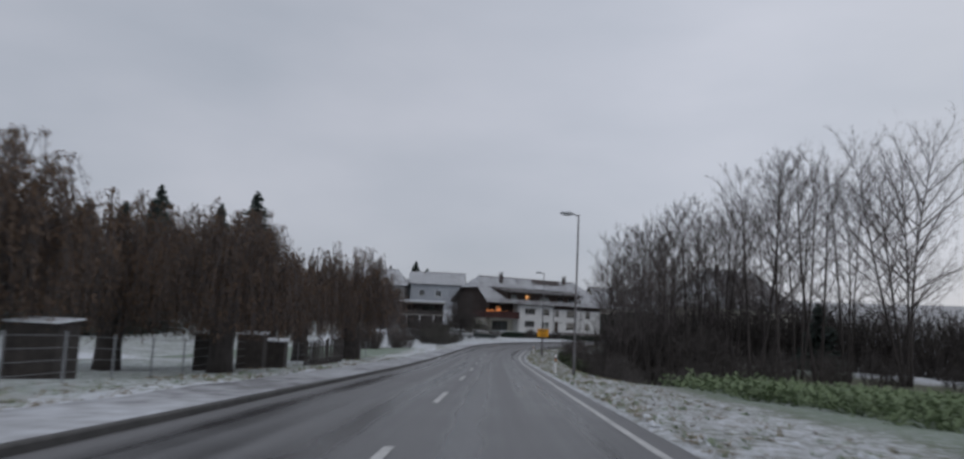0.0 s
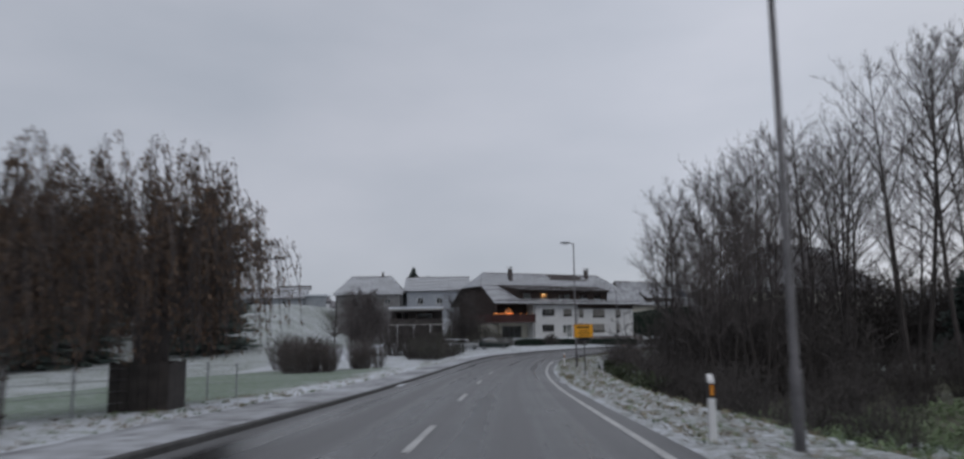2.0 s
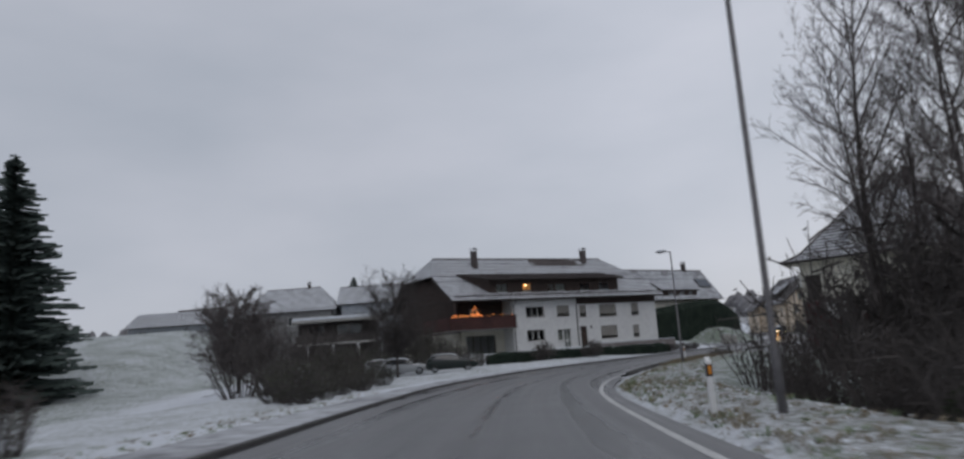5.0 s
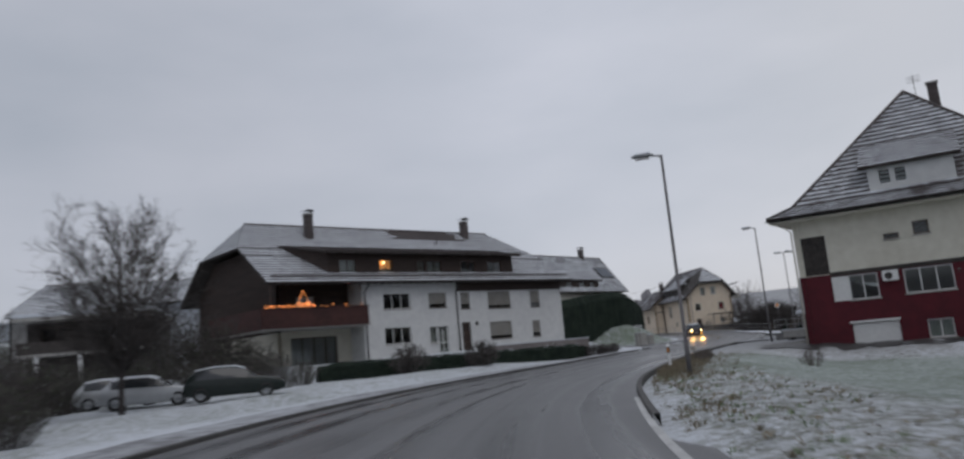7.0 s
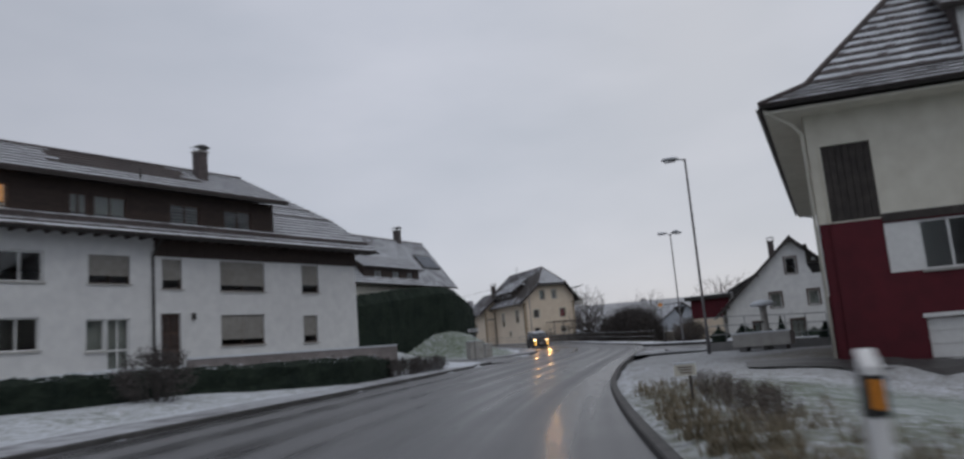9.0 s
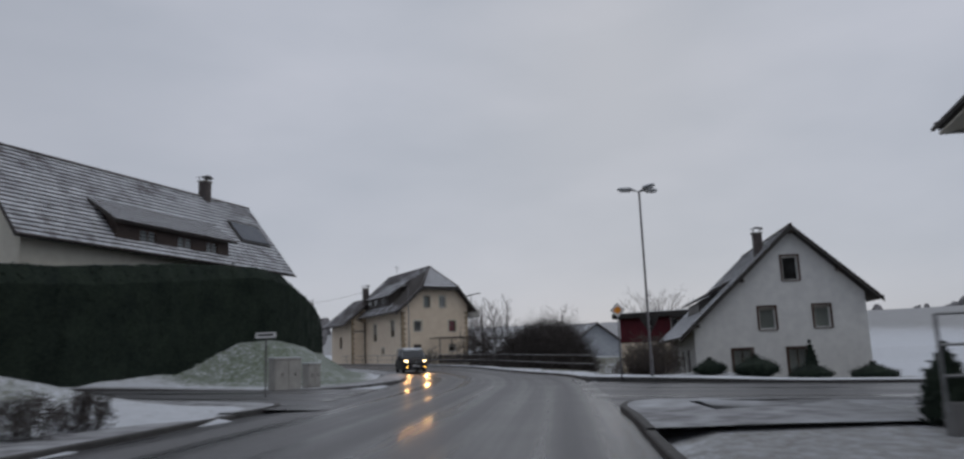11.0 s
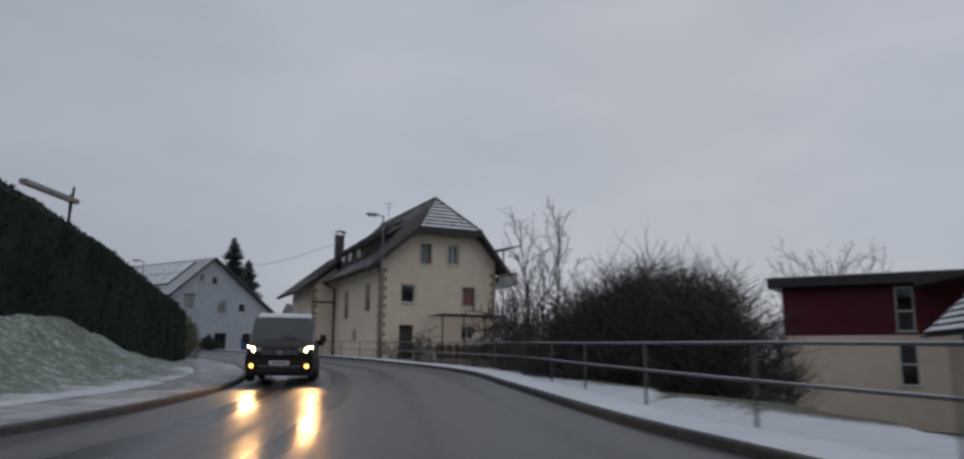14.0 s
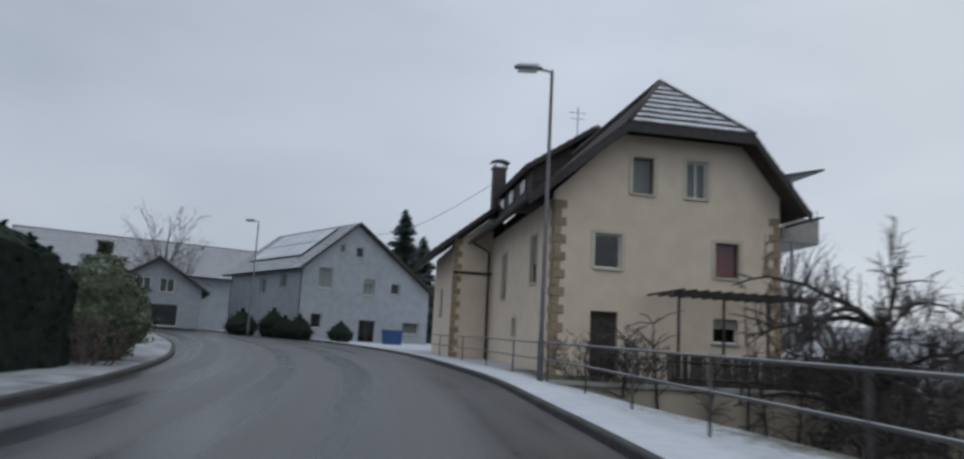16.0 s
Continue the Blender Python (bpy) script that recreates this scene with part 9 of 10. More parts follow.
def verge_grass():
    """Frosted tufts and clods between the asphalt and the fields."""
    rnd = random.Random(33)
    groups = {"straw": Build(), "mustard": Build(), "snow": Build()}
    bands = [(RIGHT, 1, 4, 112, 0.75, 3.2, 2600), (LEFT, -1, 4, 62, 2.4, 3.4, 1000), (RIGHT, 1, 104, 136, 0.7, 3.6, 900), (LEFT, -1, 62, 112, 2.3, 2.6, 500)]
    for edge, s, y0, y1, a, wid, count in bands:
        ys = [rnd.uniform(y0, y1) for _ in range(count)]
        st_ = [station(y) for y in ys]
        at_ = [edge[i] + ACROSS[i] * s * (a + wid * rnd.random() ** 1.5) + DIRN[i] * rnd.uniform(-0.6, 0.6) for i in st_]
        zs = terrain([q[0] for q in at_], [q[1] for q in at_])
        for q, z in zip(at_, zs):
            kind = rnd.choice(("straw", "straw", "straw", "mustard", "mustard", "snow"))
            b = groups[kind]
            r, hgt = (rnd.uniform(0.03, 0.08), rnd.uniform(0.03, 0.06)) if kind == "snow" else (rnd.uniform(0.06, 0.16), rnd.uniform(0.03, 0.09))
            if kind == "snow":
                k0, n = len(b.v), 6
                sx, sy = rnd.uniform(0.7, 1.5), rnd.uniform(0.7, 1.5)
                for ring, zz in ((1.0, -0.02), (0.6, hgt * 0.5)):
                    for j in range(n):
                        w = 6.283 * j / n + rnd.uniform(-0.3, 0.3)
                        b.v.append((q[0] + r * ring * sx * math.cos(w) * rnd.uniform(0.7, 1.2), q[1] + r * ring * sy * math.sin(w) * rnd.uniform(0.7, 1.2), z + zz))
                for j in range(n):
                    b.f.append((k0 + j, k0 + (j + 1) % n, k0 + n + (j + 1) % n, k0 + n + j))
                b.f.append(tuple(k0 + n + j for j in range(n)))
                continue
            for j in range(8):
                w = rnd.uniform(0, 6.283)
                o = Vector((q[0] + r * 0.6 * math.cos(w), q[1] + r * 0.6 * math.sin(w), z - 0.02))
                tip = o + Vector((math.cos(w) * r * 0.9, math.sin(w) * r * 0.9, hgt * rnd.uniform(0.7, 1.4)))
                side = Vector((-math.sin(w), math.cos(w), 0)) * rnd.uniform(0.008, 0.02)
                b.quad(o - side, o + side, tip + side * 0.4, tip - side * 0.4)
    for kind, label in (("straw", "withered tufts of grass on the verge"), ("mustard", "frosted green tufts of grass on the verge"), ("snow", "small clods of snow lying in the verge grass")):
        tagged(new("verge_grass" if kind != "snow" else "snow_clods", groups[kind].mesh("verge_" + kind, M[kind])), label, "grass" if kind != "snow" else "snow", "", "stuff")


verge_grass()

# ---- firs and trees on the meadow ----
F = fir(91, 30.5, 9.0, "very tall dark fir on the meadow edge", dense=0.72)
first_place(F, -51.3, 168.4)
for x, y, s in ((-78.4, 180.5, 0.98), (-70.6, 160, 0.93), (-74, 154, 0.9), (-80, 148, 0.85), (-66, 190, 0.62), (-23, 300, 0.55), (-90, 170, 0.9), (-84, 140, 0.9), (-24, 262, 0.55)):
    place(F, x, y, 50 * x, s)
P2 = fir(92, 27, 6.6, "tall pine with bare lower trunk", name="pine", gap=0.22)
first_place(P2, -60.5, 172)
place(F, 71.3, 302, 40, 0.56)
YT = bare_tree(95, 10.0, "spreading bare garden tree with fine twigs", "", limbs=52, wide=0.36, first=0.24, low=0.26, rise=0.4, branches=9, twigs=8, fine=3, trunk_r=0.13, thick=0.9, name="garden_tree", twig="thicket")
first_place(YT, -3.4, 139.2, scale=0.87)
YL = bare_tree(94, 10.0, "bare garden tree in the distance", "", limbs=32, wide=0.40, first=0.2, low=0.18, rise=0.5, branches=6, twigs=4, fine=2, trunk_r=0.15, name="garden_tree")
first_place(YL, 44, 300, scale=1.4)
RT = bare_tree(96, 8.6, "round-crowned bare tree on the snowy meadow", "", limbs=70, wide=0.42, first=0.22, low=0.24, rise=0.3, branches=9, twigs=8, fine=3, trunk_r=0.16, thick=1.5, name="meadow_tree")
first_place(RT, -19.7, 151.0, scale=1.2)
for x, y, s in ((-36, 206, 0.85), (-30, 203, 0.8), (-25, 205, 0.9), (-20, 196, 0.75), (-13, 200, 0.9), (-7, 190, 0.9), (86, 245, 0.8), (92, 232, 0.7), (98, 260, 1.0), (36, 232, 0.9), (91.5, 214.5, 1.02), (95.0, 218.0, 1.05)):
    place(YL, x, y, 47 * x, s)
SH = [shrub(61 + k, 2.6, 2.6, "bare brown shrub standing in snow", stems=46, twig="twig", group="meadow shrubs", leaf=1, fine=10, dome=0.15) for k in range(2)]
first_place(SH[0], -13.6, 92.0, scale=1.15)
first_place(SH[1], -9.6, 93.5, scale=0.95)
for k, (x, y, s) in enumerate(((-14.6, 91.0, 1.2), (-13.0, 93.6, 1.15), (-14.2, 94.6, 1.2), (-12.2, 92.6, 1.0), (-15.2, 93.4, 1.1), (-12.6, 95.6, 0.95), (-9.0, 92.4, 0.85), (-10.2, 95.2, 0.9), (-8.4, 95.0, 0.7), (-16.4, 96.0, 1.2), (-17.8, 99.0, 1.3), (-14.8, 99.5, 1.1))):
    place(SH[k % 2], x, y, 61 * k, s)
SAP = bare_tree(93, 6.2, "thin bare sapling among the meadow shrubs", "", limbs=16, wide=0.14, first=0.2, low=0.2, rise=0.4, branches=5, twigs=4, fine=2, trunk_r=0.05, name="sapling", thick=0.8)
first_place(SAP, -11.2, 97.0)
place(SAP, -9.4, 94.4, 80, 0.75)
DB = [shrub(65 + k, 2.3, 3.2, "dense tangled bare brush dusted with snow", stems=64, twig="thicket", group="roadside brush", leaf=1, leaf_mat="snowy_leaf", fine=10, dome=0.4, thick=1.0) for k in range(2)]
brush = [(-5.2, 111), (-4.6, 114), (-6.6, 115.5), (-4.4, 117.5), (-6.2, 119), (-3.8, 121), (-7.0, 122), (-4.4, 124.5), (-6.6, 126), (-3.4, 128), (-5.4, 130), (-7.6, 129), (-7.8, 133), (-8.2, 137), (-8.0, 141), (-8.2, 145), (-7.6, 148), (-6.8, 152.5), (-8.0, 118.5), (-8.8, 125)]
for k, (x, y) in enumerate(brush):
    s = (1.05, 0.9, 1.2, 1.0)[k % 4] * (1.15 if x < -5 else 0.75) * (0.72 if y < 123 else 1.0)
    if k < 2:
        first_place(DB[k], x, y, 30 * k, scale=s)
    else:
        place(DB[k % 2], x, y, 53 * k, s)
tall_brush = [(-11.6, 131.0, 2.1), (-10.0, 133.6, 2.0), (-8.8, 131.4, 1.9), (-7.6, 134.8, 1.9), (-12.6, 135.6, 2.2), (-9.6, 137.8, 2.1), (-14.2, 133.0, 2.2), (-2.4, 157.4, 1.9), (2.0, 152.8, 0.95), (0.4, 151.4, 1.0), (3.4, 154.0, 0.7), (-1.6, 150.6, 0.95), (-4.2, 150.2, 1.1), (-6.4, 150.6, 1.15), (-9.2, 150.0, 1.2), (-11.6, 147.0, 1.2), (-1.8, 156.4, 1.5), (0.2, 155.8, 1.2), (-4.6, 158.0, 1.7), (-3.2, 154.6, 1.3)]
for k, (x, y, s) in enumerate(tall_brush):
    if s >= 1.9:
        place(BRUSH[k % 3], x, y, 71 * k, s * 0.7)
    else:
        place(DB[k % 2], x, y, 71 * k, s)

# ---- hedges and bushes ----
hedge_run("tall_hedge", "very tall dark clipped hedge on a snowy bank", [(27.0, 190.4), (33.0, 193.9), (38.5, 197.4), (44, 200.4), (48, 205), (51.8, 213.5), (54.6, 221.0), (55.4, 224.0)], [6.0, 6.5, 7.2, 7.4, 6.1, 5.1, 4.0, 3.6], 1.7, 7000, lsize=0.09)
hedge_run("front_hedge", "low dark clipped hedge dusted with snow", [(4.5, 154.6), (11, 157.4), (18, 160.8), (24.2, 164.4), (26.2, 166.0)], [1.45, 1.35, 1.25, 1.2, 1.15], 1.0, 3200, lsize=0.06, snow=True)
LOW = shrub(88, 1.25, 1.7, "low bare dark garden hedge bush", stems=52, twig="thicket", leaf=3, leaf_mat="thicket", group="low bare garden bushes", fine=9, dome=0.8, thick=0.6)
for k, (x, y, s) in enumerate(((10.2, 155.4, 1.55), (15.6, 158.0, 1.45), (26.0, 166.4, 0.85), (27.2, 167.6, 0.8), (28.4, 168.9, 0.8), (29.5, 170.2, 0.75), (30.6, 171.5, 0.7))):
    if k == 0:
        first_place(LOW, x, y, scale=s)
    else:
        place(LOW, x, y, 77 * k, s)
gw = thing("garden_wall", "low grey garden wall with snow on top", "wall", (1.0, 159.3, 0), 29.5)
part("wall_body", Build().box(16.8, 29.5, -3.0, -2.75, -0.3, 1.62), M["garden_stone"], gw)
part("wall_snow", Build().box(16.8, 29.5, -3.03, -2.72, 1.62, 1.70), M["snow"], gw)
DRY = shrub(81, 1.1, 1.5, "low dry brown bush by the kerb", stems=50, twig="twig_light", leaf=1, leaf_mat="shrub", group="kerbside bushes", fine=9, dome=0.6, thick=0.5, leaf_size=0.6)
first_place(DRY, 22.6, 139.2, scale=0.5)
for x, y, s in ((23.4, 140.6, 0.5), (24.6, 142.4, 0.45), (21.8, 138.0, 0.5), (23.0, 139.4, 0.4), (24.0, 141.2, 0.35), (55.4, 224.6, 1.2), (25.6, 135.0, 0.75)):
    place(DRY, x, y, 71 * x, s)
BIG = shrub(83, 6.0, 5.5, "big dark bare bush below the railing", stems=150, leaf=0, fine=36, name="big_bush", dome=1.0, thick=0.85, twig="thicket", group="bushes below the railing")
BIG.matrix_basis = pose(66.2, 202.8, -1.3)
for x, y, z, s, a in ((67.2, 205.4, -1.4, 0.85, 80), (67.7, 202.8, -1.4, 0.98, 20), (66.6, 200.6, -1.4, 0.92, 200), (65.7, 204.3, -1.35, 0.92, 120), (70.2, 207.0, -1.5, 0.98, 150), (73.0, 210.4, -1.7, 1.05, 290)):
    copy_thing(BIG, pose(x, y, z, 0, 0, a) @ Matrix.Diagonal((s, s, s, 1)))
for k, (x, y) in enumerate(((65.9, 203.8), (67.0, 205.2), (67.2, 201.4), (66.4, 207.8), (68.6, 205.4), (67.0, 209.4), (69.0, 211.6), (68.2, 214.4), (72.2, 213.0), (75.5, 217.4))):
    copy_thing(BRUSH[k % 3], pose(x, y, -1.3, 0, 0, 83 * k) @ Matrix.Diagonal(((1.5 if k < 5 else 1.05) / BRUSH[k % 3].scale[0],) * 3 + (1,)))
BIRCH = bare_tree(97, 8.6, "slender bare tree with several stems and level side branches", "", limbs=22, wide=0.17, first=0.15, low=0.18, rise=0.15, branches=5, twigs=3, fine=1, trunk_r=0.075, stems=3, lean=-0.06, name="young_tree", thick=0.62, twig="thicket")
BIRCH.matrix_basis = pose(64.2, 205.6, -1.3, 0, 0, 180) @ Matrix.Diagonal((0.95, 0.95, 0.95, 1))
FRUIT = fruit_tree(98, 5.6, "gnarled old fruit tree with arching bare limbs")
FRUIT.matrix_basis = pose(72.2, 220.8, tz(72.2, 220.8))
place(FRUIT, 77.6, 222.6, 130, 1.05)
place(FRUIT, 74.6, 224.0, 250, 0.85)
for x, y, r, h in ((57.6, 178.6, 0.75, 0.75), (58.9, 177.0, 1.0, 0.95), (60.4, 175.2, 0.9, 0.8), (62.0, 173.2, 0.95, 0.85)):
    leafy_ball("box_bush", "small clipped dark evergreen bush", (x, y, tz(x, y)), r, h, "hedge", 1600, lsize=0.04)
leafy_ball("cypress", "slim conical dark evergreen", (61.4, 175.8, tz(61.4, 175.8)), 0.42, 1.9, "hedge", 700, cone=True)
leafy_ball("snowy_bush", "rounded green garden bush dusted with snow", (55.0, 226.4, tz(55.0, 226.4)), 1.2, 2.8, "snowy_leaf", 3400, lsize=0.05)

def garden_rack():
    """A plank on crossed legs beside the tall hedge."""
    t = thing("garden_rack", "weathered plank rack on crossed posts behind the hedge", "rack", (49.9, 210.6, 0), 62)
    z = tz(49.9, 210.6)
    part("plank", Build().box(-2.6, 0.3, -0.1, 0.1, 6.0, 6.14), M["shutter"], t)
    part("post", Build().tube([(-0.35, 0.05, z - 0.2), (0.05, -0.02, 6.5)], [0.05, 0.04], 6), M["dark_wood"], t)
    part("post", Build().tube([(0.3, 0.08, z - 0.2), (0.0, 0.04, 6.25)], [0.05, 0.04], 6), M["dark_wood"], t)
    return t


garden_rack()

# ---- vehicles ----
M["car_dark"] = two("dark_green_car_paint", (0.012, 0.018, 0.016), (0.018, 0.025, 0.022), 4.0, rough=0.25)
M["car_silver"] = two("silver_car_paint", (0.42, 0.43, 0.44), (0.50, 0.51, 0.52), 4.0, rough=0.3, metallic=0.4)
M["van_brown"] = two("dark_brown_van_paint", (0.012, 0.009, 0.008), (0.02, 0.015, 0.012), 4.0, rough=0.42, spec=0.3)
M["rubber"] = two("tyre_rubber", (0.015, 0.015, 0.015), (0.03, 0.03, 0.03), 9.0, rough=0.85)
M["car_glass"] = two("dark_car_glass", (0.02, 0.022, 0.025), (0.03, 0.033, 0.036), 2.0, rough=0.06, spec=0.8)
M["headlight"] = glow("headlight_beam", (1.0, 0.70, 0.36), 18.0)
M["indicator"] = glow("indicator_light", (1.0, 0.52, 0.10), 6.0)
HATCH = [(0.0, 0.45, 0.62, 0.64), (0.03, 0.30, 0.92, 1.0), (0.12, 0.22, 0.95, 1.36), (0.30, 0.20, 0.95, 1.46), (0.50, 0.20, 0.93, 1.44), (0.60, 0.20, 0.92, 1.30), (0.73, 0.20, 0.90, 0.94), (0.92, 0.22, 0.76, 0.80), (0.985, 0.30, 0.62, 0.64), (1.0, 0.38, 0.52, 0.54)]
car("parked_car", "dark green hatchback parked on snowy forecourt, roof snowy", (-1.2, 140.8, tz(0.8, 140.8)), 3, 4.3, 1.76, 1.46, "car_dark", HATCH, (2, 6, (1, 5)), group="cars parked at the farm")
car("parked_car", "silver hatchback parked on snowy forecourt", (-5.3, 143.3, tz(-3.2, 143.3)), 6, 4.2, 1.74, 1.46, "car_silver", HATCH, (2, 6, (1, 5)), group="cars parked at the farm")
car("parked_car", "pale snow-covered car parked beside another", (-7.2, 146.0, tz(-5.0, 146.0)), 6, 4.2, 1.74, 1.46, "car_silver", HATCH, (2, 6, (1, 5)), group="cars parked at the farm")


def van(x, y, z, turn):
    prof = [(0.0, 0.30, 1.0, 1.02), (0.02, 0.20, 1.12, 1.75), (0.10, 0.18, 1.15, 1.93), (0.45, 0.18, 1.15, 1.95), (0.68, 0.18, 1.13, 1.90), (0.74, 0.18, 1.12, 1.78), (0.86, 0.18, 1.10, 1.16), (0.95, 0.18, 0.99, 1.05), (0.99, 0.20, 0.88, 0.93), (1.0, 0.26, 0.74, 0.78)]
    t = car("van", "dark brown van driving with headlights lit", (x, y, z), turn, 4.95, 1.92, 1.95, "van_brown", prof, (1, 6, (5,)), roof_snow=True, roof=(0.90, 0.80))
    L = 4.95
    for s in (-1, 1):
        head = Build().hull8([(L - 0.12, s * 0.66, 0.80), (L + 0.02, s * 0.66, 0.79), (L - 0.08, s * 0.84, 0.80), (L - 0.30, s * 0.86, 0.84)],
                             [(L - 0.18, s * 0.66, 0.92), (L - 0.02, s * 0.66, 0.91), (L - 0.12, s * 0.85, 0.96), (L - 0.32, s * 0.87, 0.99)])
        part("headlight", head, M["headlight"], t)
        part("headlight_housing", Build().box(L - 0.14, L + 0.004, s * 0.57 - 0.085, s * 0.57 + 0.085, 0.79, 0.92), M["metal"], t, bevel=0.02)
        part("fog_light", Build().tube([(L - 0.06, s * 0.72, 0.42), (L + 0.036, s * 0.72, 0.42)], [0.06, 0.055], 12), M["indicator"], t)
        part("mirror_arm", Build().tube([(L * 0.70, s * 0.90, 1.12), (L * 0.70, s * 1.04, 1.17)], [0.03, 0.03], 6), M["black"], t)
        part("mirror_housing", Build().hull8([(L * 0.685, s * 1.0, 1.10), (L * 0.715, s * 1.0, 1.10), (L * 0.715, s * 1.2, 1.12), (L * 0.685, s * 1.2, 1.12)],
                                             [(L * 0.685, s * 1.0, 1.34), (L * 0.71, s * 1.0, 1.34), (L * 0.71, s * 1.18, 1.32), (L * 0.685, s * 1.18, 1.32)]), M["van_brown"], t, bevel=0.03)
    part("grille", Build().box(L - 0.08, L + 0.012, -0.48, 0.48, 0.72, 0.86), M["gutter"], t)
    for k in range(2):
        part("grille_bar", Build().box(L + 0.013, L + 0.022, -0.48, 0.48, 0.745 + 0.07 * k, 0.765 + 0.07 * k), M["metal"], t)
    part("bumper", Build().hull8([(L - 0.3, -0.9, 0.16), (L + 0.0, -0.84, 0.16), (L + 0.0, 0.84, 0.16), (L - 0.3, 0.9, 0.16)],
                                 [(L - 0.3, -0.92, 0.60), (L + 0.035, -0.86, 0.56), (L + 0.035, 0.86, 0.56), (L - 0.3, 0.92, 0.60)]), M["van_brown"], t, bevel=0.05)
    part("lower_grille", Build().box(L - 0.02, L + 0.034, -0.56, 0.56, 0.24, 0.40), M["black"], t, bevel=0.02)
    part("chrome_strip", Build().box(L + 0.02, L + 0.046, -0.56, 0.56, 0.41, 0.43), M["metal"], t)
    part("number_plate", Build().box(L + 0.036, L + 0.048, -0.26, 0.26, 0.45, 0.56), M["white_paint"], t)
    part("plate_bar", Build().box(L + 0.0485, L + 0.051, -0.2, 0.2, 0.485, 0.525), M["black"], t)
    part("emblem", Build().tube([(L + 0.0, 0, 0.79), (L + 0.03, 0, 0.79)], [0.07, 0.07], 12), M["metal"], t)
    for s in (-1, 1):
        part("wiper", Build().tube([(L * 0.865, s * 0.1 + 0.3, 1.17), (L * 0.80, s * 0.1 - 0.25, 1.42)], [0.012, 0.008], 5), M["black"], t)
    return t


VX, VY, VT = 56.15, 207.1, -108
van_ = van(VX, VY, float(ROADZ[station(204.5)]) + 0.03, VT)
van_.matrix_basis = van_.matrix_basis @ Matrix.Diagonal((0.93, 0.9, 0.89, 1))
for s in (-0.72, 0.72):
    c_, s_ = math.cos(radians(VT)), math.sin(radians(VT))
    lp = Vector((VX + 4.75 * c_ - s * s_, VY + 4.75 * s_ + s * c_, float(ROADZ[station(202)]) + 0.85))
    sp = new("headlight_lamp", bpy.data.lights.new("headlight_lamp", "SPOT"))
    sp.data.energy, sp.data.color, sp.data.spot_size, sp.data.spot_blend, sp.data.shadow_soft_size = 170, (1.0, 0.52, 0.19), radians(80), 0.7, 0.08
    sp.matrix_world = look(lp, lp + Vector((c_ * 10, s_ * 10, -1.0)))

# ---- fountain, ramp and clutter in the yard ----
def fountain(x, y, turn):
    t = thing("fountain", "stone village fountain with trough, column and snow cap", "fountain", (x, y, tz(x, y)), turn)
    b = Build()
    for a in ((-1.45, 1.45, -0.65, -0.5), (-1.45, 1.45, 0.5, 0.65), (-1.45, -1.3, -0.5, 0.5), (1.3, 1.45, -0.5, 0.5)):
        b.box(a[0], a[1], a[2], a[3], 0.22, 0.85)
    b.box(-1.3, 1.3, -0.5, 0.5, 0.22, 0.4)
    part("trough", b, M["concrete"], t, bevel=0.03)
    for u in (-1.0, 1.0):
        part("foot", Build().box(u - 0.18, u + 0.18, -0.5, 0.5, -0.15, 0.219), M["dark_wall"], t)
    part("trough_snow", Build().box(-1.5, 1.5, -0.68, -0.47, 0.851, 0.92), M["snow"], t)
    part("column", Build().tube([(0, 0.85, -0.1), (0, 0.85, 0.9), (0, 0.85, 1.0), (0, 0.85, 2.05), (0, 0.85, 2.15)], [0.26, 0.26, 0.19, 0.17, 0.25], 12), M["concrete"], t, smooth=True)
    part("snow_cap", Build().tube([(0, 0.85, 2.151), (0, 0.85, 2.26), (0, 0.85, 2.4), (0, 0.85, 2.46)], [0.62, 0.66, 0.42, 0.1], 14), M["snow"], t, smooth=True)
    part("spout", Build().tube([(0, 0.68, 1.35), (0, 0.2, 1.38), (0, 0.1, 1.3)], [0.03, 0.03, 0.025], 6), M["gutter"], t)
    return t


fo_ = fountain(38.9, 155.2, -57)
fo_.matrix_basis = fo_.matrix_basis @ Matrix.Diagonal((0.8, 0.8, 0.86, 1))


def ramp_rail():
    t = thing("ramp_railing", "grey steel railing on a low dark wall", "railing")
    a, b_ = Vector((39.2, 159.0, 0)), Vector((43.2, 155.6, 0))
    n = 7
    for k in range(n):
        p = a.lerp(b_, k / (n - 1))
        part("post", Build().tube([(p.x, p.y, tz(p.x, p.y) + 0.3), (p.x, p.y, tz(p.x, p.y) + 1.55)], [0.025, 0.025], 6), M["metal"], t)
    for h in (0.75, 1.15, 1.55):
        part("rail", Build().tube([(p.x, p.y, tz(p.x, p.y) + h) for p in [a.lerp(b_, k / 8) for k in range(9)]], [0.022] * 9, 6), M["metal"], t)
    w = Build()
    d = (b_ - a).normalized()
    s = Vector((-d.y, d.x, 0)) * 0.12
    q = [a - s, b_ - s, b_ + s, a + s]
    w.hull8([(p.x, p.y, -1.0) for p in q], [(p.x, p.y, tz(p.x, p.y) + 0.42) for p in q])
    part("low_wall", w, M["dark_wall"], t)
    return t


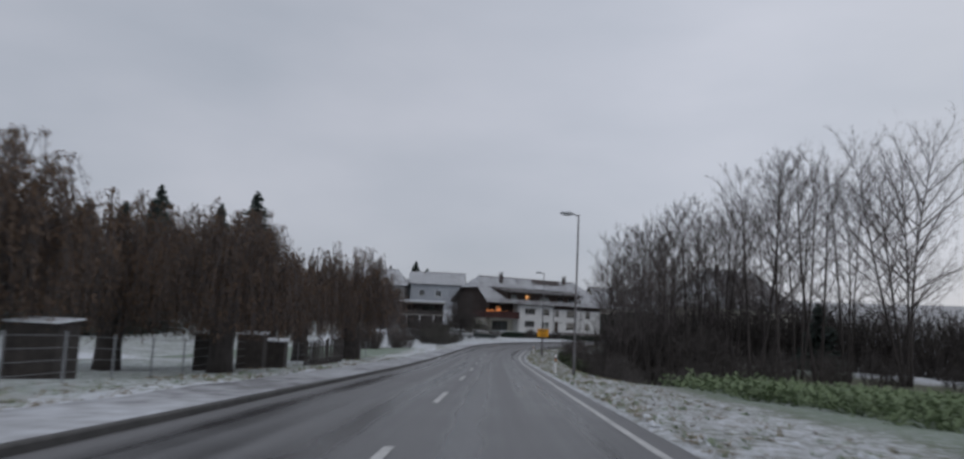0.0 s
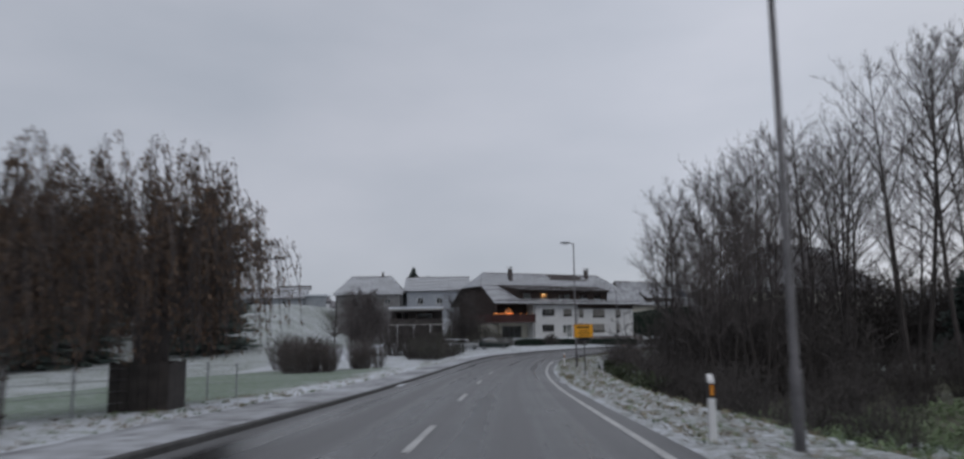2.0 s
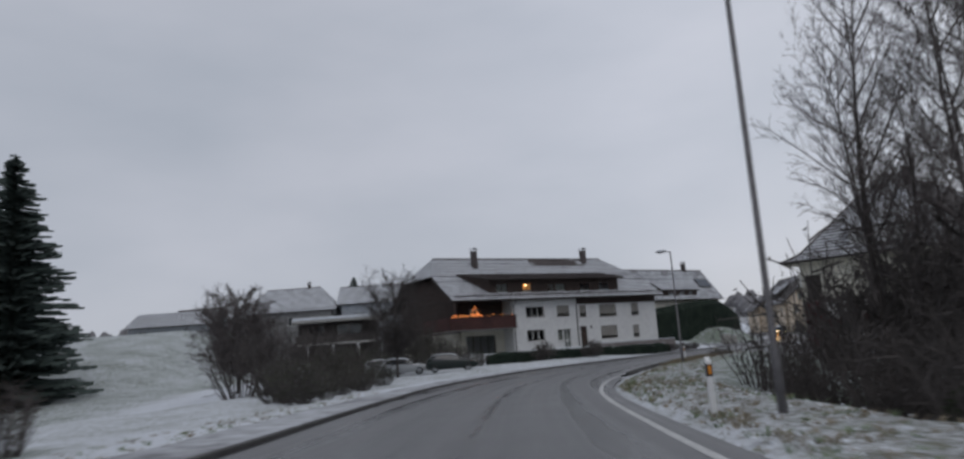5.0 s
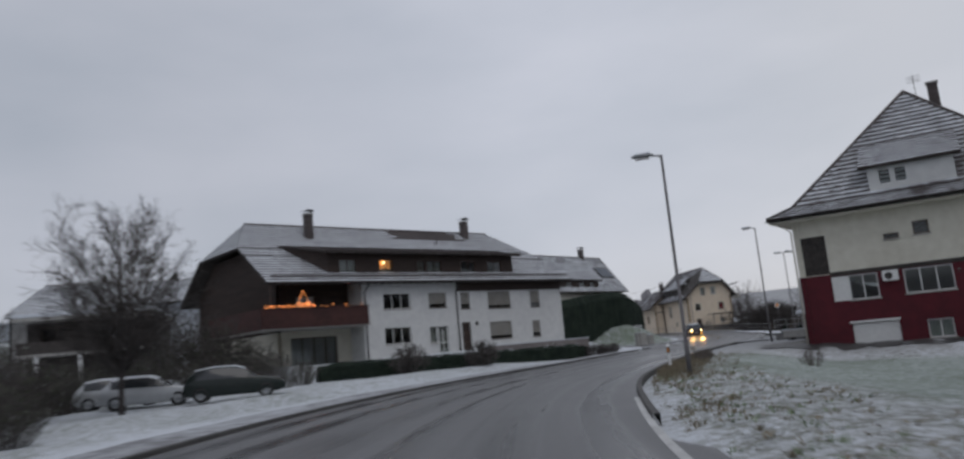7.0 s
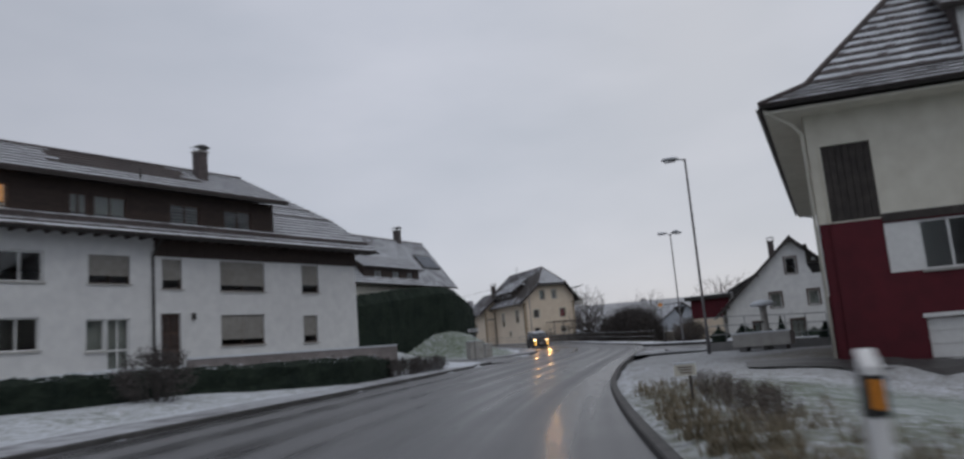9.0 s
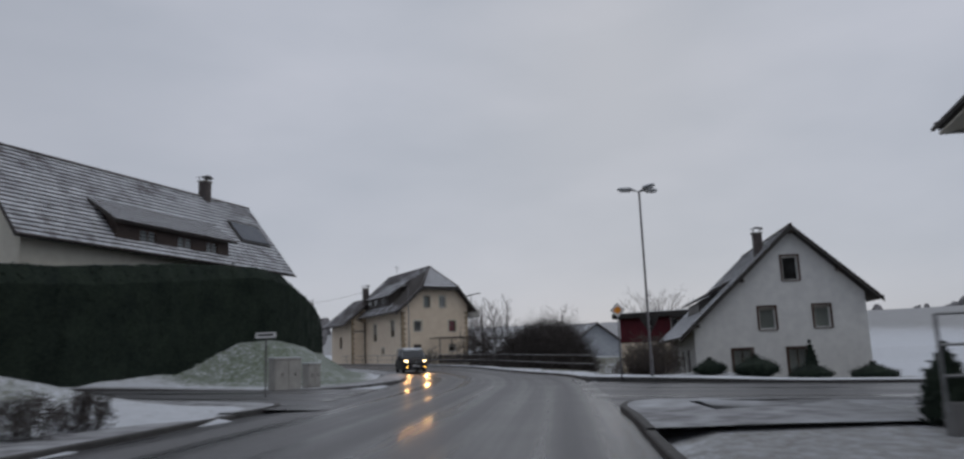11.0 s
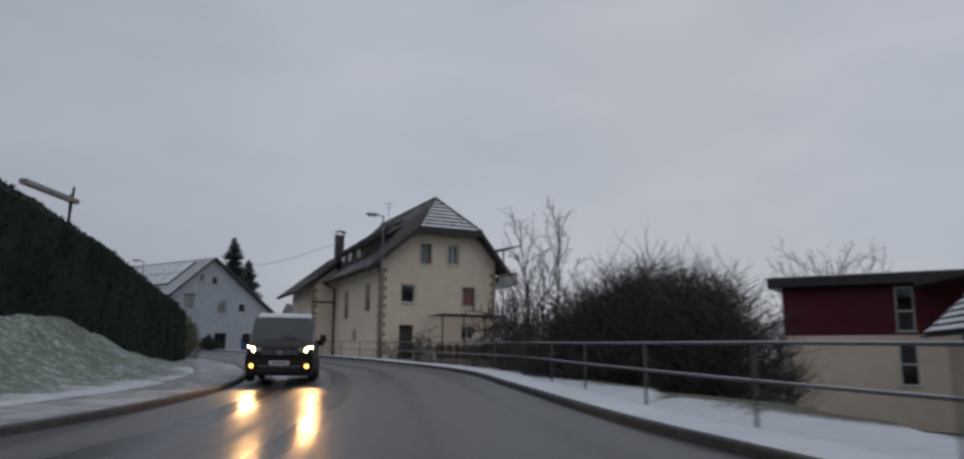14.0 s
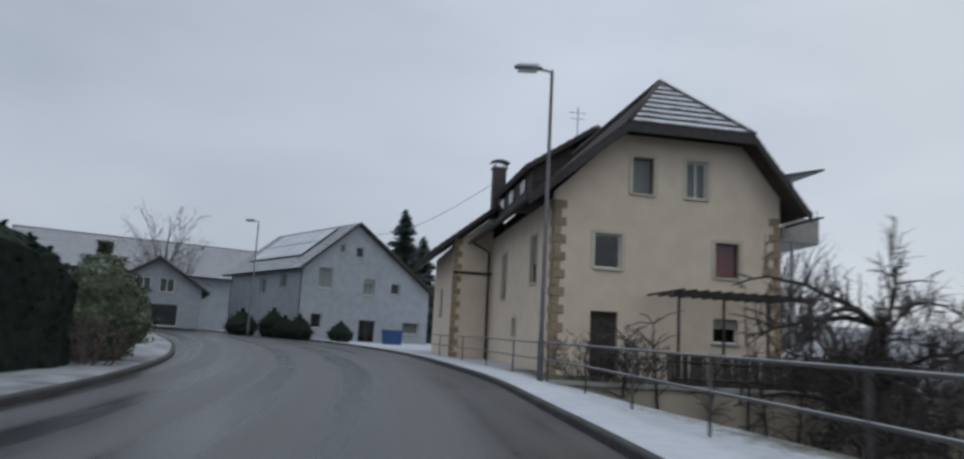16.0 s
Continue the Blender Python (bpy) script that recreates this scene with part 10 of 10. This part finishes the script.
ramp_rail()
for x, y in ((39.9, 158.9), (40.7, 158.2), (41.6, 157.5), (44.4, 156.6)):
    leafy_ball("potted_bush", "dark evergreen bush behind the railing", (x + 0.6, y + 0.7, tz(x, y) + 0.2), 0.45, 1.0, "hedge", 400, cone=True)


def cabinet(x, y, turn, w, d, h):
    t = thing("utility_cabinet", "grey utility cabinet beside the pavement", "cabinet", (x, y, tz(x, y)), turn, group="utility cabinets")
    part("cabinet_body", Build().box(-w / 2, w / 2, -d / 2, d / 2, -0.1, h), M["concrete"], t, bevel=0.02)
    part("lid", Build().box(-w / 2 - 0.03, w / 2 + 0.03, -d / 2 - 0.03, d / 2 + 0.03, h, h + 0.06), M["concrete"], t)
    for u in ((-w / 2 + 0.04, -0.015), (0.015, w / 2 - 0.04)):
        dd = part("cabinet_door", Build().box(u[0], u[1], -d / 2 - 0.02, -d / 2 - 0.001, 0.12, h - 0.06), M["concrete"], t)
        part("handle", Build().box((u[0] + u[1]) / 2 - 0.02, (u[0] + u[1]) / 2 + 0.02, -d / 2 - 0.045, -d / 2 - 0.021, h * 0.5, h * 0.5 + 0.14), M["gutter"], dd)
    part("snow_cap", Build().box(-w / 2, w / 2, -d / 2, d / 2, h + 0.061, h + 0.11), M["snow"], t, bevel=0.02)
    return t


cabinet(40.0, 187.3, 22, 1.5, 0.45, 1.45)
cabinet(41.7, 188.6, 28, 0.85, 0.4, 1.05)


t_ = thing("marker_sign", "small pale marker plate with reddish writing, snow on top", "sign", (23.27, 141.31, tz(23.27, 141.31)), -42)
part("post", Build().box(0.05, 0.09, 0.0, 0.04, -0.2, 0.46), M["dark_wood"], t_)
part("plate", Build().box(-0.18, 0.18, -0.03, -0.001, 0.46, 0.65), M["pale_wall"], t_, bevel=0.01)
for k in range(3):
    part("lettering_bar", Build().box(-0.12 + 0.02 * k, 0.12, -0.034, -0.0305, 0.59 - 0.045 * k, 0.61 - 0.045 * k), M["red_wood"], t_)
part("snow_cap", Build().box(-0.18, 0.18, -0.04, 0.03, 0.651, 0.68), M["snow"], t_, bevel=0.012)
st = thing("street_sign", "small street-name sign on a post at the corner", "road sign", (37.2, 181.0, tz(37.2, 181.0)), -50)
part("post", Build().tube([(0, 0, -0.2), (0, 0, 2.5)], [0.03, 0.03], 8), M["pole"], st)
part("plate", Build().box(-0.42, 0.42, -0.045, -0.03, 2.3, 2.5), M["white_paint"], st)
part("lettering_bar", Build().box(-0.32, 0.32, -0.05, -0.046, 2.37, 2.44), M["black"], st)
garden_fence(69.9, 226.2, 76.9, 225.85, 1.2, 2.15, "dark close-boarded fence on the terrace", 0.108)


def climbing_vine(u, lean, hgt, seed):
    """A bare vine with two or three arms on the terrace wall."""
    rnd = random.Random(seed)
    t = thing("climbing_vine", "bare twisted vine trained up the retaining wall", "vine", (70.0, 230.6, 0), -3, group="vines on the terrace wall")
    pts = [(u, -5.1, tz(70 + u, 225.4) - 0.1)]
    for k in range(1, 8):
        pts.append((u + lean * k / 7 + rnd.uniform(-0.07, 0.07), -5.12 + rnd.uniform(-0.03, 0.03), pts[0][2] + (hgt - pts[0][2]) * k / 7))
    part("trunk", Build().tube(pts, [0.06, 0.05, 0.05, 0.045, 0.04, 0.03, 0.025, 0.015], 5), M["bark"], t, smooth=True)
    for k in range(16):
        p = Vector(pts[rnd.randrange(3, 8)])
        s = rnd.choice((-1, 1))
        q = p + Vector((s * rnd.uniform(0.3, 0.9), rnd.uniform(-0.1, 0.15), rnd.uniform(-0.2, 0.6)))
        part("shoot", Build().tube([p, p.lerp(q, 0.5) + Vector((0, -0.03, 0.1)), q], [0.02, 0.015, 0.007], 4, cap=False), M["twig"], t)


for k, (u, lean, hgt) in enumerate(((-1.6, 0.3, 2.4), (-0.2, -0.4, 2.9), (0.9, 0.3, 2.2), (1.9, 0.5, 2.7), (2.9, -0.3, 2.0), (3.6, 0.2, 1.7), (4.5, 0.4, 2.3), (5.6, -0.3, 2.6), (6.8, 0.3, 2.0), (8.2, 0.4, 2.4))):
    climbing_vine(u, lean, hgt, 300 + k)
TB = shrub(86, 1.7, 2.2, "tangled bare garden shrub behind the terrace edge", stems=40, twig="thicket", leaf=2, leaf_mat="thicket", group="terrace shrubs", fine=9, dome=0.5, thick=0.8)
for k, (x, y, s) in enumerate(((67.6, 226.4, 0.9), (68.8, 226.0, 1.0), (74.8, 226.4, 0.8), (76.2, 226.4, 0.9), (78.2, 226.6, 1.0), (79.6, 226.4, 1.1), (72.4, 227.2, 0.6))):
    m_ = pose(x, y, 1.15, 0, 0, 70 * k) @ Matrix.Diagonal((s, s, s, 1))
    if k == 0:
        TB.matrix_basis = m_
    else:
        copy_thing(TB, m_ @ Matrix.Diagonal((1 / TB.scale[0], 1 / TB.scale[0], 1 / TB.scale[0], 1)))

GB = shrub(99, 2.3, 2.6, "dense brown-green garden bush beside the snowy pavement", stems=64, twig="twig", leaf=4, leaf_mat="shrub", group="bushes beside the white house", fine=9, dome=0.8, thick=0.8)
for k, (x, y, s) in enumerate(((57.6, 182.9, 1.1), (58.9, 184.9, 1.1), (57.2, 181.3, 0.85), (58.6, 183.2, 1.1))):
    if k == 0:
        first_place(GB, x, y, scale=s)
    else:
        place(GB, x, y, 50 * k, s)

# ---- background buildings and woods ----
gable_house("far_house", "grey house with twin snowy gables up the road", (43.6, 275.5, 0), 10, 7.4, 10, 2.4, 5.6, 8.4, "gray_wall", "tile_full", front=((2.0, 3.2, 5.4, 6.6), (3.9, 5.1, 5.4, 6.6), (1.0, 5.6, 2.5, 4.4)), gable_mat="gray_wall", win=dict(panes=2))
gable_house("far_barn", "large house under one long snowy roof", (24, 312, 0), -72, 12, 30, 2.5, 9.0, 13.6, "gray_wall", "tile_full", over=1.0)
gable_house("valley_cottage", "grey gabled house with snowy roof beyond the stream", (100.0, 240.5, 0), -20, 8.5, 12, -4.0, 2.9, 6.3, "gray_wall", "tile_full", front=((1.8, 3.4, -0.6, 1.2), (5.0, 6.6, -0.6, 1.2)), win=dict(panes=2))
gable_house("hill_cabin", "dark small cabin on the snowy slope", (-80, 205, 0), 10, 8, 6, 3.0, 8.5, 10.0, "dark_wall", "tile_full")


def far_woods():
    """Wooded skyline: many small pointed and rounded crowns on the distant hills."""
    rnd = random.Random(44)
    b = Build()
    for k in range(1200):
        a = rnd.uniform(-2.2, 2.2)
        r = rnd.uniform(360, 1100)
        if math.sin(a * 3.1 + r * 0.004) + rnd.uniform(-0.5, 0.5) < 0.1:
            continue
        x, y = 20 + r * math.sin(a), 120 + r * math.cos(a)
        z = tz(x, y) - 1.5
        h, w = rnd.uniform(7, 13), rnd.uniform(3.5, 7)
        n = 6
        k0 = len(b.v)
        for ring, (rr, zz) in enumerate(((w * 0.7, 0), (w, h * 0.4), (w * 0.85, h * 0.68), (w * 0.45, h * 0.9))):
            for j in range(n):
                w_ = 2 * math.pi * j / n + rnd.uniform(-0.3, 0.3)
                q = rr * rnd.uniform(0.7, 1.2)
                b.v.append((x + q * math.cos(w_), y + q * math.sin(w_), z + zz * rnd.uniform(0.9, 1.1)))
        b.v.append((x, y, z + h))
        for ring in range(3):
            for j in range(n):
                j2 = (j + 1) % n
                b.f.append((k0 + ring * n + j, k0 + ring * n + j2, k0 + (ring + 1) * n + j2, k0 + (ring + 1) * n + j))
        for j in range(n):
            b.f.append((k0 + 3 * n + j, k0 + 3 * n + (j + 1) % n, k0 + 4 * n))
    # the crowns take the pale grey that carries the haze
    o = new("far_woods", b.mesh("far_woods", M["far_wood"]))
    return tagged(o, "distant wintry woods along the hills", "woods", "", "stuff")


far_woods()
cab = thing("overhead_cable", "thin sagging overhead cable between two houses", "cable")
pts = [(69.0 - 4.2 * k / 16, 243 + 33.2 * k / 16, 10.6 + 1.2 * k / 16 - 0.8 * math.sin(math.pi * k / 16)) for k in range(17)]
part("cable_run", Build().tube(pts, [0.018] * 17, 4), M["black"], cab)
bin_ = thing("blue_bin", "blue plastic container beside the grey house", "bin", (66.2, 262.5, tz(66.2, 262.5)), 20)
bin_.scale = (0.75, 0.75, 0.85)
M["blue"] = two("blue_plastic", (0.02, 0.05, 0.16), (0.03, 0.08, 0.22), 4.0, rough=0.5)
part("bin_body", Build().hull8([(-0.8, -0.5, 0), (0.8, -0.5, 0), (0.8, 0.5, 0), (-0.8, 0.5, 0)], [(-0.9, -0.55, 1.15), (0.9, -0.55, 1.15), (0.9, 0.55, 1.15), (-0.9, 0.55, 1.15)]), M["blue"], bin_, bevel=0.03)
part("bin_lid", Build().box(-0.93, 0.93, -0.58, 0.58, 1.151, 1.23), M["blue"], bin_, bevel=0.02)
for x, y, r, h in ((57.5, 268, 1.1, 2.4), (59.5, 264.5, 1.0, 2.0), (62.5, 263.5, 0.9, 1.5), (55.0, 270, 1.2, 2.2), (58.4, 266.0, 0.9, 1.9)):
    leafy_ball("evergreen_bush", "dark evergreen bush in front of the grey house", (x, y, tz(x, y)), r, h, "hedge", 1100, lsize=0.07)
place(F, 74.4, 306, 100, 0.47)
